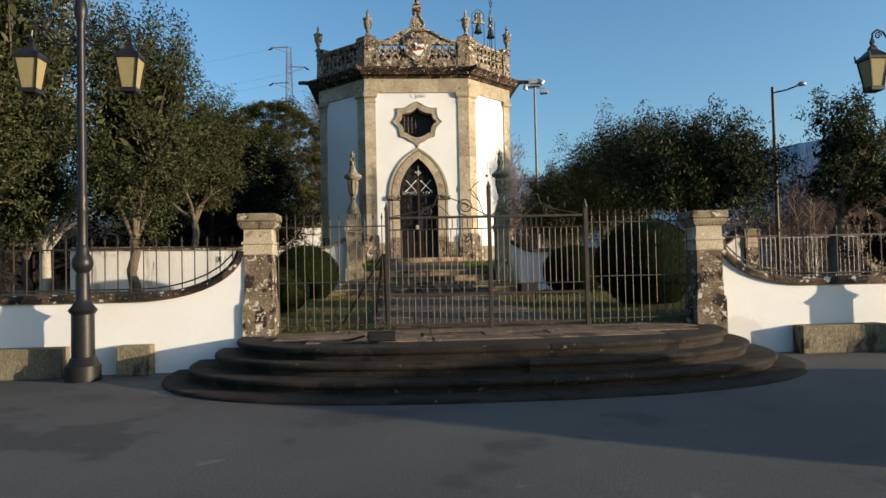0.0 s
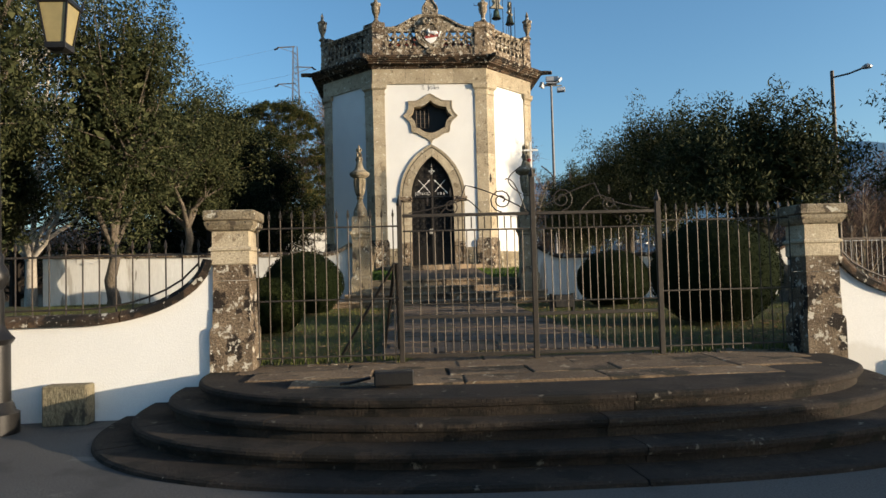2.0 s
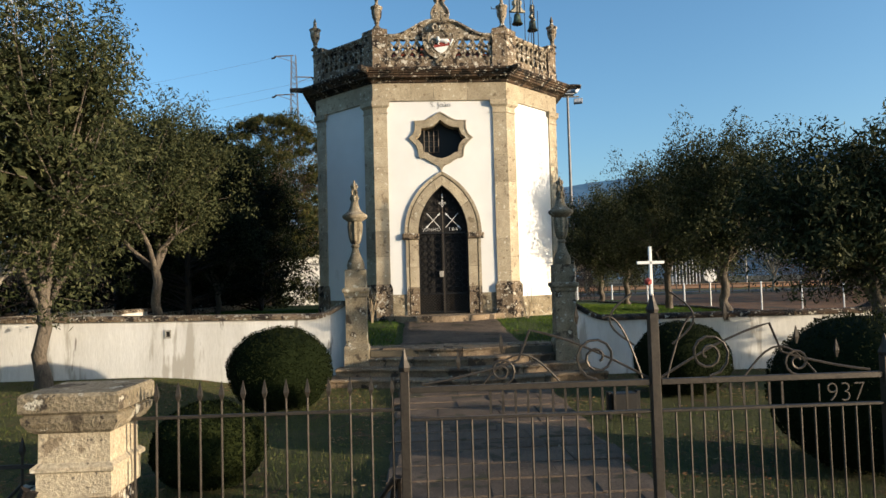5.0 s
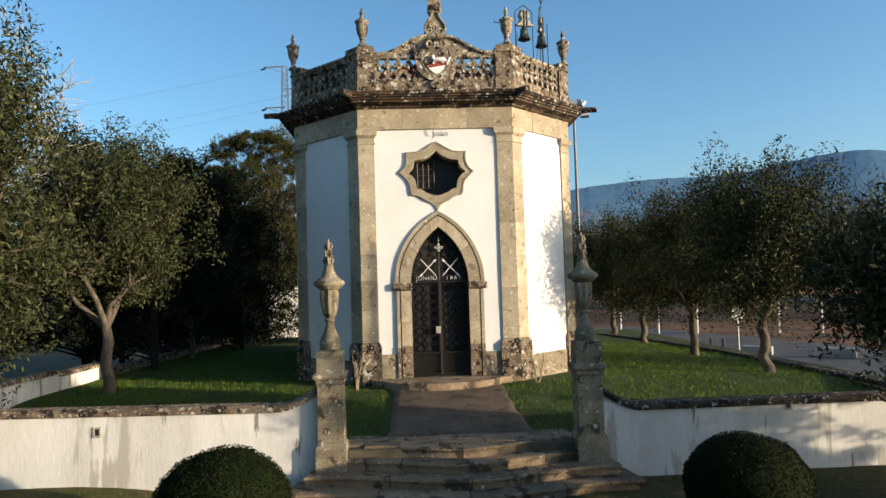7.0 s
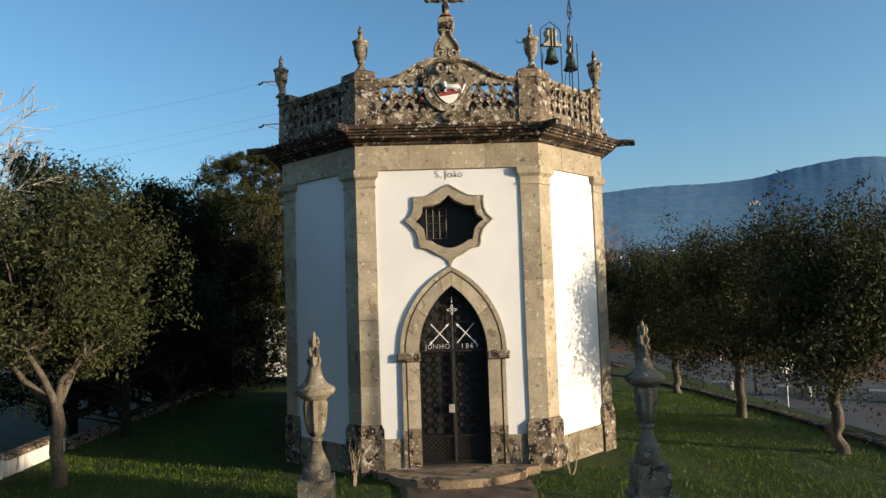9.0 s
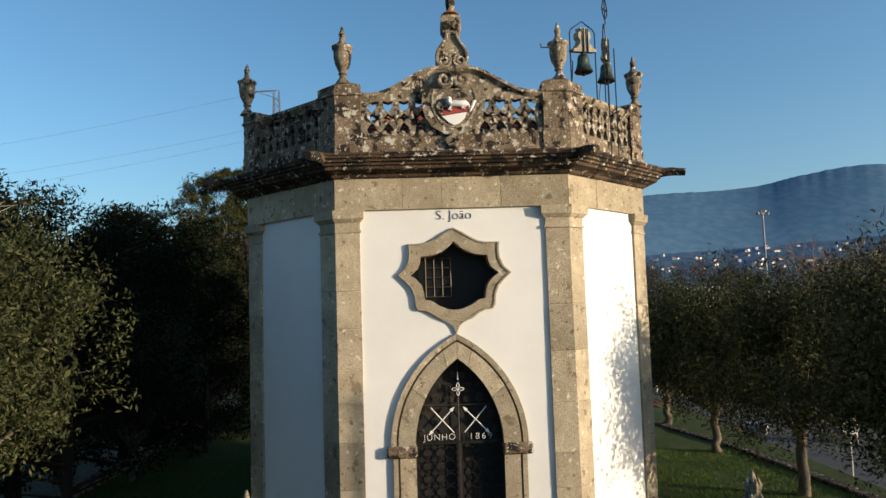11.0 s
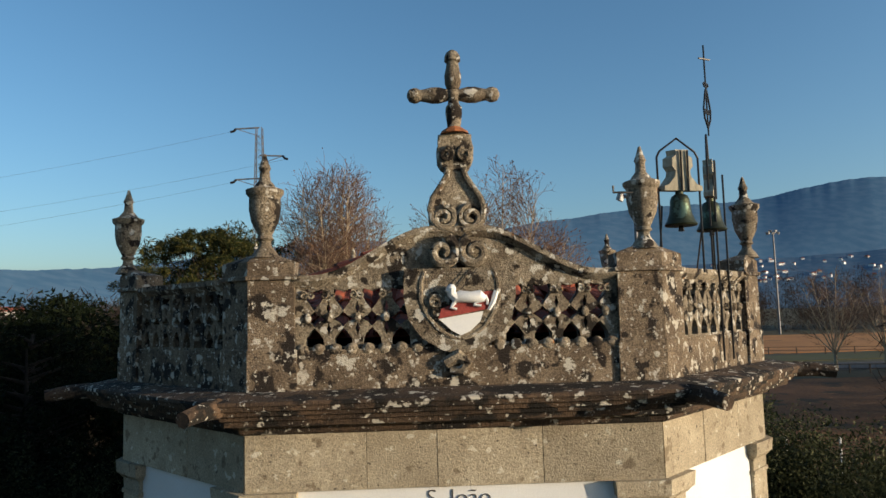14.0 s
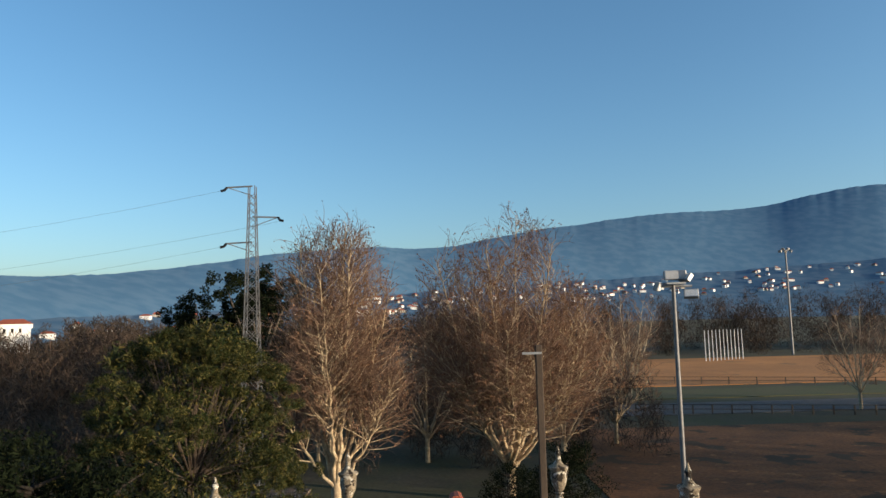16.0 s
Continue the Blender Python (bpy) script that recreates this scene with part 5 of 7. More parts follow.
def gate_leaf(x0, x1, flip, letters, year):
    g = thing("gate_leaf", "closed wrought-iron garden gate leaf with scrolled crest", "gate", pose(0, GY, 0), group="gate leaves")
    for z, h in ((0.50, 0.016), (0.885, 0.017), (1.01, 0.007), (1.745, 0.008), (1.90, 0.016)):
        bm = bmesh.new()
        box(bm, x0, x1, -0.016, 0.016, z - h, z + h, 0.003)
        part("rail", bm, M_gate, g)
    n = 15
    kinds = []
    for z0, z1 in ((1.01, 1.745), (0.885, 1.745), (0.50, 0.885)):
        bm = bmesh.new()
        tube(bm, [(0, 0, z0), (0, 0, z1)], 0.006, 5)
        kinds.append(part("bar", bm, M_gate, g))
    used = set()
    for k in range(n):
        xx = x0 + (x1 - x0) * (k + 1) / (n + 1)
        for q in (k % 2, 2):
            o = kinds[q]
            if q in used:
                o = o.copy()
                scene.collection.objects.link(o)
            used.add(q)
            o.location.x = xx
    # row of letters between the two top rails
    L = x1 - x0
    for u in letters:
        bm = bmesh.new()
        box(bm, x0 + L * u - 0.006, x0 + L * u + 0.006, -0.004, 0.004, 1.758, 1.88)
        part("lettering_bar", bm, M_gate, g)
    if year:
        lettering(year, 0.15, 0.004, M_gate, g, pose(x0 + L * 0.80, -0.005, 1.762, 90, 0, 0), "year_lettering", "wrought-iron year numerals")
    # scrolled crest
    mid = x1 if flip > 0 else x0
    out = x0 if flip > 0 else x1
    w = out - mid
    for pts, r in (([(mid + w * t, 0, 1.92 + 0.30 * (math.sin(math.pi * (0.25 + 0.75 * (1 - t))) if t < 0.55 else (0.42 + 0.5 * (1 - t) - 0.2) * 0.9 * (1 - t) * 2.2)) for t in [k / 20 for k in range(20)]], 0.007),
                   (spiral(mid + w * 0.22, 2.04, 0.12, 1.9, -math.pi / 2, flip=-flip), 0.008),
                   (spiral(mid + w * 0.62, 1.985, 0.075, 1.7, -math.pi / 2, flip=flip), 0.007),
                   ([(mid + w * (0.03 + 0.16 * t), 0, 1.92 + 0.44 * math.sin(math.pi * t * 0.5) * (1 - 0.25 * t)) for t in [k / 10 for k in range(11)]], 0.006),
                   ([(mid + w * (0.06 + 0.10 * math.sin(math.pi * t)), 0, 2.1 + 0.28 * t) for t in [k / 10 for k in range(11)]], 0.006),
                   ([(mid + w * (0.38 + 0.32 * t), 0, 1.92 + 0.15 * math.sin(math.pi * t)) for t in [k / 10 for k in range(11)]], 0.006)):
        bm = bmesh.new()
        tube(bm, pts, r, 5)
        part("scroll", bm, M_gate, g)
    for t, z in ((0.30, 2.22), (0.62, 2.08), (0.8, 2.0)):
        bm = bmesh.new()
        lathe(bm, [(0.005, 0), (0.016, 0.04), (0.002, 0.1)], 4, (mid + w * t, 0, z))
        part("spear_tip", bm, M_gate, g)
    return g


gate_leaf(-0.96, 0.33, 1, [0.33 + 0.052 * k for k in range(12)], "")
gate_leaf(0.39, 1.62, -1, [0.08 + 0.058 * k for k in range(9)], "1937")
for x, top in ((-0.99, 2.0), (0.36, 2.27), (1.65, 2.0)):
    p = thing("gate_post", "grey iron gate post", "post", pose(x, GY, 0), group="gate posts")
    bm = bmesh.new()
    box(bm, -0.025, 0.025, -0.025, 0.025, Z_PLAT + 0.01, top, 0.004)
    part("shaft", bm, M_gate, p)
    bm = bmesh.new()
    lathe(bm, [(0.03, 0), (0.036, 0.02), (0.02, 0.06), (0.004, 0.12)], 6, (0, 0, top))
    part("finial", bm, M_gate, p)
    if top > 2.2:
        bm = bmesh.new()
        box(bm, -0.008, 0.008, -0.008, 0.008, top + 0.06, top + 0.36, 0.002)
        box(bm, -0.075, 0.075, -0.008, 0.008, top + 0.265, top + 0.281, 0.002)
        cross_bar = part("cross", bm, M_white, p, "slim white metal cross")
        bm = bmesh.new()
        bmesh.ops.create_icosphere(bm, subdivisions=1, radius=0.022, matrix=Matrix.Translation((-0.02, -0.012, top + 0.17)))
        part("red_flower", bm, M_red, cross_bar, "small faded red flower")
# leaning prop behind the fence
pr = thing("iron_prop", "dark iron stays propping the gate post from the lawn", "stay", pose(-1.05, GY + 0.05, Z_PLAT))
for a, b in (((0, 0.02, 1.0), (-0.62, 0.75, 0.0)), ((0, 0.02, 1.0), (-0.15, 0.95, 0.0)), ((0.02, 0.02, 1.0), (0.02, 0.8, 0.0))):
    bm = bmesh.new()
    tube(bm, [a, b], 0.016, 6)
    part("stay", bm, M_iron, pr)


def rail_on_wall(x0, x1, y, top, label):
    f = thing("wall_railing", label, "railing", pose(0, y, 0), group="wall railings")
    n = int(abs(x1 - x0) / 0.16)
    s = 1 if x1 > x0 else -1
    pts = []
    for k in range(n):
        d = (k + 0.5) * 0.16
        x = x0 + s * d
        bm = bmesh.new()
        picket(bm, x, 0, top(d) - 0.02, 1.62, 0.008)
        part("picket", bm, M_iron, f)
        pts.append((x, 0, top(d) + 0.05))
    bm = bmesh.new()
    tube(bm, pts, 0.011, 5)
    part("lower_rail", bm, M_iron, f)
    bm = bmesh.new()
    box(bm, min(x0, x1), max(x0, x1), -0.01, 0.01, 1.56, 1.58)
    part("upper_rail", bm, M_iron, f)


rail_on_wall(-2.9, -13, -14.69, wall_top, "dark iron railing with spear tips on the street wall")
rail_on_wall(3.53, 13.5, -14.6, wall_top, "dark iron railing with spear tips on the street wall")


# ---------------------------------------------------------------- terrace stair, urn pillars, path
def stair_edge(k, t):
    """The front of garden step k at t in -1..1: bowed forward in the middle, flared at the ends."""
    half = 1.88 + 0.26 * k
    return half * t, -5.12 - 0.31 * k - 0.30 * math.cos(math.pi * t * 1.0) * (1 - 0.3 * abs(t)) + 0.12


Z_LOW = 0.60
RISE = (Z_TOP - Z_LOW) / 4
bm = bmesh.new()
box(bm, -1.75, 1.78, -5.0, -4.2, 0.2, Z_TOP - 0.03)
inner = tagged(part("garden_steps", bm, M_mortar), "worn granite steps curving up to the chapel terrace", "steps", kind="structure")
for k in range(4):
    z1 = Z_TOP - RISE * k
    cuts = [-1, -0.52 + random.uniform(-0.1, 0.1), 0.02 + random.uniform(-0.1, 0.1), 0.5 + random.uniform(-0.1, 0.1), 1]
    for a, b in zip(cuts, cuts[1:]):
        bm = bmesh.new()
        loops = []
        for q in range(9):
            t = a + (b - a) * q / 8
            t += 0.003 if q == 0 else -0.003 if q == 8 else 0
            x, y = stair_edge(k, t)
            prof = [(0.7, z1 - 0.06), (0.7, z1), (0.03, z1), (0.005, z1 - 0.012), (0, z1 - 0.035), (0.012, z1 - 0.055), (0.04, z1 - 0.06), (0.045, z1 - RISE - 0.03), (0.2, z1 - RISE - 0.03)]
            loops.append([bm.verts.new((x * (1 - 0.06 * o) + 0.01, y + o, z)) for o, z in prof])
        for s, t2 in zip(loops, loops[1:]):
            for i in range(9):
                j = (i + 1) % 9
                bm.faces.new((s[i], s[j], t2[j], t2[i]))
        bm.faces.new(loops[0])
        bm.faces.new(list(reversed(loops[-1])))
        part("step_stone", bm, M_gardenstep, inner)


def urn_pillar(x, y):
    p = thing("urn_pillar", "tall granite pillar carrying a carved stone urn", "pillar", pose(x, y, Z_LOW), group="urn pillars")
    bm = bmesh.new()
    lathe(bm, [(0.235, -0.2), (0.235, 0.66), (0.225, 0.7), (0.20, 0.74), (0.195, 1.62), (0.215, 1.65)], 4, square=True)
    part("shaft", bm, M_pillar, p, "square granite shaft patched with lichen")
    bm = bmesh.new()
    lathe(bm, [(0.215, 1.65), (0.215, 1.70), (0.25, 1.74), (0.25, 1.80), (0.2, 1.82), (0.195, 2.15), (0.2, 2.16)], 4, square=True)
    part("cap", bm, M_pillar, p, "moulded cap with lichened block")
    # foot, waist, lobed bowl under a wide lip, concave lid
    bm = bmesh.new()
    lathe(bm, [(0.165, 2.16), (0.17, 2.26), (0.15, 2.33), (0.10, 2.43), (0.07, 2.53), (0.062, 2.58), (0.085, 2.60), (0.085, 2.63), (0.06, 2.65)], 14)
    urn = part("urn", bm, M_pillar, p, "turned stone urn with lobed bowl and wide lip", smooth=True)
    bm = bmesh.new()
    rings = []
    for r, z in ((0.06, 2.65), (0.095, 2.70), (0.118, 2.80), (0.132, 2.93), (0.138, 3.04), (0.12, 3.09)):
        rings.append([bm.verts.new((r * (1 + 0.09 * math.cos(8 * t)) * math.cos(t), r * (1 + 0.09 * math.cos(8 * t)) * math.sin(t), z)) for t in [2 * math.pi * k / 32 for k in range(32)]])
    for lo, hi in zip(rings, rings[1:]):
        for k in range(32):
            bm.faces.new((lo[k], lo[(k + 1) % 32], hi[(k + 1) % 32], hi[k]))
    bm.faces.new(list(reversed(rings[0])))
    bm.faces.new(rings[-1])
    part("bowl", bm, M_pillar, urn, smooth=True)
    bm = bmesh.new()
    lathe(bm, [(0.12, 3.085), (0.17, 3.11), (0.185, 3.13), (0.225, 3.15), (0.245, 3.185), (0.24, 3.22), (0.2, 3.245), (0.15, 3.28), (0.11, 3.33), (0.085, 3.40), (0.07, 3.48)], 18)
    part("lid", bm, M_pillar, urn, smooth=True)
    # flame of three tiers of pointed leaves
    bm = bmesh.new()
    lathe(bm, [(0.062, 3.48), (0.05, 3.56), (0.042, 3.70), (0.03, 3.82), (0.01, 3.90)], 8)
    flame = part("flame_finial", bm, M_pillar, p, "carved flame finial")
    for tier, (z, r, h) in enumerate(((3.48, 0.05, 0.14), (3.60, 0.046, 0.13), (3.72, 0.038, 0.12))):
        for k in range(4):
            t = 2 * math.pi * (k + 0.5 * (tier % 2)) / 4
            bm = bmesh.new()
            tube(bm, [(r * math.cos(t), r * math.sin(t), z), (r * 1.35 * math.cos(t), r * 1.35 * math.sin(t), z + h * 0.5), (r * 1.15 * math.cos(t), r * 1.15 * math.sin(t), z + h)], [0.018, 0.026, 0.005], 5)
            part("carved_leaf", bm, M_pillar, flame)


urn_pillar(-2.0, -4.95)
urn_pillar(2.04, -4.95)
# path to the chapel, and the half-round threshold
pathway = new("path", None)
tagged(pathway, "worn stone-flagged path from gate to chapel", "path", kind="structure")


def trodden(name, half, y0, y1, height, label):
    """A worn path surface with ragged edges and small hollows."""
    nx, ny = 26, int((y1 - y0) * 9)
    verts = []
    for b in range(ny + 1):
        y = y0 + (y1 - y0) * b / ny
        for a in range(nx + 1):
            w = half + 0.10 * noise.noise(Vector((0, y * 1.3, 5 if a > nx / 2 else 9)))
            x = -w + 2 * w * a / nx
            rim = -0.05 if a in (0, nx) or b in (0, ny) else 0.0
            verts.append((x + 0.05, y, height(y) + 0.026 + rim + 0.012 * noise.noise(Vector((x * 3, y * 3, 0))) + 0.01 * noise.noise(Vector((x * 9, y * 9, 2)))))
    faces = [(b * (nx + 1) + a, b * (nx + 1) + a + 1, (b + 1) * (nx + 1) + a + 1, (b + 1) * (nx + 1) + a) for b in range(ny) for a in range(nx)]
    raw(name, verts, faces, M_path, pathway, label, smooth=True)


trodden("lower_path", 1.3, -14.35, -6.3, Z_GARDEN_AT, "trodden brown stone and earth")
trodden("upper_path", 1.22, -4.35, -0.6, lambda y: lawn_height(0, y), "trodden brown stone and earth")
yy = -14.3
while yy < -6.5:
    d = random.uniform(0.42, 0.62)
    x = -1.22 + random.uniform(-0.06, 0.1)
    while x < 1.2:
        l = min(random.uniform(0.55, 1.05), 1.36 - x)
        flag(x, x + l, yy, yy + d, Z_GARDEN_AT(yy + d / 2) + 0.042, M_path, pathway)
        x += l
    yy += d
y = -4.92
for row in range(2):
    d = random.uniform(0.26, 0.34)
    x = -1.5
    while x < 1.45:
        l = min(random.uniform(0.35, 0.8), 1.55 - x)
        flag(x, x + l, y, y + d, Z_TOP + 0.008 + random.uniform(-0.004, 0.004), M_gardenstep, pathway)
        x += l
    y += d
bm = bmesh.new()
pts = [(-1.55, -0.1), (-1.55, -0.25)] + [(1.3 * math.cos(radians(a)) - 0.05, -0.3 + 0.75 * math.sin(radians(a))) for a in range(186, 355, 8)] + [(1.5, -0.25), (1.5, -0.1)]
plate(bm, pts, [], lambda u, v, w: (u, v, 1.30 + w), 0.33)
tagged(part("threshold", bm, M_gardenstep), "half-round granite step before the chapel door", "step", kind="structure")


# ---------------------------------------------------------------- street lamps and benches
def street_lamp(x, y, turn=0):
    p = thing("street_lamp", "black cast-iron street lamp with twin amber lanterns", "street lamp", pose(x, y, Z_STREET, 0, 0, turn), group="street lamps")
    bm = bmesh.new()
    lathe(bm, [(0.20, 0), (0.20, 0.18), (0.17, 0.2), (0.15, 0.26), (0.13, 0.28), (0.128, 0.78), (0.145, 0.8), (0.165, 0.83), (0.13, 0.87), (0.09, 0.93), (0.08, 0.97), (0.078, 1.24), (0.07, 1.27), (0.11, 1.33), (0.12, 1.38), (0.11, 1.44), (0.075, 1.50), (0.08, 1.56), (0.06, 1.6)], 16)
    part("base", bm, M_blackiron, p, smooth=True)
    bm = bmesh.new()
    lathe(bm, [(0.06, 1.6), (0.056, 2.0), (0.065, 2.03), (0.05, 2.08), (0.065, 2.14), (0.05, 2.2), (0.048, 3.5), (0.045, 4.2), (0.05, 4.28), (0.075, 4.36), (0.08, 4.44), (0.06, 4.53), (0.04, 4.58), (0.035, 4.95)], 12)
    part("shaft", bm, M_blackiron, p, "turned black shaft with chipped paint", smooth=True)
    bm = bmesh.new()
    lathe(bm, [(0.035, 4.95), (0.075, 5.0), (0.06, 5.08), (0.02, 5.15), (0.03, 5.2), (0.005, 5.28)], 8)
    part("finial", bm, M_blackiron, p)
    for s in (-1, 1):
        bm = bmesh.new()
        tube(bm, [(s * 0.04, 0, 4.08), (s * 0.12, 0, 4.0), (s * 0.24, 0, 4.0), (s * 0.34, 0, 4.08), (s * 0.42, 0, 4.2), (s * 0.5, 0, 4.23), (s * 0.565, 0, 4.18), (s * 0.575, 0, 4.08)], 0.014, 6)
        tube(bm, [(s * 0.18 + 0.10 * math.cos(a), 0, 4.14 + 0.10 * math.sin(a)) for a in [2 * math.pi * k / 16 for k in range(16)]], 0.012, 5, closed=True)
        tube(bm, spiral(s * 0.49, 4.15, 0.05, 1.3, 0, flip=-s), 0.009, 5)
        part("arm", bm, M_blackiron, p, "scrolled iron arm")
        cx = s * 0.575
        hub = part("lantern_roof", *(lambda b: (lathe(b, [(0.012, 4.12), (0.035, 4.06), (0.02, 4.03), (0.055, 3.99), (0.06, 3.96), (0.18, 3.87), (0.2, 3.85), (0.2, 3.82), (0.17, 3.815)], 4, (cx, 0, 0)), (b, M_blackiron))[1])(bmesh.new()), p, "black pitched lantern roof")
        for k in range(4):
            a = 2 * math.pi * (k + 0.5) / 4
            bm = bmesh.new()
            tube(bm, [(cx + 0.19 * math.cos(a), 0.19 * math.sin(a), 3.83), (cx + 0.21 * math.cos(a), 0.21 * math.sin(a), 3.92)], [0.018, 0.006], 4)
            part("crest_spike", bm, M_blackiron, hub)
            bm = bmesh.new()
            tube(bm, [(cx + 0.178 * math.cos(a), 0.178 * math.sin(a), 3.82), (cx + 0.112 * math.cos(a), 0.112 * math.sin(a), 3.47)], 0.011, 4)
            part("corner_bar", bm, M_blackiron, p)
        bm = bmesh.new()
        lathe(bm, [(0.06, 3.40), (0.125, 3.42), (0.13, 3.47), (0.11, 3.475)], 4, (cx, 0, 0))
        part("lantern_foot", bm, M_blackiron, p)
        bm = bmesh.new()
        lathe(bm, [(0.106, 3.474), (0.170, 3.816)], 4, (cx, 0, 0))
        part("glass", bm, M_amber, p, "milky amber glass")


street_lamp(-4.59, -15.3)
street_lamp(5.98, -15.2)


def bench(x0, x1, y0, y1, h, label):
    b = thing("stone_bench", label, "bench", pose((x0 + x1) / 2, (y0 + y1) / 2, Z_STREET), group="stone benches")
    w, d = (x1 - x0) / 2, (y1 - y0) / 2
    bm = bmesh.new()
    box(bm, -w, w, -d, d, 0, h - 0.03, 0.012)
    part("block", bm, M_bench, b)
    return b


bench(-4.30, -3.90, -15.08, -14.89, 0.40, "short weathered stone bench block by the wall")
bench(-8.6, -4.92, -15.12, -14.89, 0.40, "long low weathered stone bench along the wall")
bench(4.42, 5.6, -15.02, -14.78, 0.40, "low weathered stone bench along the wall")
bench(5.9, 8.4, -15.02, -14.78, 0.40, "low weathered stone bench along the wall")

# floodlight lying on the landing's edge
fx = thing("ground_spotlight", "black box spotlight on a bracket at the landing edge", "spotlight", pose(-1.05, -16.2, Z_PLAT + 0.02, 0, 0, 3))
bm = bmesh.new()
box(bm, -0.155, 0.155, -0.08, 0.08, 0.0, 0.11, 0.012)
part("housing", bm, M_blackiron, fx)
bm = bmesh.new()
tube(bm, [(-0.18, 0, 0.06), (-0.34, 0.05, 0.02), (-0.42, 0.06, 0.012)], 0.014, 5)
part("bracket", bm, M_blackiron, fx)

lawn_spot = thing("lawn_spotlight", "black box spotlight on two short legs standing on the lawn", "spotlight", pose(1.94, -8.92, 0.53, 0, 0, 8))
bm = bmesh.new()
box(bm, -0.17, 0.17, -0.1, 0.1, 0.12, 0.36, 0.015)
part("housing", bm, M_blackiron, lawn_spot)
for x in (-0.21, 0.21):
    bm = bmesh.new()
    box(bm, x - 0.025, x + 0.025, -0.04, 0.04, 0.0, 0.38, 0.006)
    part("leg", bm, M_blackiron, lawn_spot)
bm = bmesh.new()
box(bm, -0.14, 0.14, 0.1, 0.106, 0.15, 0.33)
part("lens", bm, M_pane, lawn_spot)

# ---------------------------------------------------------------- plants
def branch_mesh(segs):
    """Tapered limbs: segs hold (points, radii); returns vertices and faces, six-sided or thinner."""
    verts, faces = [], []
    for pts, rs in segs:
        sides = 7 if rs[0] > 0.05 else 4 if rs[0] > 0.012 else 3
        ref = None
        base = len(verts)
        n = len(pts)
        for i, p in enumerate(pts):
            d = (pts[min(i + 1, n - 1)] - pts[max(i - 1, 0)]).normalized()
            if ref is None:
                ref = d.orthogonal().normalized()
            u = ref - d * ref.dot(d)
            u = u.normalized() if u.length > 1e-4 else d.orthogonal().normalized()
            ref = u
            w = d.cross(u)
            for k in range(sides):
                a = 2 * math.pi * k / sides
                q = p + (u * math.cos(a) + w * math.sin(a)) * rs[i]
                verts.append((q.x, q.y, q.z))
        for i in range(n - 1):
            for k in range(sides):
                j = (k + 1) % sides
                faces.append((base + i * sides + k, base + i * sides + j, base + (i + 1) * sides + j, base + (i + 1) * sides + k))
    return verts, faces


def grow(rng, p, d, length, r, level, top, segs, tips, spread=0.7, up=0.1, kids=3, wig=0.25, shrink=0.68):
    """One limb and its twigs, by chance; collects segments and twig ends."""
    n = 6 if level == 0 else 4 if level < 3 else 2
    pts, rs = [p.copy()], [r]
    dd = d.copy()
    for k in range(n):
        dd = (dd + Vector((rng.uniform(-wig, wig), rng.uniform(-wig, wig), rng.uniform(-wig, wig) + up))).normalized()
        p = p + dd * length / n
        pts.append(p.copy())
        rs.append(r * (1 - 0.45 * (k + 1) / n))
    segs.append((pts, rs))
    if level >= top:
        tips.append((p.copy(), dd.copy()))
        return
    m = kids + (rng.random() < 0.5)
    for k in range(m):
        at = rng.randint(max(1, n - 3), n) if k else n
        side = dd.orthogonal().normalized()
        side.rotate(Euler((0, 0, 0)))
        q = Matrix.Rotation(rng.uniform(0, 6.283), 3, dd) @ side
        nd = (dd + q * spread * rng.uniform(0.6, 1.3)).normalized()
        grow(rng, pts[at].copy(), nd, length * shrink * rng.uniform(0.8, 1.2), rs[at] * 0.72, level + 1, top, segs, tips, spread, up, kids, wig, shrink)


def leaf_cloud(rng, spots, per, spread, size, aspect=0.32, droop=0.0):
    """Many small leaves, each a bent blade of two triangles, strewn round the given spots."""
    n = len(spots) * per
    g = np.random.RandomState(rng.randint(0, 10 ** 6))
    c = np.repeat(np.array([tuple(s) for s in spots]), per, axis=0)
    off = g.normal(0, 1, (n, 3))
    off *= (spread * g.uniform(0.2, 1.0, (n, 1)) ** 0.6) / np.maximum(np.linalg.norm(off, axis=1, keepdims=True), 1e-6)
    c = c + off
    a = g.normal(0, 1, (n, 3))
    a[:, 2] += 0.3 - droop
    a /= np.linalg.norm(a, axis=1, keepdims=True)
    b = np.cross(a, g.normal(0, 1, (n, 3)))
    b /= np.maximum(np.linalg.norm(b, axis=1, keepdims=True), 1e-6)
    L = size * g.uniform(0.6, 1.3, (n, 1))
    v = np.empty((n, 4, 3))
    v[:, 0], v[:, 1], v[:, 2], v[:, 3] = c - a * L * 0.5, c + b * L * aspect * 0.5, c + a * L * 0.5, c - b * L * aspect * 0.5
    me_v = v.reshape(-1, 3)
    f = np.arange(n * 4).reshape(-1, 4)
    return [tuple(x) for x in me_v.tolist()], [tuple(x) for x in f.tolist()]


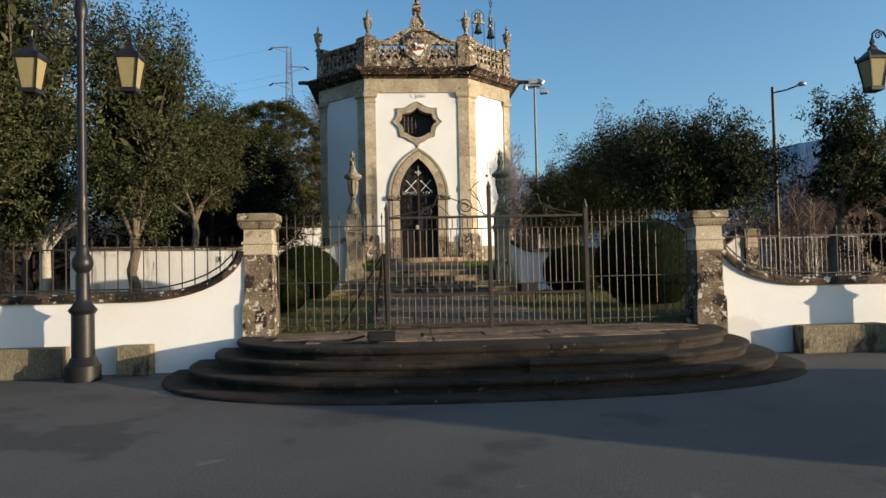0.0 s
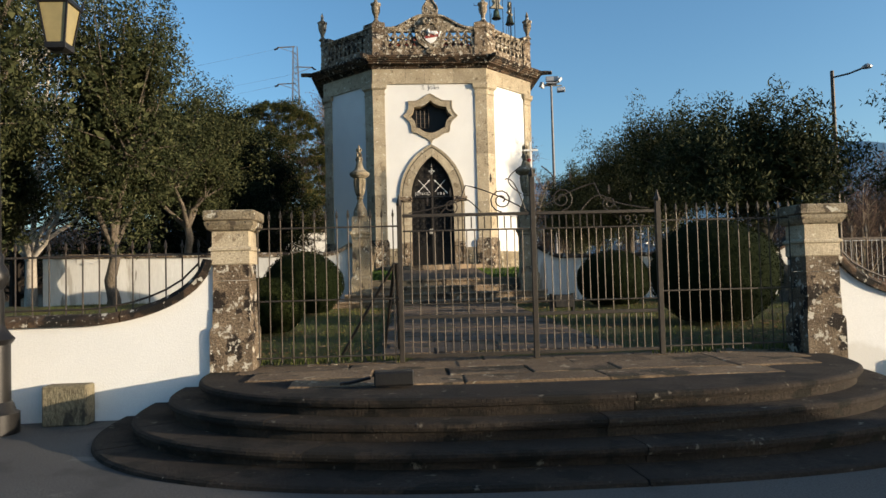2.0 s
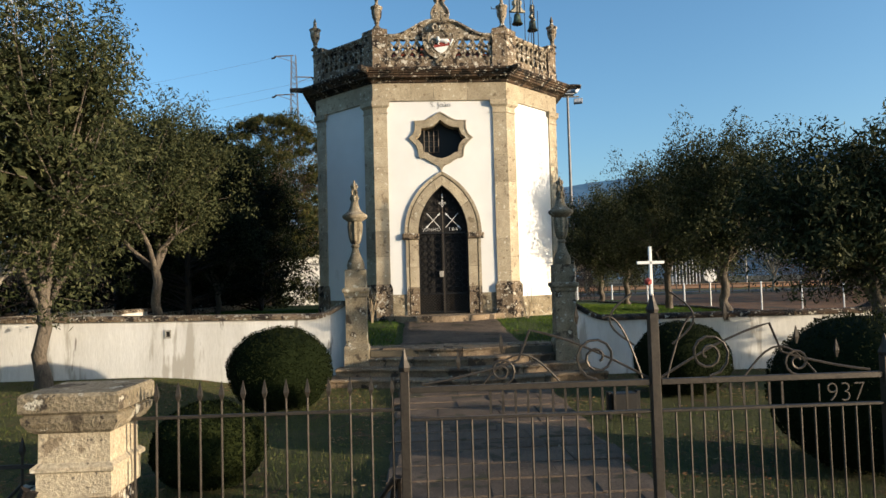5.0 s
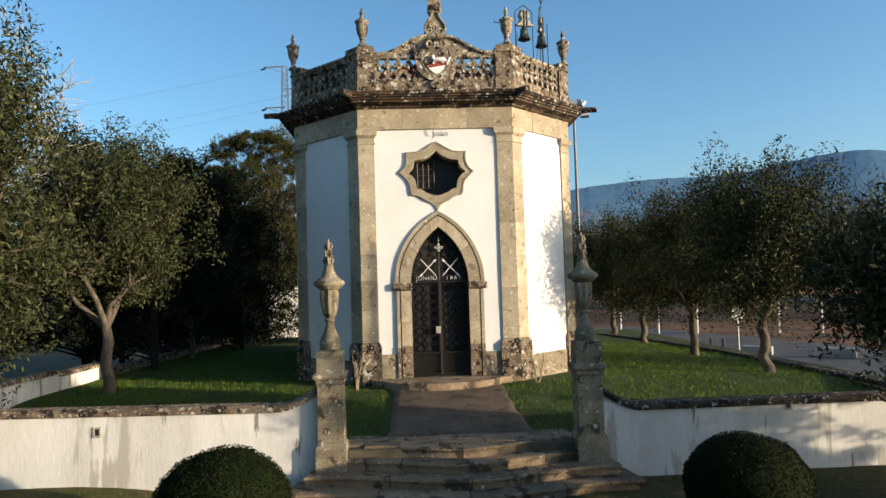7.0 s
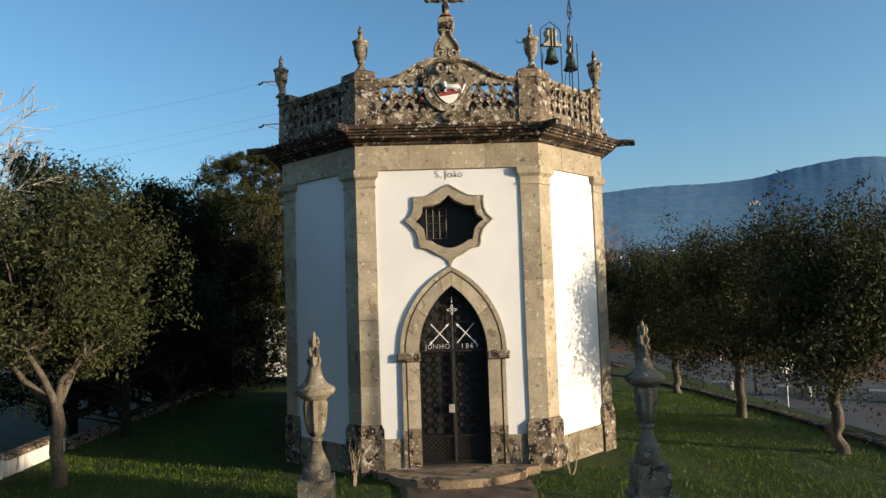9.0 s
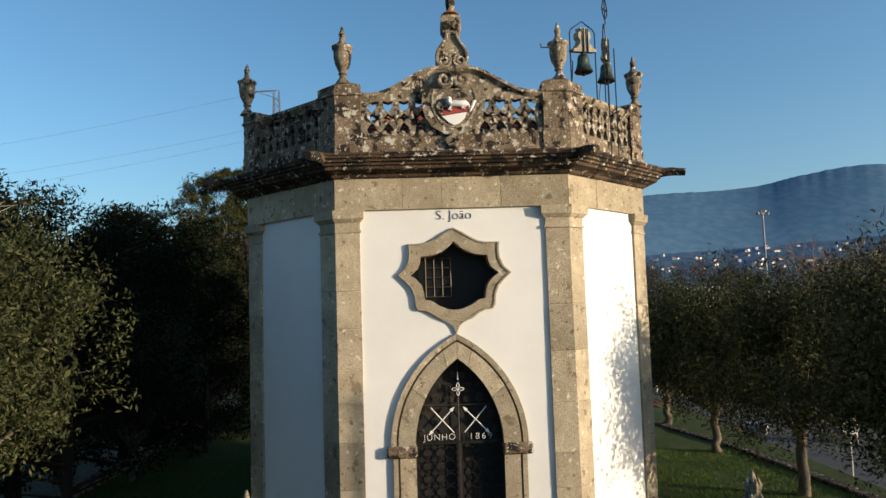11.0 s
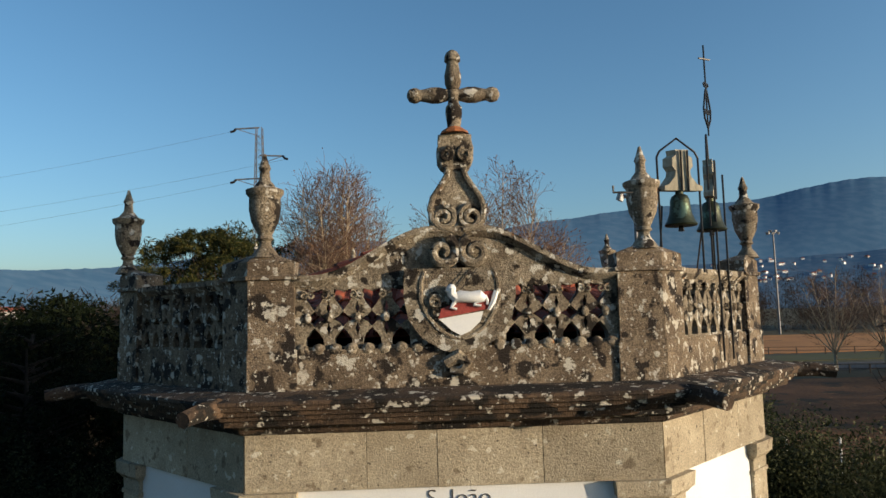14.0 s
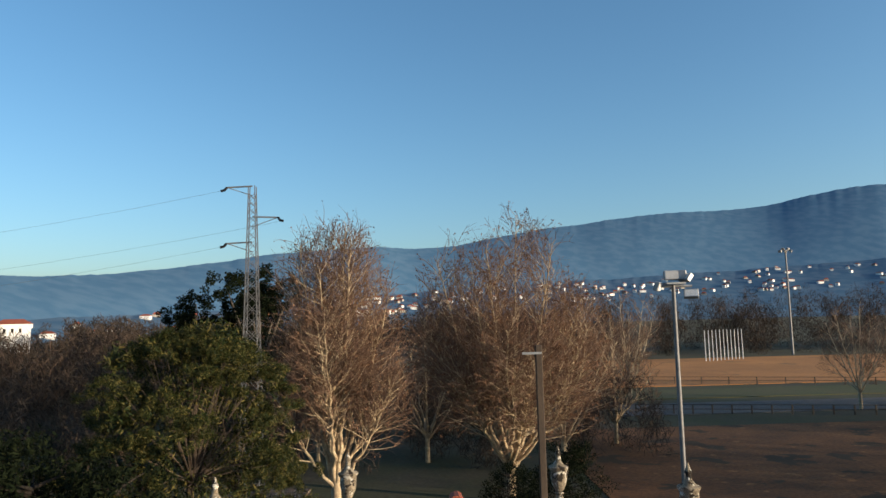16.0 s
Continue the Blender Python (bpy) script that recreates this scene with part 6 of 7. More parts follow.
def limbs_to(rng, fork, goals, mains, r_main, r_twig):
    """Main limbs from the fork, and a bent side limb from the nearest of them to each goal."""
    segs, ends = [], []
    for k in range(mains):
        near = goals[k * len(goals) // mains]
        q = fork.lerp(near, 0.55) + Vector((rng.uniform(-0.15, 0.15), rng.uniform(-0.15, 0.15), 0.1))
        mid = fork.lerp(q, 0.5) + Vector((rng.uniform(-0.15, 0.15), rng.uniform(-0.15, 0.15), 0.05))
        segs.append(([fork.copy(), fork.lerp(mid, 0.5), mid, q], [r_main, r_main * 0.85, r_main * 0.7, r_main * 0.5]))
        ends += [(mid, r_main * 0.5), (q, r_main * 0.45)]
    for g in goals:
        e, r = min(ends, key=lambda z: (z[0] - g).length)
        b = e.lerp(g, 0.5) + Vector((rng.uniform(-0.2, 0.2), rng.uniform(-0.2, 0.2), rng.uniform(-0.05, 0.2)))
        segs.append(([e.copy(), e.lerp(b, 0.5), b, b.lerp(g, 0.6), g], [r, r * 0.7, r * 0.5, r * 0.3, r_twig]))
    return segs


def olive_tree(seed, m, label, crown, lean=0.0, dense=52, leafmat=None, clumps=64, group="olive trees", name="olive_tree"):
    """An olive: gnarled trunk, bent limbs, and a loose crown of clumps between two heights, with upright shoots on top."""
    rng = random.Random(seed)
    t = thing(name, label, "tree", m, group=group)
    r0, z0, z1 = crown
    c0 = Vector((lean, 0, (z0 + z1) / 2))
    half = (z1 - z0) / 2
    goals = []
    tries = 0
    while len(goals) < clumps and tries < 3000:
        tries += 1
        q = Vector((rng.gauss(0, 1), rng.gauss(0, 1), rng.gauss(0, 1))).normalized()
        if noise.noise(q * 1.9 + Vector((0, seed, 0))) < -0.25:
            continue
        k = (1 + 0.30 * noise.noise(q * 1.7 + Vector((seed, 0, 0)))) * rng.uniform(0.25, 1.0) ** 0.6
        low = 0.95 if q.z < -0.3 else 1.0
        goals.append(c0 + Vector((q.x * r0 * low, q.y * r0 * low, q.z * half)) * k * 0.86)
    goals.sort(key=lambda g: math.atan2(g.y, g.x - lean))
    fork = Vector((lean * 0.8, 0, z0 * 1.1))
    trunk = [Vector((0, 0, -0.25)), Vector((0.04, 0.02, z0 * 0.2)), Vector((lean * 0.35 + rng.uniform(-0.08, 0.08), rng.uniform(-0.08, 0.08), z0 * 0.5)), fork]
    bent = []
    for k in range(9):
        f = k / 8 * (len(trunk) - 1)
        i = min(int(f), len(trunk) - 2)
        q = trunk[i].lerp(trunk[i + 1], f - i)
        bent.append(q + Vector((math.sin(k * 1.3 + seed), math.cos(k * 1.7 + seed), 0)) * 0.022 * min(k, 3))
    bent[-1] = fork
    segs = [(bent, [0.23, 0.175, 0.145, 0.135, 0.12, 0.128, 0.118, 0.12, 0.11])] + limbs_to(rng, fork, goals, 5, 0.085, 0.006)
    v, f = branch_mesh(segs)
    raw("trunk", v, f, M_bark, t, "gnarled grey-brown trunk and limbs", smooth=True)
    spots = []
    for g in goals:
        for _ in range(8):
            spots.append(g + Vector((rng.gauss(0, 0.24), rng.gauss(0, 0.24), rng.gauss(0, 0.2))) * r0 / 1.9)
        out = (g - c0).normalized()
        if out.z > -0.2:
            # a leafy shoot pointing up and out
            d = (out * 0.6 + Vector((rng.uniform(-0.3, 0.3), rng.uniform(-0.3, 0.3), 0.9))).normalized()
            for q in range(3):
                spots.append(g + d * (0.3 + 0.2 * q) * r0 / 1.9)
    v, f = leaf_cloud(rng, spots, dense, 0.28 * r0 / 1.9, 0.104, 0.33)
    # fuller, darker heart of the crown
    heart = [c0 + (g - c0) * rng.uniform(0.25, 0.75) for g in goals]
    v2, f2 = leaf_cloud(rng, heart, 44, 0.46 * r0 / 1.9, 0.24, 0.40)
    n0 = len(v)
    v, f = v + v2, f + [tuple(q + n0 for q in p) for p in f2]
    raw("crown", v, f, leafmat or M_olive, t, "loose silvery-green crown of narrow leaves")
    return t


def at(x, y, z, turn=0, s=1.0):
    return pose(x, y, z, 0, 0, turn) @ Matrix.Diagonal((s, s, s, 1))


def planted(t, x, y, z, turn, s):
    c = copy_thing(t, pose(x, y, z, 0, 0, turn))
    c.scale = (s, s, s)
    return c


OL = "grey-green olive tree with a gnarled trunk"
o1 = olive_tree(11, pose(-7.7, 0.3, 1.5), OL + " on the terrace lawn", (2.15, 1.35, 6.3), dense=46, clumps=96)
o2 = olive_tree(12, pose(-7.5, -5.8, 0.82), OL + " leaning over the lower lawn", (2.1, 1.2, 7.45), lean=0.05, dense=44, clumps=96)
o3 = olive_tree(13, pose(7.9, 0.7, 1.35), OL + " on the sunny terrace lawn", (2.4, 1.25, 5.4), dense=48, clumps=96)
o4 = olive_tree(14, pose(7.1, -7.4, 0.6), "wide dark olive tree on the lawn beside the terrace wall", (1.9, 1.15, 4.2), lean=-0.5, dense=46, clumps=80)
o5 = olive_tree(15, pose(9.2, -8.2, 0.55), "tall loose olive tree on the lawn behind the street railing", (1.5, 1.5, 4.6), lean=0.5, dense=30, clumps=36)
for t, x, y, z, r, s in ((o3, 7.9, 5.0, 1.3, 120, 0.98), (o3, 7.9, 9.5, 1.2, 70, 0.95), (o3, 8.0, 14.0, 1.2, 200, 1.0),
                         (o1, -8.3, 8.4, 1.1, 140, 0.86), (o2, -9.9, -8.3, 0.6, 90, 1.2), (o2, -11.2, -3.6, 0.6, 210, 0.86), (o2, -10.6, -11.8, 0.5, 300, 1.2), (o2, -12.6, -6.4, 0.5, 30, 1.25)):
    planted(t, x, y, z, r, s)


def ball_hedge(seed, x, y, rx, rz, z):
    """A clipped box ball: a lumpy core shell thick with small leaves."""
    rng = random.Random(seed)
    h = thing("clipped_shrub", "dark clipped ball-shaped shrub on the lawn", "shrub", pose(x, y, z), group="clipped shrubs")
    bm = bmesh.new()
    bmesh.ops.create_icosphere(bm, subdivisions=4, radius=1)
    def shell(q):
        k = 1 + 0.05 * noise.noise(q * 2.2 + Vector((seed, 0, 0))) + 0.02 * noise.noise(q * 7)
        return Vector((q.x * rx * k, q.y * rx * k, max(0.04, rz * 0.92 + q.z * rz * k)))
    for v in bm.verts:
        v.co = shell(v.co)
        v.co = Vector((v.co.x * 0.97, v.co.y * 0.97, rz * 0.92 + (v.co.z - rz * 0.92) * 0.97))
    part("core", bm, M_hedge, h, smooth=True)
    pts = []
    for _ in range(15000):
        q = Vector((rng.gauss(0, 1), rng.gauss(0, 1), rng.gauss(0, 1))).normalized()
        pts.append(shell(q) * rng.uniform(0.985, 1.012))
    vs, fs = leaf_cloud(rng, pts, 1, 0.012, 0.03, 0.5)
    raw("foliage", vs, fs, M_hedge, h, "dense small dark green leaves")
    return h


ball_hedge(1, -3.0, -7.5, 0.79, 0.66, 0.58)
ball_hedge(2, 3.38, -7.4, 0.75, 0.60, 0.58)
ball_hedge(3, 3.62, -11.6, 0.93, 0.80, 0.50)
ball_hedge(4, -3.0, -11.3, 0.55, 0.43, 0.50)

# ---------------------------------------------------------------- the distance
def hill_point(dist, angles, a, f, base=-20.0):
    """A point on a far slope: bearing a in degrees, f from its foot (0) to its crest (1)."""
    e = sum(np.interp(a + q, [p[0] for p in angles], [p[1] for p in angles]) for q in (-2.0, -1.0, 0.0, 1.0, 2.0)) / 5 - 0.45
    e += 0.10 * noise.noise(Vector((a * 0.35, dist, 0))) + 0.05 * f ** 6 * noise.noise(Vector((a * 1.7, dist, 3))) + 0.045 * f ** 12 * noise.noise(Vector((a * 7.0, dist, 5)))
    s, c = math.sin(radians(a)), math.cos(radians(a))
    d2 = dist * (1 + 0.7 * a / 48)
    h = 12.5 + d2 * math.tan(radians(e))
    r = d2 * (0.72 + 0.28 * f)
    wob = 1 + 0.03 * noise.noise(Vector((a * 0.25, f * 3, dist))) * (1 - f)
    return (-0.4 + r * s, -3 + r * c, base * (1 - f) + h * f ** 0.8 * wob)


def ridge(name, dist, angles, label, mat):
    """A far range of hills: crest heights given by bearing and elevation in degrees, with small bumps."""
    n, m = 700, 12
    verts = [hill_point(dist, angles, -48 + 96 * k / n, j / m) for k in range(n + 1) for j in range(m + 1)]
    faces = [(k * (m + 1) + j, (k + 1) * (m + 1) + j, (k + 1) * (m + 1) + j + 1, k * (m + 1) + j + 1) for k in range(n) for j in range(m)]
    return tagged(raw(name, verts, faces, mat, smooth=True), label, "hills", kind="structure")


# Distance haze is painted in here as a bluish base colour.
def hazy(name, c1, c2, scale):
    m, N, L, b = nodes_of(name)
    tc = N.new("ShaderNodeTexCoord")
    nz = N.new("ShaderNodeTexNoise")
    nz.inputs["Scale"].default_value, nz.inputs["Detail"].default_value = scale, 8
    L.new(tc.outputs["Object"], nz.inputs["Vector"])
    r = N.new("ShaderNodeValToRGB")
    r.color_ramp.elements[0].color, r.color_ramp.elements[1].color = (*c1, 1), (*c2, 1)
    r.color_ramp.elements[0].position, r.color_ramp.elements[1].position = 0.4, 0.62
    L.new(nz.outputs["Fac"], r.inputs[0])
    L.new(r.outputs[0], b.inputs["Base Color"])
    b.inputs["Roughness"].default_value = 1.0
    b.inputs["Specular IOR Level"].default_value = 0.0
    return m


M_hill = hazy("painted_haze_hills", (0.062, 0.134, 0.222), (0.085, 0.156, 0.24), 0.02)
M_hill2 = hazy("painted_haze_lower_hills", (0.060, 0.118, 0.185), (0.092, 0.144, 0.205), 0.03)
ridge("hills_far", 3200, ((-75, 4.6), (-31, 4.26), (-28, 4.15), (-20, 4.82), (-12.4, 6.0), (-6.1, 6.5), (-2.4, 6.49), (1.4, 6.2), (7, 7.3), (13.5, 7.95), (19.3, 8.4), (25.9, 8.17), (30.5, 8.96), (33.3, 9.2), (36, 9.1), (42, 6.0), (48, 2.0)), "mountain range on the horizon painted in blue haze", M_hill)
NEAR_RIDGE = ((-75, 1.0), (-31, 1.1), (-15, 1.6), (0, 2.8), (10, 3.2), (20, 3.5), (30, 3.8), (40, 4.2), (75, 3))
ridge("hills_near", 1500, NEAR_RIDGE, "wooded lower slopes beyond the town painted in blue haze", M_hill2)

bm = bmesh.new()
box(bm, 12, 75, 18, 75, -0.3, 0.0)
tagged(part("playing_field", bm, M_soil), "bare brown earth of a playing field", "field", kind="structure")
bm = bmesh.new()
box(bm, 26, 200, 118, 190, -0.3, 0.02)
tagged(part("far_field", bm, M_farsoil), "second bare brown field beyond the road", "field", kind="structure")
bm = bmesh.new()
box(bm, 24, 140, 84, 95, -0.3, 0.03)
tagged(part("far_road", bm, M_street), "grey road between the fields", "road", kind="structure")


M_steel = surface("dull_lattice_steel", (0.19, 0.19, 0.195), (0.14, 0.14, 0.145), 3, 40, 0.6, 0.05, metal=0.4, fine_mix=0.15)


def pylon(x, y, top):
    p = thing("lattice_pylon", "slender galvanised lattice power pylon with insulators", "pylon", pose(x, y, -0.05))
    w0, w1 = 0.62, 0.16

    def half(z):
        return w0 + (w1 - w0) * z / top
    for sx in (-1, 1):
        for sy in (-1, 1):
            bm = bmesh.new()
            tube(bm, [(sx * w0, sy * w0, 0), (sx * w1, sy * w1, top)], 0.028, 4)
            part("leg", bm, M_steel, p)
    z = 0.0
    while z < top - 0.5:
        h = min(half(z) * 2.0, top - z)
        a, b = half(z), half(z + h)
        for q, r in (((-a, -a), (b, -b)), ((a, -a), (-b, -b)), ((-a, a), (b, b)), ((a, a), (-b, b)), ((-a, -a), (-b, b)), ((-a, a), (-b, -b)), ((a, -a), (b, b)), ((a, a), (b, -b))):
            bm = bmesh.new()
            tube(bm, [(q[0], q[1], z), (r[0], r[1], z + h)], 0.013, 3)
            part("brace", bm, M_steel, p)
        z += h
    for s, zz in ((-1, top), (1, top - 1.6), (-1, top - 2.9)):
        bm = bmesh.new()
        tube(bm, [(0, 0, zz), (s * 1.3, 0, zz - 0.05)], 0.05, 4)
        tube(bm, [(0, 0, zz - 0.5), (s * 1.3, 0, zz - 0.05)], 0.025, 3)
        arm = part("cross_arm", bm, M_steel, p)
        bm = bmesh.new()
        tube(bm, [(s * 1.3, 0, zz - 0.05), (s * 1.42, -0.05, zz - 0.2), (s * 1.6, -0.1, zz - 0.25)], 0.07, 5)
        part("insulator", bm, M_blackiron, arm)


pylon(-9.2, 32.5, 19.6)
for dx, zz in ((-1.6, 19.3), (1.6, 17.7), (-1.6, 16.4)):
    cab = thing("power_cable", "thin sagging power cable from the pylon", "cable", pose(-9.2 + dx, 32.4, zz), group="power cables")
    bm = bmesh.new()
    tube(bm, [(-75 * k / 16, 14 * k / 16, -9.0 * (k / 16) * (1 - k / 16) - 2.0 * k / 16) for k in range(17)], 0.006, 4)
    part("strand", bm, M_steel, cab)
fp = thing("floodlight_mast", "tall galvanised mast with a cluster of floodlights", "floodlight", pose(8.8, 22.6, -0.05))
bm = bmesh.new()
lathe(bm, [(0.11, 0), (0.10, 3), (0.09, 8), (0.07, 13.6)], 10)
part("pole", bm, M_steel, fp, smooth=True)
bm = bmesh.new()
tube(bm, [(-0.7, 0, 13.55), (0.7, 0, 13.55)], 0.05, 5)
box(bm, -0.35, 0.35, -0.35, 0.35, 13.62, 13.68)
part("crossbar", bm, M_galv, fp)
for x, z, tilt, turn in ((-0.62, 13.55, 20, 60), (0.62, 13.25, -25, -20), (0.45, 13.85, -40, -70), (-0.1, 13.95, 10, 180), (0.2, 13.95, 10, 160)):
    bm = bmesh.new()
    box(bm, -0.26, 0.26, -0.09, 0.09, -0.17, 0.17, 0.02)
    f = part("floodlight_head", bm, M_galv, fp)
    f.matrix_basis = pose(x, -0.1, z, tilt, 0, turn)
    bm = bmesh.new()
    box(bm, -0.22, 0.22, -0.10, -0.092, -0.13, 0.13)
    part("lens", bm, M_lampwhite, f)

wp = thing("timber_pole", "old concrete utility pole with a crossarm", "utility pole", pose(4.55, 28.0, -0.05))
bm = bmesh.new()
box(bm, -0.15, 0.15, -0.13, 0.13, 0, 11.3, 0.03)
part("shaft", bm, M_wood, wp)
bm = bmesh.new()
box(bm, -0.75, 0.12, -0.16, -0.13, 10.9, 11.0)
part("crossarm", bm, M_galv, wp)

sl = thing("roadside_lamp", "tall grey roadside lamp with a curved arm", "street lamp", pose(9.8, -5.1, 0.3))
bm = bmesh.new()
tube(bm, [(0, 0, 0), (0, 0, 5.85)], [0.06, 0.045], 8)
part("pole", bm, M_iron, sl)
bm = bmesh.new()
tube(bm, [(0, 0, 5.68), (0.3, -0.2, 5.72), (0.42, -0.55, 5.75)], 0.022, 6)
part("arm", bm, M_iron, sl)
bm = bmesh.new()
lathe(bm, [(0.02, 0), (0.11, 0.02), (0.12, 0.06), (0.04, 0.12)], 10, (0.45, -0.66, 5.70))
part("lamp_head", bm, M_galv, sl)


# ---------------------------------------------------------------- bare trees and evergreens behind the chapel
def bare_tree(seed, m, height, width, label, leaves=0, name="bare_tree", stems=9, fork=0.16, boughs=3, bark=None, twigmat=None):
    """A leafless tree: limbs rising from a low fork to an egg-shaped crown, side boughs and a haze of fine twigs."""
    rng = random.Random(seed)
    t = thing(name, label, "tree", m, group="bare winter trees")
    limbs, fine, tips = [], [], []
    th = height * fork
    limbs.append(([Vector((0, 0, -0.3)), Vector((0, 0, th * 0.5)), Vector((0, 0, th))], [height * 0.019, height * 0.016, height * 0.014]))

    def inside(p):
        zc = (p.z / height - 0.52) / 0.48
        if abs(zc) >= 1:
            return False
        r = width * math.sqrt(1 - zc * zc) * (1.0 if zc > 0 else 1.0 + 0.1 * zc) * (1 + 0.15 * noise.noise(p * 0.35 + Vector((seed, 0, 0))))
        return p.x * p.x + p.y * p.y < r * r

    def run(p, d, length, r, steps, up, wig):
        pts, rs = [p.copy()], [r]
        for k in range(steps):
            d = (d + Vector((rng.uniform(-wig, wig), rng.uniform(-wig, wig), rng.uniform(-wig, wig) + up))).normalized()
            q = p + d * length / steps
            if k and not inside(q):
                break
            p = q
            pts.append(p.copy())
            rs.append(r * (1 - 0.8 * (k + 1) / steps))
        return pts, rs, d

    def side(d, angle):
        o = Matrix.Rotation(rng.uniform(0, 6.283), 3, d) @ d.orthogonal().normalized()
        return (d * math.cos(angle) + o * math.sin(angle)).normalized()

    for k in range(stems):
        # each limb bends up from the fork to its own place in the crown's outline
        a = 2.4 * k + rng.uniform(-0.3, 0.3)
        f = 0.99 if k == 0 else rng.uniform(0.45, 0.95)
        zc = (f - 0.52) / 0.48
        rr = width * math.sqrt(max(0.0, 1 - zc * zc)) * rng.uniform(0.75, 0.97)
        p0 = Vector((0, 0, th * rng.uniform(0.7, 1.0)))
        p2 = Vector((math.cos(a) * rr, math.sin(a) * rr, height * f))
        p1 = Vector((p2.x * 0.55, p2.y * 0.55, p0.z + (p2.z - p0.z) * 0.38))
        r0 = height * 0.0088 * (0.6 + 0.4 * f)
        pts, rs = [], []
        for i in range(14):
            q = i / 13
            w = Vector((rng.uniform(-1, 1), rng.uniform(-1, 1), 0)) * height * 0.006
            pts.append(p0 * (1 - q) ** 2 + p1 * 2 * q * (1 - q) + p2 * q * q + (w if 0 < i else Vector((0, 0, 0))))
            rs.append(r0 * (1 - 0.88 * q))
        limbs.append((pts, rs))
        for i in range(2, len(pts)):
            dd = (pts[i] - pts[i - 1]).normalized()
            for _ in range(boughs if i > 5 else (1 if i > 3 else 0)):
                at_p = pts[i - 1].lerp(pts[i], rng.random())
                b, br, _e = run(at_p, side(dd, rng.uniform(0.6, 1.15)), height * rng.uniform(0.09, 0.19), max(rs[i] * 0.55, 0.022), 5, 0.07, 0.12)
                limbs.append((b, br))
                for q in range(1, len(b)):
                    bd = (b[q] - b[q - 1]).normalized()
                    for _ in range(1 + (q > 2)):
                        c, cr, _e = run(b[q], side(bd, rng.uniform(0.4, 0.9)), height * rng.uniform(0.05, 0.10), 0.018, 2, 0.08, 0.15)
                        fine.append((c, cr))
                        for z in range(1 + (q % 2)):
                            w = side((c[-1] - c[0]).normalized(), rng.uniform(0.2, 0.8))
                            s0 = c[0].lerp(c[-1], rng.uniform(0.2, 1.0))
                            e = s0 + w * height * rng.uniform(0.02, 0.05)
                            fine.append(([s0, e], [0.010, 0.005]))
                            tips.append(e)
    v, f = branch_mesh(limbs)
    raw("trunk", v, f, bark or M_palebark, t, "pale trunk and main limbs", smooth=True)
    v, f = branch_mesh(fine)
    raw("twig_spray", v, f, twigmat or M_twig, t, "fine brown bare twigs")
    if leaves:
        v, f = leaf_cloud(rng, rng.sample(tips, min(len(tips), 4000)), leaves, 0.12, 0.11, 0.7)
        raw("seed_leaves", v, f, M_dry, t, "last dry brown leaves")
    return t


b1 = bare_tree(31, pose(-5.8, 38.5, -0.1), 18.6, 4.3, "tall bare plane tree with pale limbs", leaves=2, stems=17, fork=0.22, boughs=5)
b2 = bare_tree(32, pose(5.2, 46.0, -0.1), 20.0, 6.8, "broad bare plane tree with russet twigs", leaves=6, stems=24, fork=0.14, boughs=5)
b3 = bare_tree(33, pose(53.8, 84.0, -0.1), 13.5, 5.0, "spreading bare tree beside the far road", stems=9, fork=0.2, boughs=2)
for t, x, y, r, s in ((b3, 10.5, 54, 40, 1.15), (b3, -0.5, 60, 90, 0.95), (b3, 28.6, 97, 130, 1.2), (b3, 66, 92, 60, 1.0), (b3, 18, 66, 250, 0.95), (b3, 82, 110, 200, 1.1), (b3, -10.5, 62, 30, 0.8)):
    planted(t, x, y, -0.1, r, s)
planted(b3, 14.2, 0.6, -0.02, 20, 0.3)
planted(b3, 15.9, -0.6, -0.02, 160, 0.32)
# a bare tree close by on the shady side
bare_tree(34, pose(-14.6, 4.4, 0.4), 12.6, 4.6, "leafless tree with pale grey branches on the shady side", stems=11, fork=0.18, boughs=2, bark=M_greybark, twigmat=M_greybark)


def conifer(seed, m, height, label, mat, width=0.3, name="conifer", tiers=46, per=220, leaf=0.16):
    """An evergreen of many drooping fans of foliage on short limbs."""
    rng = random.Random(seed)
    t = thing(name, label, "tree", m, group="evergreens")
    segs, spots = [], []
    segs.append(([Vector((0, 0, -0.3)), Vector((0, 0, height * 0.5)), Vector((0.1, 0, height * 0.95))], [height * 0.02, height * 0.014, 0.03]))
    for k in range(tiers):
        f = rng.uniform(0.12, 1.0)
        a = rng.uniform(0, 6.283)
        r = height * width * (1 - abs(f - 0.35) * 0.95) * rng.uniform(0.75, 1.15)
        z = height * f
        q = Vector((math.cos(a) * r, math.sin(a) * r, z + r * 0.12))
        segs.append(([Vector((0, 0, z - r * 0.2)), q * 0.35 + Vector((0, 0, z * 0.65 - r * 0.12)), q * 0.7 + Vector((0, 0, z * 0.3 - r * 0.05))], [0.06, 0.035, 0.01]))
        for j in range(4):
            w = 0.45 + 0.2 * j
            spots.append(Vector((q.x * w, q.y * w, z + r * 0.12 * w)) + Vector((rng.uniform(-0.3, 0.3), rng.uniform(-0.3, 0.3), rng.uniform(-0.2, 0.2))))
    v, f = branch_mesh(segs)
    raw("trunk", v, f, M_darkbark, t, "dark trunk and limbs")
    v, f = leaf_cloud(rng, spots, per, height * 0.05, leaf, 0.32, droop=0.3)
    raw("crown", v, f, mat, t, "dense ragged evergreen foliage")
    return t


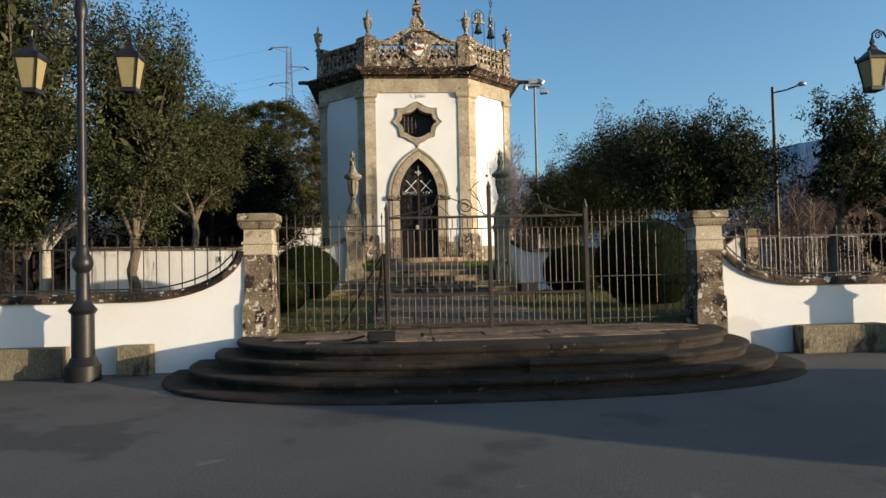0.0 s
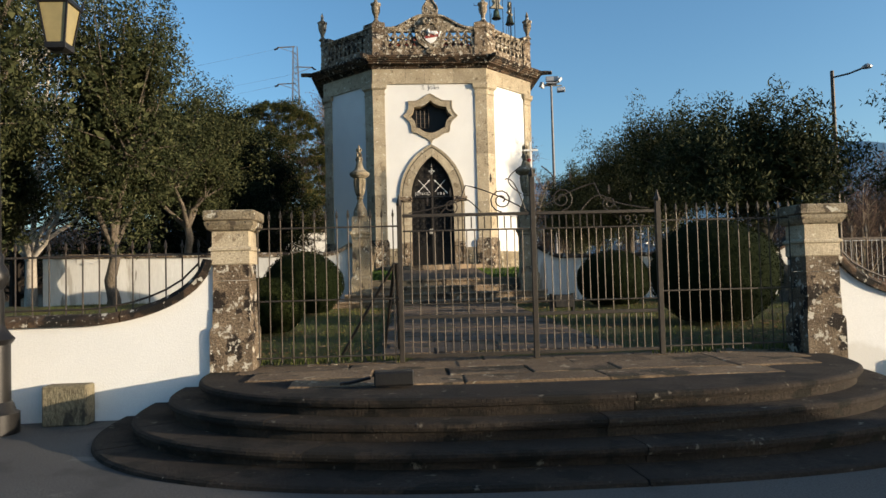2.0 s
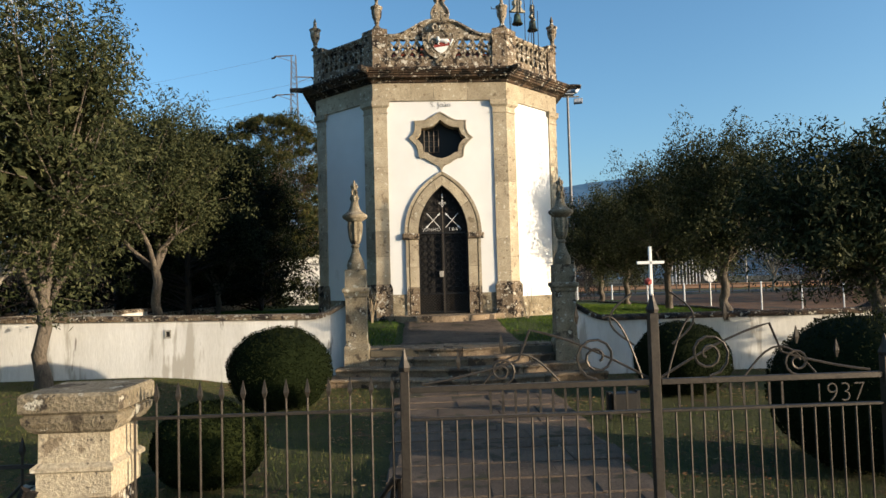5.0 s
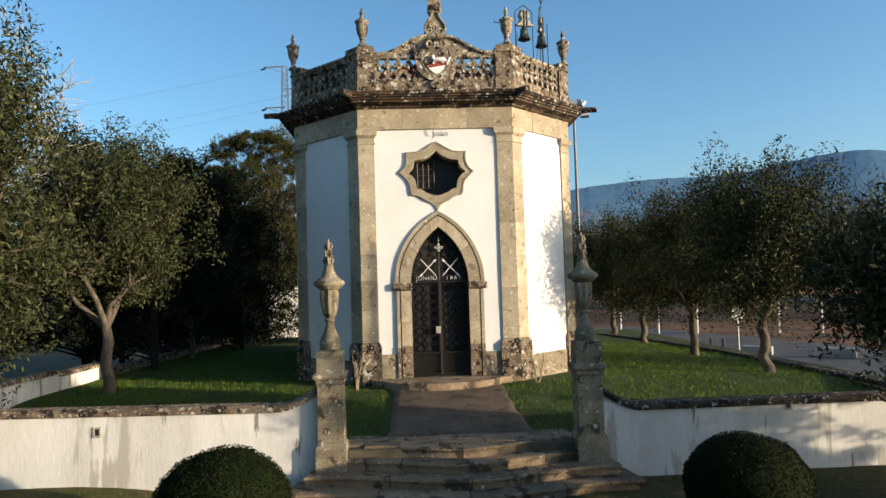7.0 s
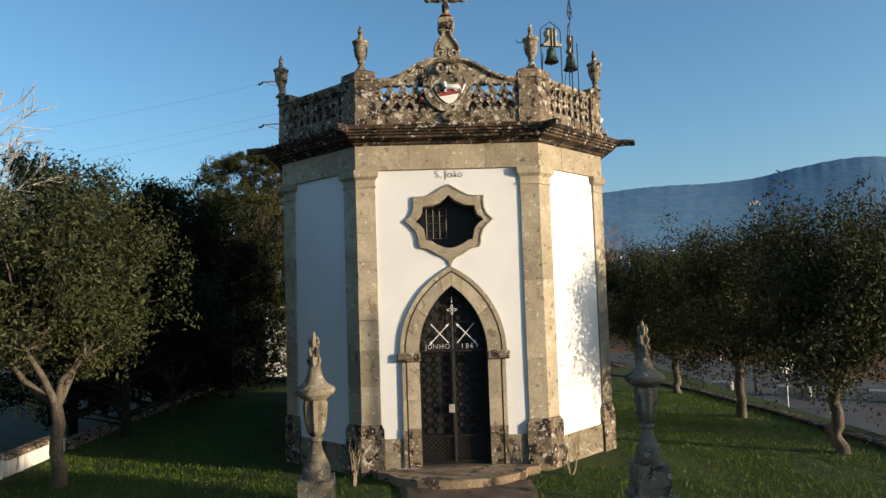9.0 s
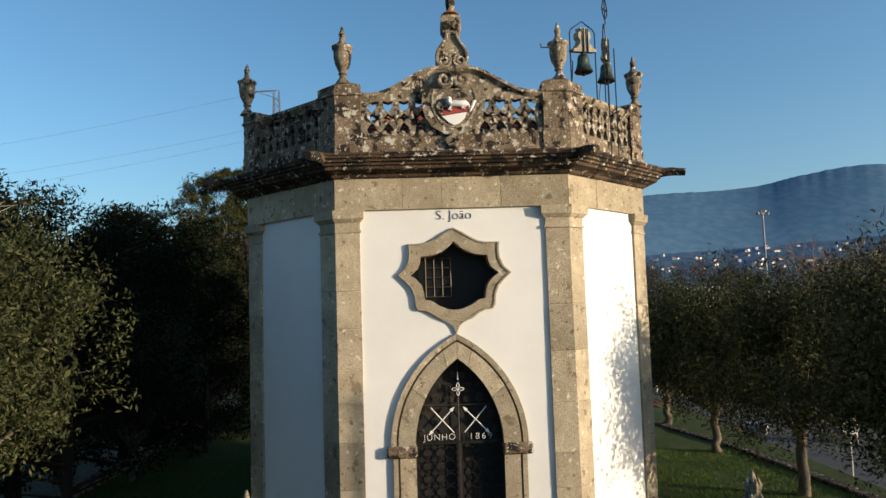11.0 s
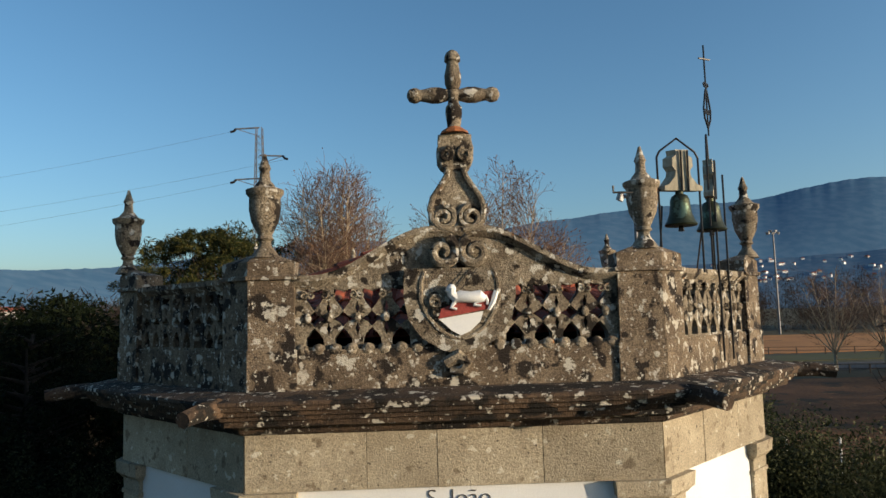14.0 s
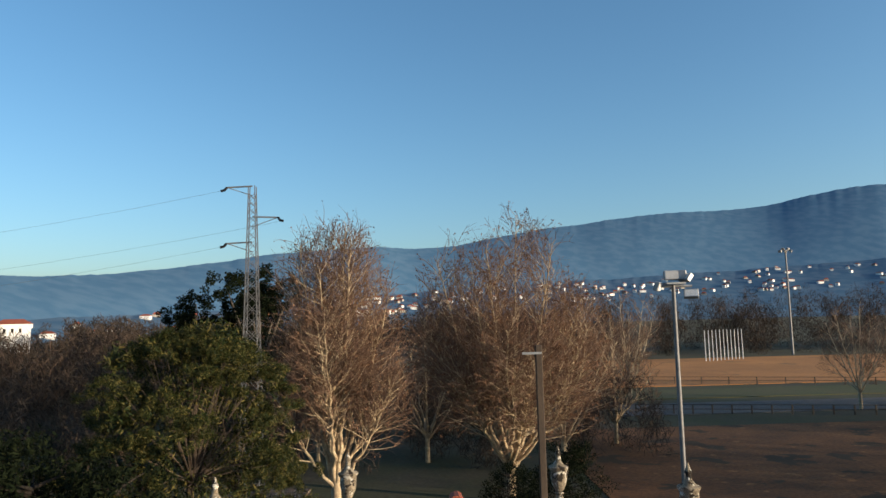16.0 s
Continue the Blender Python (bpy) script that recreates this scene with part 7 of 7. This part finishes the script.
def cypress_dome(seed, m, width, base, top, label, clumps=120, per=150, name="cedar_tree"):
    """A broad evergreen: drooping clumps of foliage on bare limbs over an uneven dome."""
    rng = random.Random(seed)
    t = thing(name, label, "tree", m, group="evergreens")
    goals = []
    for _ in range(clumps):
        a, f = rng.uniform(0, 6.283), rng.uniform(0.0, 1.0) ** 0.8
        z = base + (top - base) * f
        r = width * math.sqrt(max(0.0, 1 - f ** 3.2)) * (1 + 0.25 * noise.noise(Vector((math.cos(a), math.sin(a), f * 2 + seed)) * 1.6))
        r *= rng.uniform(0.35, 1.0) ** 0.5
        goals.append(Vector((math.cos(a) * r, math.sin(a) * r, z)))
    goals.sort(key=lambda g: math.atan2(g.y, g.x))
    fork = Vector((0, 0, base + (top - base) * 0.15))
    segs = [([Vector((0, 0, -0.3)), Vector((0.1, 0, base)), fork, Vector((0, 0, top * 0.85))], [0.34, 0.28, 0.22, 0.04])] + limbs_to(rng, fork, goals, 9, 0.08, 0.01)
    v, f = branch_mesh(segs)
    raw("trunk", v, f, M_wood, t, "dark trunk and bare limbs")
    spots = []
    for g in goals:
        w = rng.uniform(0.45, 0.95)
        for k in range(9):
            q, r = rng.uniform(0, 6.283), w * rng.random() ** 0.5
            spots.append(g + Vector((math.cos(q) * r, math.sin(q) * r, 0.16 - 0.35 * r * r + rng.gauss(0, 0.05))))
    v, f = leaf_cloud(rng, spots, per, 0.2, 0.17, 0.13, droop=0.6)
    heart = [g * rng.uniform(0.5, 0.9) + Vector((0, 0, g.z * 0.2)) for g in goals]
    v2, f2 = leaf_cloud(rng, heart, 120, 0.6, 0.24, 0.22)
    v, f = v + v2, f + [tuple(q + len(v) for q in p) for p in f2]
    raw("crown", v, f, M_cedar, t, "drooping clumps of dark green foliage")
    return t


c1 = cypress_dome(41, pose(-8.7, 22.0, 0), 4.5, 1.0, 12.2, "big dark evergreen with ragged drooping foliage", clumps=170, per=100)
c2 = conifer(42, pose(-13.5, 12.0, 0.2), 9.6, "dense evergreen on the shady side, shade put into its leaves", M_dark, 0.42, tiers=80, per=52, name="evergreen_tree", leaf=0.2)
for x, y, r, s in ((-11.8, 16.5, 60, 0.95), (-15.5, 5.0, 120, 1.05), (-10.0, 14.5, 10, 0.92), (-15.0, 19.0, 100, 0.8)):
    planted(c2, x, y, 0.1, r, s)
# Two bushes added outside the view to keep sun off the terrace wall.
conifer(44, pose(11.2, -8.4, 0.4), 3.1, "low dense evergreen bush added to shade the terrace wall", M_dark, 0.42, name="evergreen_bush", tiers=60, per=90, leaf=0.08)
conifer(45, pose(12.6, -9.3, 0.4), 3.0, "low dense evergreen bush added to shade the terrace wall", M_dark, 0.42, name="evergreen_bush", tiers=60, per=90, leaf=0.08)
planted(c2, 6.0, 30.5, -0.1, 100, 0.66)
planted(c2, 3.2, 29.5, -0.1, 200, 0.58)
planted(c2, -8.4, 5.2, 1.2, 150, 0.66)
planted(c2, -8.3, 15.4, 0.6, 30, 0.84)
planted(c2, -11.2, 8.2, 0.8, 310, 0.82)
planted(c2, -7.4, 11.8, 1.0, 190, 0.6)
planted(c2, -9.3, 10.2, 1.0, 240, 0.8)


def round_tree(seed, m, height, label, mat, leaf, per, name="far_evergreen"):
    """A tall tree with a few rounded domes of foliage on bare limbs."""
    rng = random.Random(seed)
    t = thing(name, label, "tree", m, group="evergreens")
    segs, spots = [([Vector((0, 0, -0.2)), Vector((0, 0, height * 0.5))], [height * 0.02, height * 0.012])], []
    for k in range(11):
        a = rng.uniform(0, 6.283)
        r, z = height * rng.uniform(0.05, 0.24), height * rng.uniform(0.45, 0.88)
        c = Vector((math.cos(a) * r, math.sin(a) * r, z))
        segs.append(([Vector((0, 0, height * 0.35)), c], [height * 0.008, height * 0.003]))
        for _ in range(26):
            q = Vector((rng.gauss(0, 1), rng.gauss(0, 1), rng.gauss(0, 1))).normalized()
            spots.append(c + Vector((q.x, q.y, q.z * 0.75)) * height * rng.uniform(0.06, 0.115))
    v, f = branch_mesh(segs)
    raw("trunk", v, f, M_bark, t)
    v, f = leaf_cloud(rng, spots, per, height * 0.03, leaf, 0.5)
    raw("crown", v, f, mat, t, "domed masses of dark foliage")
    return t


e1 = round_tree(43, pose(-19.0, 75, 0), 20.0, "tall domed eucalyptus in the distance", M_dark, 0.32, 60)
planted(e1, -25.5, 78, 0, 140, 0.85)
planted(e1, -21.5, 80, 0, 250, 0.9)

M_belt = leafy("dark_mixed_woods", (0.026, 0.022, 0.018), (0.05, 0.037, 0.028), (0.08, 0.054, 0.04), 0.9)


def far_wood(name, x0, x1, y0, y1, count, h0, h1, mat, label, seed, leaf=0.9, per=60, aspect=0.05, keep=None):
    """Woods seen from afar: a haze of thin upright twigs in uneven domes."""
    rng = random.Random(seed)
    spots = []
    for _ in range(count):
        x, y, h = rng.uniform(x0, x1), rng.uniform(y0, y1), rng.uniform(h0, h1)
        if abs(x + 0.56 * y) < 12 and 180 < y < 320 or keep and not keep(x, y):
            continue
        for k in range(7):
            f = 0.12 + 0.13 * k
            w = h * 0.2 * math.sin(math.pi * min(1.0, f * 0.9 + 0.1))
            spots.append(Vector((x + rng.gauss(0, w), y + rng.gauss(0, w), h * f + rng.uniform(-0.3, 0.3))))
    v, f = leaf_cloud(rng, spots, per, (h0 + h1) * 0.10, leaf, aspect, droop=-0.8)
    ob = raw(name, v, f, mat)
    return tagged(ob, label, "woods", kind="stuff")


far_wood("far_woods", -190, 60, 200, 420, 300, 9, 18, M_far, "brown leafless woods across the valley", 51, 2.2, 38, 0.12)
far_wood("riverside_thicket", -60, -12, 45, 150, 150, 5, 10, M_far, "brown leafless thicket behind the chapel", 52, 1.4, 60, 0.06)
far_wood("riverside_thicket_east", -8, 20, 56, 110, 70, 4, 9, M_far, "brown leafless undergrowth among the plane trees", 53, 1.1, 70, 0.05)
far_wood("roadside_wood", 30, 82, 34, 84, 330, 8, 13, M_far, "grey-brown leafless wood beyond the side road", 55, 1.3, 40, 0.05, keep=lambda x, y: 0.735 * (y + 3) + 3 < x < 0.80 * (y + 24))
far_wood("evergreen_belt", 30, 240, 196, 250, 110, 12, 21, M_belt, "dark woods beyond the fields", 54, 1.9, 100, 0.055)
far_wood("west_wood", -125, -38, 62, 180, 190, 8, 13, M_belt, "dark brown leafless wood on the valley floor", 56, 1.6, 60, 0.06)

# ---------------------------------------------------------------- terrace boundaries and what lies beyond
def low_wall(name, pts, top, base, mat, label, cop=None, thick=0.28):
    """A low wall along a line of ground points, with coping stones as pieces."""
    pts = [Vector(p) for p in pts]
    bm = bmesh.new()
    for a, b in zip(pts, pts[1:]):
        d = (b - a).normalized()
        n = Vector((-d.y, d.x)) * thick / 2
        vs = [bm.verts.new((q.x, q.y, z)) for z in (base, top - 0.1) for q in (a - n, b - n, b + n, a + n)]
        for f in ((3, 2, 1, 0), (4, 5, 6, 7), (0, 1, 5, 4), (1, 2, 6, 5), (2, 3, 7, 6), (3, 0, 4, 7)):
            bm.faces.new([vs[i] for i in f])
    w = tagged(part(name, bm, mat), label, "wall", kind="structure")
    for a, b in zip(pts, pts[1:]):
        d = (b - a).normalized()
        L, s = (b - a).length, 0.0
        n = Vector((-d.y, d.x)) * (thick / 2 + 0.04)
        while s < L - 0.05:
            l = min(random.uniform(0.8, 1.3), L - s)
            p, q = a + d * (s + 0.006), a + d * (s + l - 0.006)
            bm = bmesh.new()
            vs = [bm.verts.new((v.x, v.y, z)) for z, k in ((top - 0.1, 1.0), (top - 0.03, 1.0), (top, 0.75)) for v in (p - n * k, q - n * k, q + n * k, p + n * k)]
            for r in (0, 4):
                for i in range(4):
                    j = (i + 1) % 4
                    bm.faces.new((vs[r + i], vs[r + j], vs[r + 4 + j], vs[r + 4 + i]))
            bm.faces.new(vs[8:12])
            bm.faces.new(list(reversed(vs[0:4])))
            part("coping_stone", bm, cop or M_lichen, w)
            s += l
    return w


low_wall("wall_side_west", [(-9.3, -4.7), (-9.3, 1.1)], 2.0, 0.2, M_oldplaster, "low white side wall of the terrace")
low_wall("wall_side_west_far", [(-9.3, 1.25), (-9.3, 3.6)], 1.92, 0.2, M_oldplaster, "low white side wall of the terrace past a step")
# This stretch gets dark stone instead of plaster to paint in its shade.
low_wall("wall_side_west_end", [(-9.25, 3.9), (-8.9, 16)], 1.72, 0.2, M_lichen, "low side wall of the terrace, shade put in as darker stone")
low_wall("wall_side_east", [(9.3, -4.6), (9.2, 1.2), (9.15, 5), (8.7, 10), (7.75, 14.3), (5.5, 17.5)], 1.42, 0.0, M_concrete, "low pale stone wall along the roadside edge", cop=M_darkstone)
fence_panel(9.6, 15.0, -4.45, 0.0, 2.0, (0.25, 1.92), "pale galvanised bar fence beyond the terrace wall", name="metal_fence", mat=M_galv, pitch=0.14, group="road fences", tips=False)
bm = bmesh.new()
plate(bm, [(10.4, -14.3), (24, -14.3), (24, 6), (21, 22), (17, 40), (12, 40), (13.5, 20), (10.4, 6)], [], lambda u, v, w: (u, v, w - 0.04), 0.06)
tagged(part("side_road", bm, M_street), "grey side road beyond the terrace wall", "road", kind="structure")
sg = thing("road_sign", "round road sign seen from its grey back on a pole", "road sign", pose(10.15, 6.85, 0.02))
bm = bmesh.new()
tube(bm, [(0, 0, 0), (0, 0, 2.75)], 0.03, 8)
part("pole", bm, M_galv, sg)
bm = bmesh.new()
b2 = bmesh.new()
lathe(b2, [(0.24, -0.012), (0.25, 0), (0.24, 0.012)], 20)
bmesh.ops.transform(b2, matrix=Matrix.Translation((0, -0.05, 2.45)) @ Matrix.Rotation(math.pi / 2, 4, "X"), verts=b2.verts)
part("disc", b2, M_lampwhite, sg)
bm.free()


def post_row(name, pts, h, r, label, category, group, mat, rails=()):
    for x, y in pts:
        p = thing(name, label, category, pose(x, y, -0.02), group=group)
        bm = bmesh.new()
        tube(bm, [(0, 0, 0), (0, 0, h)], r, 6)
        part("shaft", bm, mat, p)


post_row("fence_post", [(11.5 + 2.35 * k, 33.0 - 0.9 * k) for k in range(9)], 2.0, 0.05, "white upright fence post by the playing field", "post", "field fence posts", M_white)
for x, y, l in ((18.2, 14.2, 1.3), (15.6, 16.4, 1.3), (20.6, 12.4, 1.5), (23.0, 10.8, 1.5), (13.4, 18.6, 0.9)):
    b = thing("stone_block", "low pale stone block by the side road", "stone block", pose(x, y, 0.01, 0, 0, -35), group="roadside blocks")
    bm = bmesh.new()
    box(bm, -l / 2, l / 2, -0.25, 0.25, 0, 0.42, 0.03)
    part("block", bm, M_concrete, b)
post_row("bollard", [(14.5, 17.6), (14.1, 18.1)], 0.75, 0.07, "short dark bollard at the kerb", "bollard", "bollards", M_iron)


def rail_fence(x0, y0, x1, y1, n, h, mat, label, rails=2):
    f = thing("rail_fence", label, "fence", pose(x0, y0, 0.0), group="field fences")
    dx, dy = x1 - x0, y1 - y0
    bm = bmesh.new()
    box(bm, -0.07, 0.07, -0.07, 0.07, 0, h)
    a = part("fence_upright", bm, mat, f)
    for k in range(1, n + 1):
        o = a.copy()
        scene.collection.objects.link(o)
        o.location = (dx * k / n, dy * k / n, 0)
    for q in range(rails):
        bm = bmesh.new()
        tube(bm, [(0, 0, h * (1 - 0.45 * q) - 0.06), (dx, dy, h * (1 - 0.45 * q) - 0.06)], 0.06, 4)
        part("fence_rail", bm, mat, f)


rail_fence(31, 126, 95, 104, 15, 1.3, M_wood, "brown timber rail fence along the far field")
rail_fence(26, 86, 66, 76, 18, 1.2, M_iron, "dark metal rail fence by the road")
for k in range(11):
    p = thing("flagpole", "pale bare flagpole in a row", "flagpole", pose(72.0 + 1.25 * k, 177 + 0.6 * k, 0), group="flagpoles")
    bm = bmesh.new()
    tube(bm, [(0, 0, 0), (0, 0, 8.0)], [0.11, 0.08], 6)
    part("shaft", bm, M_lampwhite, p)
fm = thing("stadium_mast", "very tall slim floodlight mast by the far field", "floodlight", pose(104.5, 195, 0))
bm = bmesh.new()
tube(bm, [(0, 0, 0), (0, 0, 29.5)], [0.34, 0.22], 8)
part("pole", bm, M_steel, fm)
for k in range(5):
    bm = bmesh.new()
    box(bm, -0.45, 0.45, -0.3, 0.3, -0.4, 0.4, 0.05)
    h = part("lamp_head", bm, M_galv, fm)
    h.matrix_basis = pose(-1.6 + 0.8 * k, 0, 29.8 + (0.6 if k % 2 else 0), 20, 0, 25 * (k - 2))
# grass strips by the far road
bm = bmesh.new()
box(bm, 24, 140, 100.1, 112, -0.3, 0.04)
tagged(part("verge", bm, M_verge), "green grass verge beyond the road", "grass", kind="structure")


# houses of the town on the far slope
def house_kind(seed, w, d, h, roofh, wallmat):
    t = thing("town_house", "small far white house with a red tiled roof", "house", pose(0, 0, 0), group="town houses")
    bm = bmesh.new()
    box(bm, -w / 2, w / 2, -d / 2, d / 2, -9, h)
    wl = part("wall", bm, wallmat, t)
    for k in (-1, 0, 1):
        for z in (1.6, 4.6):
            if z < h - 1:
                bm = bmesh.new()
                box(bm, k * w * 0.3 - 0.5, k * w * 0.3 + 0.5, -d / 2 - 0.06, -d / 2 + 0.02, z, z + 1.4)
                part("window", bm, M_pane, wl)
    bm = bmesh.new()
    vs = [bm.verts.new(p) for p in ((-w / 2 - 0.5, -d / 2 - 0.5, h), (w / 2 + 0.5, -d / 2 - 0.5, h), (w / 2 + 0.5, d / 2 + 0.5, h), (-w / 2 - 0.5, d / 2 + 0.5, h), (-w * 0.25, 0, h + roofh), (w * 0.25, 0, h + roofh))]
    for f in ((0, 1, 5, 4), (1, 2, 5), (2, 3, 4, 5), (3, 0, 4), (3, 2, 1, 0)):
        bm.faces.new([vs[i] for i in f])
    part("roof", bm, M_tile, t)
    return t


kinds = [house_kind(1, 8, 8, 3.5, 2.5, M_white), house_kind(2, 13, 9, 4, 2.5, M_white), house_kind(3, 7, 7, 5.5, 2.2, M_white), house_kind(4, 10, 8, 3.0, 3.0, M_concrete)]
rng = random.Random(77)
for k in range(190):
    a = rng.uniform(-6, 36) if k < 165 else rng.uniform(-32, -8)
    f = 0.46 + 0.48 * rng.random() ** 1.6
    p = hill_point(1500, NEAR_RIDGE, a, f)
    src = kinds[k % 4]
    m = pose(p[0], p[1], p[2], 0, 0, rng.uniform(-40, 40) - a)
    if k < 4:
        src.matrix_basis = m
    else:
        copy_thing(src, m)
hw = thing("white_house", "white house with a red roof beyond the river trees", "house", pose(-184, 312, 7.0, 0, 0, 25))
bm = bmesh.new()
box(bm, -6.5, 6.5, -4, 4, -5, 8.0)
wl = part("wall", bm, M_white, hw)
for k in (-1, 0, 1):
    bm = bmesh.new()
    box(bm, k * 3 - 0.5, k * 3 + 0.5, -4.05, -3.98, 4.2, 6.0)
    part("window", bm, M_pane, wl)
bm = bmesh.new()
ends = [bm.verts.new(p) for p in ((-7, -4.5, 8), (7, -4.5, 8), (7, 4.5, 8), (-7, 4.5, 8), (-4, 0, 10.2), (4, 0, 10.2))]
for f in ((0, 1, 5, 4), (1, 2, 5), (2, 3, 4, 5), (3, 0, 4), (3, 2, 1, 0)):
    bm.faces.new([ends[i] for i in f])
part("roof", bm, M_tile, hw)
nh = thing("garden_house", "white house wall glimpsed between the dark evergreens", "house", pose(-7.9, 27.5, 0))
bm = bmesh.new()
box(bm, -1.6, 1.6, -0.3, 3, -0.1, 4.6)
part("wall", bm, M_white, nh)
bm = bmesh.new()
box(bm, -1.9, 1.9, -0.6, 3.3, 4.6, 4.75)
part("roof", bm, M_darkstone, nh)

# unseen parked car across the square, added so its shade falls on the steps
car = thing("parked_car", "unseen parked car added for its shade on the steps", "car", pose(9.6, -21.0, 0.0, 0, 0, 64))
side = [(-2.1, 0.35), (2.1, 0.35), (2.15, 0.62), (2.0, 0.80), (1.15, 0.92), (0.45, 1.40), (-0.2, 1.48), (-1.3, 1.42), (-1.95, 1.0), (-2.12, 0.85)]
bm = bmesh.new()
plate(bm, side, [], lambda u, v, w: (u, w - 0.86, v), 1.72)
bmesh.ops.bevel(bm, geom=[e for e in bm.edges if e.calc_face_angle(0) > 0.9], offset=0.07, segments=2, affect="EDGES")
part("body", bm, M_carpaint, car)
for x in (-1.3, 1.3):
    for s in (-1, 1):
        bm = bmesh.new()
        lathe(bm, [(0.2, -0.1), (0.31, -0.09), (0.32, 0), (0.31, 0.09), (0.2, 0.1)], 18)
        bmesh.ops.transform(bm, matrix=Matrix.Translation((x, s * 0.76, 0.32)) @ Matrix.Rotation(math.pi / 2, 4, "X"), verts=bm.verts)
        part("wheel", bm, M_black, car)

# ---------------------------------------------------------------- grass and fallen leaves
def blades(name, area, count, height, hfun, mat, label, seed, avoid, length=(0.03, 0.07), flat=False):
    g = np.random.RandomState(seed)
    x0, x1, y0, y1 = area
    px, py = g.uniform(x0, x1, count), g.uniform(y0, y1, count)
    verts, faces = [], []
    for x, y in zip(px, py):
        if avoid(x, y):
            continue
        den = noise.noise(Vector((x * 0.8, y * 0.8, seed)))
        if not flat and den < -0.25 and g.rand() < 0.7:
            continue
        z = hfun(x, y)
        a, l = g.uniform(0, 6.283), g.uniform(*length)
        w = l * (0.4 if flat else 0.22)
        c, s = math.cos(a), math.sin(a)
        b = len(verts)
        if flat:
            t = g.uniform(-0.3, 0.3)
            verts += [(x - c * l / 2, y - s * l / 2, z + 0.012), (x - s * w / 2, y + c * w / 2, z + 0.012 + t * w), (x + c * l / 2, y + s * l / 2, z + 0.02), (x + s * w / 2, y - c * w / 2, z + 0.012 - t * w)]
            faces.append((b, b + 1, b + 2, b + 3))
        else:
            lean = g.uniform(0.1, 0.6) * l
            verts += [(x - s * w / 2, y + c * w / 2, z - 0.01), (x + s * w / 2, y - c * w / 2, z - 0.01), (x + c * lean, y + s * lean, z + l)]
            faces.append((b, b + 1, b + 2))
    return tagged(raw(name, verts, faces, mat), label, "grass" if not flat else "leaves", kind="stuff")


def lower_h(x, y):
    return garden_z(x, y) + rough(x, y) - 0.01


def upper_h(x, y):
    return lawn_height(x, y) + rough(x, y) - 0.01


blades("grass_lower", (-9, 9, -14.4, -5.1), 110000, 0.06, lower_h, M_blade, "short uneven grass of the lower lawn", 5, lambda x, y: -1.3 < x < 1.4, (0.015, 0.045))
blades("grass_terrace", (-9, 9, -4.7, 10), 150000, 0.06, upper_h, M_greenblade, "short green grass of the terrace", 6, lambda x, y: (-1.3 < x < 1.25 and y < 0) or (abs(x) < 3.5 and 0 < y < 9), (0.03, 0.07))
blades("grass_fence_foot", (-2.5, 3.2, -14.62, -14.3), 2600, 0.05, lambda x, y: 0.42, M_blade, "weeds along the foot of the fence", 7, lambda x, y: -0.9 < x < 1.6, (0.03, 0.09))
blades("leaf_litter", (-6, 6, -14.3, -5.2), 9500, 0, lambda x, y: lower_h(x, y) + 0.02, M_litter, "scattered dry brown fallen leaves on the lawn", 8, lambda x, y: noise.noise(Vector((x * 0.7, y * 0.7, 9))) < -0.05, (0.03, 0.07), True)
# bare young shrubs by the chapel wall
for seed, x, y, s in ((61, -1.95, -0.55, 1), (62, 2.05, -0.45, -1)):
    rng = random.Random(seed)
    t = thing("bare_shrub", "small leafless pruned shrub at the chapel wall", "shrub", pose(x, y, 1.42), group="bare shrubs")
    segs, tips = [], []
    for k in range(3):
        grow(rng, Vector((0, 0, 0)), Vector((rng.uniform(-0.3, 0.3), rng.uniform(-0.2, 0.2), 1)).normalized(), 0.45, 0.022, 0, 2, segs, tips, spread=0.5, up=0.1, kids=2, wig=0.15)
    v, f = branch_mesh(segs)
    raw("stem", v, f, M_palebark, t)
